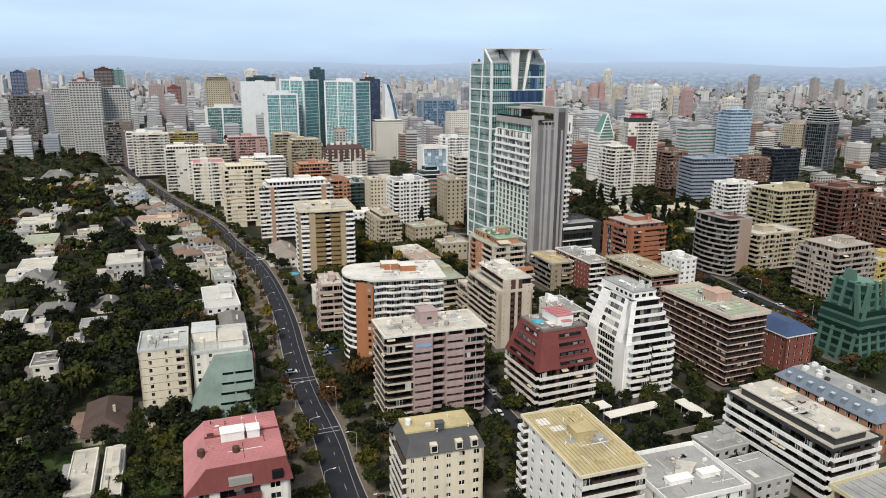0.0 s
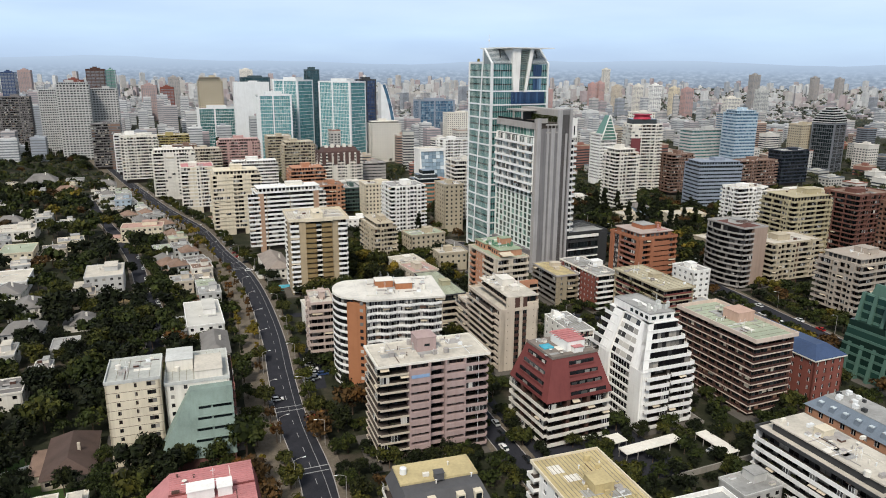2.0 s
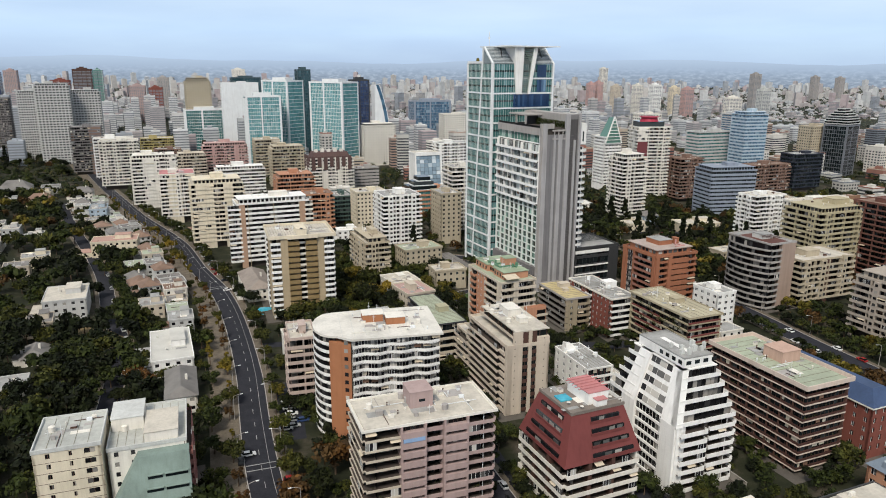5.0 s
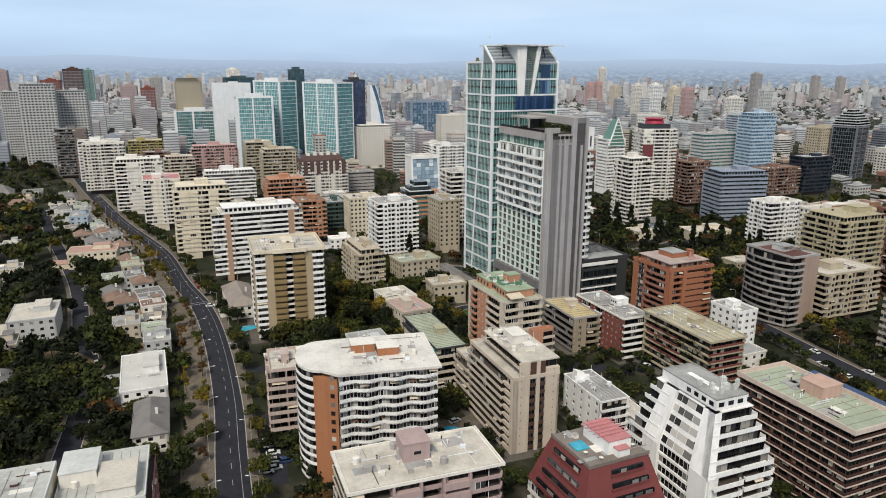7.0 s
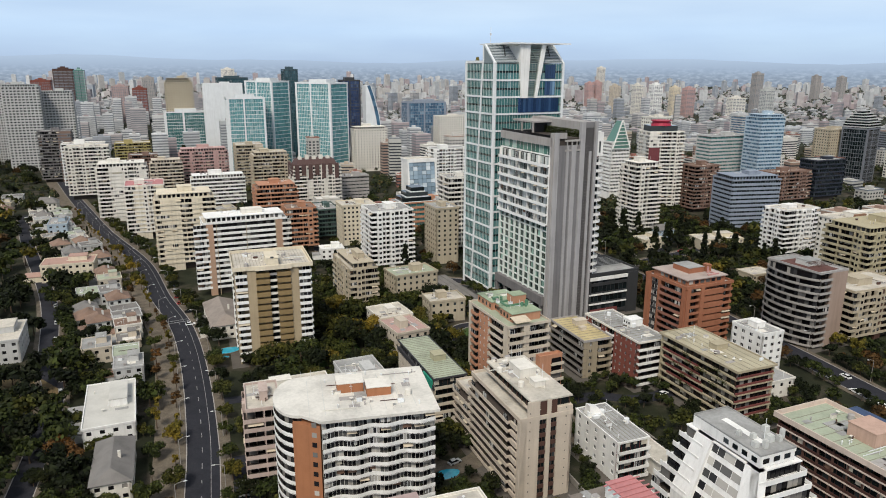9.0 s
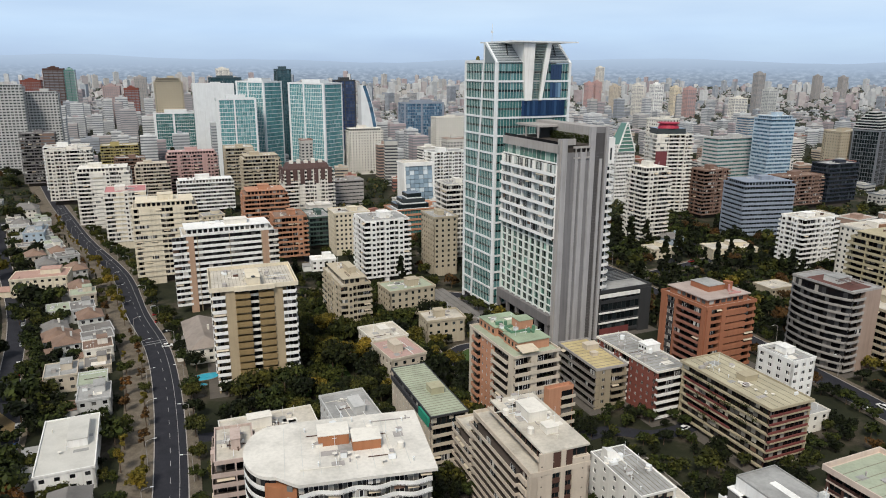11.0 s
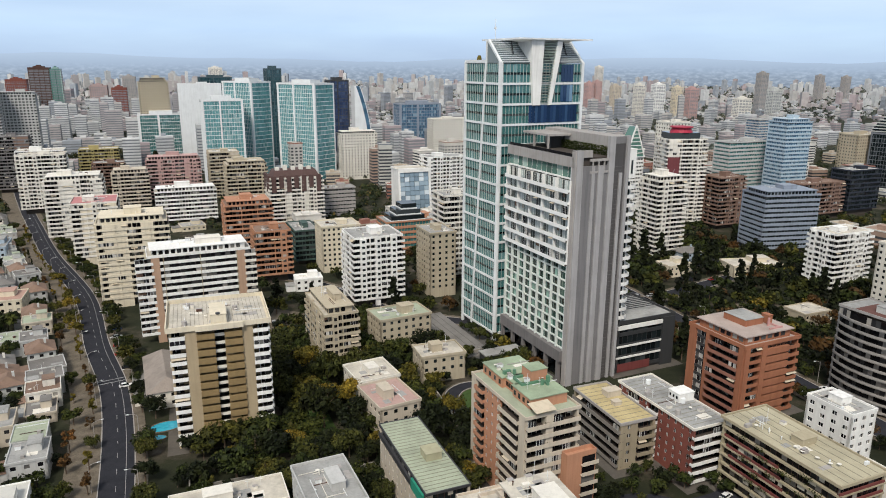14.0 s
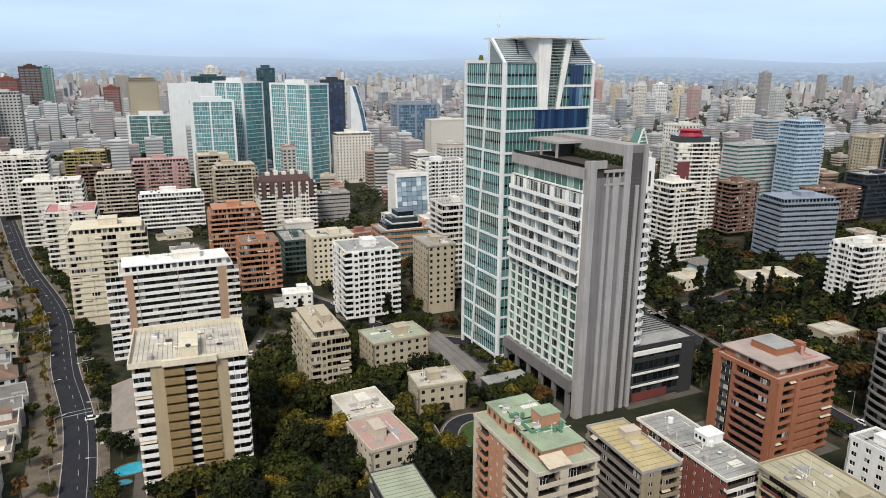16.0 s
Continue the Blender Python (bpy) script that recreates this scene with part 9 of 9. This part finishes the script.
grove(46, -86, -24, 330, 430, LEAFY + ["gold1", "olive0", "olive1", "olive0"], 0.8, 1.5)
grove(30, -40, 20, 270, 440, LEAFY + ["rust0", "olive0", "gold0"], 0.6, 1.1)
grove(30, 40, 110, 180, 340, LEAFY, 0.45, 0.8)
grove(80, 70, 190, 420, 640, MIX + ["gold0", "rust1", "conifer", "conifer"], 0.7, 1.3)
grove(34, 118, 165, 250, 430, ["gold1", "olive0", "rust1", "green0", "olive1"], 0.6, 1.1)
grove(50, -130, 60, 440, 660, LEAFY + ["rust0", "conifer"], 0.6, 1.0)
grove(40, 190, 330, 420, 640, LEAFY, 0.6, 1.1)
for x, y, s in ((-52, 497, 1.3), (-47, 480, 1.1), (100, 520, 1.3), (112, 540, 1.2), (90, 566, 1.4), (-205, 560, 1.2), (-560, 840, 1.4), (-330, 860, 1.8)):
    plant("conifer", x, y, s)
for x, y, k, s in ((-45, 232, "rust1", 1.3), (-52, 215, "rust0", 1.2), (-40, 245, "rust1", 1.0), (-64, 190, "rust0", 1.1), (-58, 178, "rust1", 1.0), (128, 300, "gold1", 1.2), (132, 288, "rust1", 1.2)):
    plant(k, x, y, s)


def avenue_x(y):
    """The avenue's centre at that y."""
    for p, q in zip(AVENUE, AVENUE[1:]):
        if p.y <= y <= q.y:
            return p.x + (q.x - p.x) * (y - p.y) / (q.y - p.y)
    return AVENUE[-1].x


def west_wood(n, o0, o1, y0, y1, keys, smin, smax):
    """Trees west of the avenue, between two distances from it."""
    done = tries = 0
    while done < n and tries < n * 16:
        tries += 1
        y = rt2.uniform(y0, y1)
        x = avenue_x(y) - rt2.uniform(o0, o1)
        key, s = rt2.choice(keys), rt2.uniform(smin, smax)
        r = KINDS[key][3] * s
        if covered(x, y, 0.72 * r) or on_road(x, y, -1.0) or not room(x, y, 0.8 * r):
            continue
        plant(key, x, y, s, "wood")
        done += 1


GREENS = ["green0", "green1", "dark0", "dark1", "olive0", "olive1", "green0", "green1", "dark1", "green0", "dark0"]
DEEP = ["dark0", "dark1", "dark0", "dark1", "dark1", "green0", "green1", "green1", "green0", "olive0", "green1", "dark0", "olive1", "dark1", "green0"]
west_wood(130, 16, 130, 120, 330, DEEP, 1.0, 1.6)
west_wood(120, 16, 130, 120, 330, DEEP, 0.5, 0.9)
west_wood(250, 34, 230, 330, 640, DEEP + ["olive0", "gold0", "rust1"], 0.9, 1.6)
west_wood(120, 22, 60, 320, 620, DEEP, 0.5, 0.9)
grove(120, -95, 20, 180, 345, DEEP + ["rust1", "olive1"], 0.45, 0.85, -0.25, "wood")
grove(60, 20, 100, 190, 350, DEEP, 0.4, 0.75, 0.0, "wood")
grove(120, -560, -330, 500, 900, MIX, 0.8, 1.3, -0.35, "wood")
grove(120, -140, 200, 440, 700, MIX, 0.6, 1.1, 0.0, "wood")
grove(60, 40, 140, 150, 340, LEAFY, 0.5, 0.9, 0.0, "wood")
grove(90, 60, 330, 420, 700, MIX, 0.7, 1.2, 0.1, "wood")
grove(120, 62, 185, 425, 610, GREENS + ["conifer", "conifer", "rust1"], 0.7, 1.25, 0.0, "wood")
grove(70, -95, -20, 335, 470, DEEP + ["olive1", "olive0", "gold1"], 0.6, 1.2, 0.0, "wood")
grove(150, -100, 20, 170, 345, GREENS, 0.3, 0.62, -0.2, "wood", 0.4)
grove(230, 5, 110, 180, 350, GREENS + ["dark0", "dark1"], 0.3, 0.62, 0.0, "wood", 0.36)
grove(160, -90, 10, 335, 470, GREENS + ["olive1", "olive0", "gold1"], 0.35, 0.85, 0.0, "wood", 0.42)
grove(120, -90, 60, 470, 620, GREENS, 0.4, 0.8, 0.0, "wood", 0.42)
grove(60, 100, 190, 260, 420, GREENS + ["gold0", "rust1"], 0.4, 0.8, 0.0, "wood", 0.42)
grove(150, 60, 330, 420, 700, GREENS + ["olive0", "rust1"], 0.5, 1.0, 0.0, "wood", 0.42)
grove(80, -60, 60, 130, 200, GREENS, 0.3, 0.6, 0.0, "wood", 0.4)
for off in (-8.4, 8.4, 11.5):
    for i in range(0, len(EAST) - 1):
        p, q = EAST[i], EAST[i + 1]
        t = (q - p).normalized()
        x, y = p.x + t.y * off, p.y - t.x * off
        key, s = rt2.choice(GREENS + ["rust1"]), rt2.uniform(0.45, 0.8)
        if not covered(x, y, 1.5) and rt2.random() < 0.75 and room(x, y, 0.8 * KINDS[key][3] * s):
            plant(key, x, y, s, "wood")
WMATS = [GREENLEAF, DARKLEAF, OLIVELEAF, RUSTLEAF, GOLDLEAF, TRUNK]
wv, wf, wm, base = [], 0, [], 0
for key, spots in WOOD.items():
    tm, cm, label, r = KINDS[key]
    co = np.zeros(len(cm.vertices) * 3)
    cm.vertices.foreach_get("co", co)
    co = co.reshape(-1, 4, 3)
    ctr = co.mean(axis=1, keepdims=True)
    near, mid, away = ctr[::2] + (co - ctr)[::2] * 1.32, ctr[::3] + (co - ctr)[::3] * 1.55, ctr[::6] + (co - ctr)[::6] * 2.0
    mi = WMATS.index(cm.materials[0])
    for x, y, s, a in spots:
        c, sn = math.cos(a) * s, math.sin(a) * s
        co = near if y < 300 and s > 0.6 else (mid if y < 430 else away)
        q = np.stack([co[..., 0] * c - co[..., 1] * sn + x, co[..., 0] * sn + co[..., 1] * c + y, co[..., 2] * s], -1)
        wv.append(q.reshape(-1, 3))
        wm.append(np.full(len(co), mi))
wv, wm = np.concatenate(wv), np.concatenate(wm)
me = bpy.data.meshes.new("wood")
me.from_pydata(wv.tolist(), [], np.arange(len(wv)).reshape(-1, 4).tolist())
for mt in WMATS:
    me.materials.append(mt)
me.polygons.foreach_set("material_index", wm.astype(np.int32))
me.update()
wood = lone("wood", me, None, "dense mixed trees between the villas and blocks", "trees", kind="stuff")
tb = Build()
for key, spots in WOOD.items():
    hh = 3.2 if "con" not in key else 4
    for x, y, s, a in spots:
        tb.rod(x, y, -0.2, hh * s + 0.6, 0.26 * s, 5, 0, 0.15 * s)
tagged(part("trunks", tb, TRUNK, wood), kind="stuff")
# two palms beside the tan block
for x, y, hh in ((-74.5, 352, 9), (-70.5, 353.5, 10.5), (-62, 150, 6)):
    p = lone("palm_tree", Build().rod(0, 0, -0.2, hh, 0.32, 8, 0, 0.22), TRUNK, "tall palm with a bushy fan crown", "palm", x, y)
    g = np.random.RandomState(int(hh * 10))
    fb = Build()
    for i in range(46):
        a, e = g.rand() * 6.283, g.uniform(-0.5, 1.1)
        dx, dy = math.cos(a), math.sin(a)
        mx, mz = 1.5 * math.cos(e), hh + 1.4 * math.sin(e)
        ex, ez = 2.7 * math.cos(e), hh + 1.7 * math.sin(e) - 0.8
        sx, sy = -dy * 0.45, dx * 0.45
        fb.face([(0, 0, hh), (dx * mx + sx, dy * mx + sy, mz), (dx * ex, dy * ex, ez), (dx * mx - sx, dy * mx - sy, mz)])
    part("fronds", fb, GREENLEAF, p)
# woods and street trees of the far city, past counting
g = np.random.RandomState(5)
fw, ff = [], []
mi = []
n = 0
while n < 10500:
    y = 640 + 2650 * g.rand() ** 1.3
    x = (g.rand() * 2 - 1) * (0.72 * y + 60) - 12
    if y < 1500 and (covered(x, y, 2.5) or on_road(x, y, -2)):
        continue
    if math.hypot(x, y) < 3340:
        n += 1
        R = (2.6 + 2.6 * g.rand()) * (1.5 if y > 1800 else 1.0)
        near = y < 1150
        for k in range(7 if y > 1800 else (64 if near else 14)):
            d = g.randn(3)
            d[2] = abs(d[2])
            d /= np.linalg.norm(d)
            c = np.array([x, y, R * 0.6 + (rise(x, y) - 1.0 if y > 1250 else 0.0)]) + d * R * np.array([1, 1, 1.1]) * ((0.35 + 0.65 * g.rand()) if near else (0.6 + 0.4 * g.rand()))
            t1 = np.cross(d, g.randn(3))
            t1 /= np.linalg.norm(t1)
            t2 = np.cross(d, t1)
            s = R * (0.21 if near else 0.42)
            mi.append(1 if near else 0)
            k0 = len(fw)
            fw += [tuple(c - t1 * s), tuple(c + t2 * s), tuple(c + t1 * s), tuple(c - t2 * s)]
            ff.append((k0, k0 + 1, k0 + 2, k0 + 3))
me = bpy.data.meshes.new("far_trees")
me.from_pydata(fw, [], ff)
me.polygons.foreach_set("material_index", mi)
# beyond the nearer rows, distance haze is painted into the leaf colour
me.materials.append(leafage("leaf_hazed", (0.075, 0.085, 0.078), (0.115, 0.12, 0.11)))
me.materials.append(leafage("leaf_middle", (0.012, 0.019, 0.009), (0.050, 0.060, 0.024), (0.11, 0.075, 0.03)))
lone("far_trees", me, None, "trees scattered through the distant city, haze-tinted farther off", "trees", kind="stuff")


# ---------- cars and lamps ----------
CARPAINT = [surface("car_white", (0.72, 0.72, 0.72), 0.3, 0.05, 0, bump=0), surface("car_silver", (0.40, 0.41, 0.42), 0.3, 0.05, 0, bump=0), surface("car_black", (0.02, 0.02, 0.022), 0.25, 0.05, 0, bump=0),
            surface("car_red", (0.30, 0.02, 0.02), 0.3, 0.05, 0, bump=0), surface("car_blue", (0.03, 0.06, 0.16), 0.3, 0.05, 0, bump=0)]
TYRE = surface("tyre_rubber", (0.02, 0.02, 0.02), 0.9, 0.1, 0)
wheel = Build()
wheel.hull([(0.33 * math.cos(a), -0.11, 0.33 * math.sin(a)) for a in [2 * math.pi * i / 12 for i in range(12)]], [(0.33 * math.cos(a), 0.11, 0.33 * math.sin(a)) for a in [2 * math.pi * i / 12 for i in range(12)]])
WHEEL = wheel.mesh("wheel", TYRE)
MODELS = []
for pm, nm in zip(CARPAINT, ("white", "silver", "black", "red", "dark blue")):
    b = Build()
    b.hull([(-2.1, -0.82, 0.28), (2.1, -0.82, 0.28), (2.1, 0.82, 0.28), (-2.1, 0.82, 0.28)], [(-2.15, -0.86, 0.62), (2.15, -0.86, 0.62), (2.15, 0.86, 0.62), (-2.15, 0.86, 0.62)])
    b.hull([(-2.15, -0.86, 0.62), (2.15, -0.86, 0.62), (2.15, 0.86, 0.62), (-2.15, 0.86, 0.62)], [(-2.05, -0.78, 0.9), (1.95, -0.78, 0.82), (1.95, 0.78, 0.82), (-2.05, 0.78, 0.9)])
    b.hull([(-1.35, -0.66, 1.40), (0.35, -0.66, 1.40), (0.35, 0.66, 1.40), (-1.35, 0.66, 1.40)], [(-1.25, -0.6, 1.47), (0.25, -0.6, 1.47), (0.25, 0.6, 1.47), (-1.25, 0.6, 1.47)])
    car = new("car", b.mesh("car", pm))
    tagged(car, nm + " parked car at the roadside", "car", "parked cars")
    part("cabin_glass", Build().hull([(-1.85, -0.76, 0.86), (1.15, -0.76, 0.84), (1.15, 0.76, 0.84), (-1.85, 0.76, 0.86)], [(-1.35, -0.66, 1.40), (0.35, -0.66, 1.40), (0.35, 0.66, 1.40), (-1.35, 0.66, 1.40)]), DARKGL, car)
    for wx in (-1.3, 1.3):
        for wy in (-0.76, 0.76):
            part("wheel", WHEEL, None, car, at=(wx, wy, 0.33))
    MODELS.append([car, False])
rc = random.Random(8)


def park(x, y, turn):
    m = rc.choices(MODELS, (4, 3, 2, 1, 1))[0]
    if not m[1]:
        m[0].matrix_basis, m[1] = pose(x, y, 0.05, 0, 0, turn), True
    else:
        copy_thing(m[0], pose(x, y, 0.05, 0, 0, turn))


for line, off, gap, ya, yb, pr in ((WEST, 2.6, 9, 290, 480, 0.5), (EAST, 5.4, 10, 300, 480, 0.6), (EAST, -5.4, 10, 300, 480, 0.5), (EAST, 1.5, 30, 290, 560, 0.5),
                                (SIDE, 2.6, 7, 150, 260, 0.6), (CROSS, 3.0, 7, 440, 580, 0.5)):
    run = 0.0
    for i in range(len(line) - 1):
        p, q = line[i], line[i + 1]
        run += (q - p).length
        if run < gap or not ya < p.y < yb:
            continue
        run = 0.0
        if rc.random() < pr:
            t = (q - p).normalized()
            park(p.x + t.y * off, p.y - t.x * off, math.degrees(math.atan2(t.y, t.x)) + rc.uniform(-2, 2))
for i in range(14):
    park(-100 + (i % 7) * 4.2, 452 + (i // 7) * 11 + (i % 7) * 1.5, 105 + rc.uniform(-3, 3))
for x, y, a in ((-62, 262, 20), (-60, 266, 20), (-64, 258, 24), (-57, 228, 20), (-74, 236, 110), (-73, 240, 25), (5, 214, 115), (-7, 236, 115), (30, 205, 25), (70, 330, 30), (-40, 442, 30), (-52, 447, 10)):
    park(x, y, a)
for x, y, a in ((6, 229, 112), (4.6, 223, 112), (-65, 262, 20), (-67, 266, 20), (-69, 270, 22), (-71, 275, 20), (-66, 256, 20), (-13, 289, 40), (60, 338, 40), (71, 356, 80), (70, 384, 95), (-72, 333, 25), (-48, 430, 20), (-45, 420, 80),
                (68.5, 217, 30), (70, 214, 30), (88, 440, 60), (92, 446, 60), (86, 436, 60), (96, 456, 60), (-143, 412, 30), (-150, 424, 30), (-136, 396, 30)):
    park(x, y, a)
for i in range(8):
    park(-152 - i * 5.2 + rc.uniform(-0.4, 0.4), 424 + i * 9.0, 32 + rc.uniform(-5, 5))
for i, mdl in enumerate(MODELS):
    if not mdl[1]:
        mdl[0].matrix_basis = pose(139 + i, 345, 0.05, 0, 0, 110)

pole = Build().rod(0, 0, 0, 8.5, 0.10, 8, 0, 0.06)
for k in range(4):
    z0, z1 = 8.4 + 0.35 * k - 0.04 * k * k, 8.4 + 0.35 * (k + 1) - 0.04 * (k + 1) ** 2
    pole.hull([(0.6 * k, -0.05, z0 - 0.05), (0.6 * k, 0.05, z0 - 0.05), (0.6 * k, 0.05, z0 + 0.05), (0.6 * k, -0.05, z0 + 0.05)], [(0.6 * k + 0.6, -0.04, z1 - 0.04), (0.6 * k + 0.6, 0.04, z1 - 0.04), (0.6 * k + 0.6, 0.04, z1 + 0.04), (0.6 * k + 0.6, -0.04, z1 + 0.04)])
POLE = pole.mesh("street_lamp", GREY)
HEAD = Build().hull([(2.3, -0.14, 9.0), (3.2, -0.10, 9.1), (3.2, 0.10, 9.1), (2.3, 0.14, 9.0)], [(2.3, -0.1, 9.2), (3.2, -0.08, 9.2), (3.2, 0.08, 9.2), (2.3, 0.1, 9.2)]).mesh("lamp_head", STEEL)
for line, off, gap, ya, yb in ((AVENUE, -6.2, 24, 120, 640), (AVENUE, 6.2, 30, 120, 640), (EAST, 7.4, 30, 280, 620)):
    run = 0.0
    for i in range(len(line) - 1):
        p, q = line[i], line[i + 1]
        run += (q - p).length
        if run < gap or not ya < p.y < yb:
            continue
        run = 0.0
        t = (q - p).normalized()
        ob = new("street_lamp", POLE)
        ob.matrix_basis = pose(p.x + t.y * off, p.y - t.x * off, 0.1, 0, 0, math.degrees(math.atan2(t.y, t.x)) + (-90 if off < 0 else 90))
        tagged(ob, "grey street lamp with a curved arm", "street lamp", "street lamps")
        part("lamp_head", HEAD, None, ob)
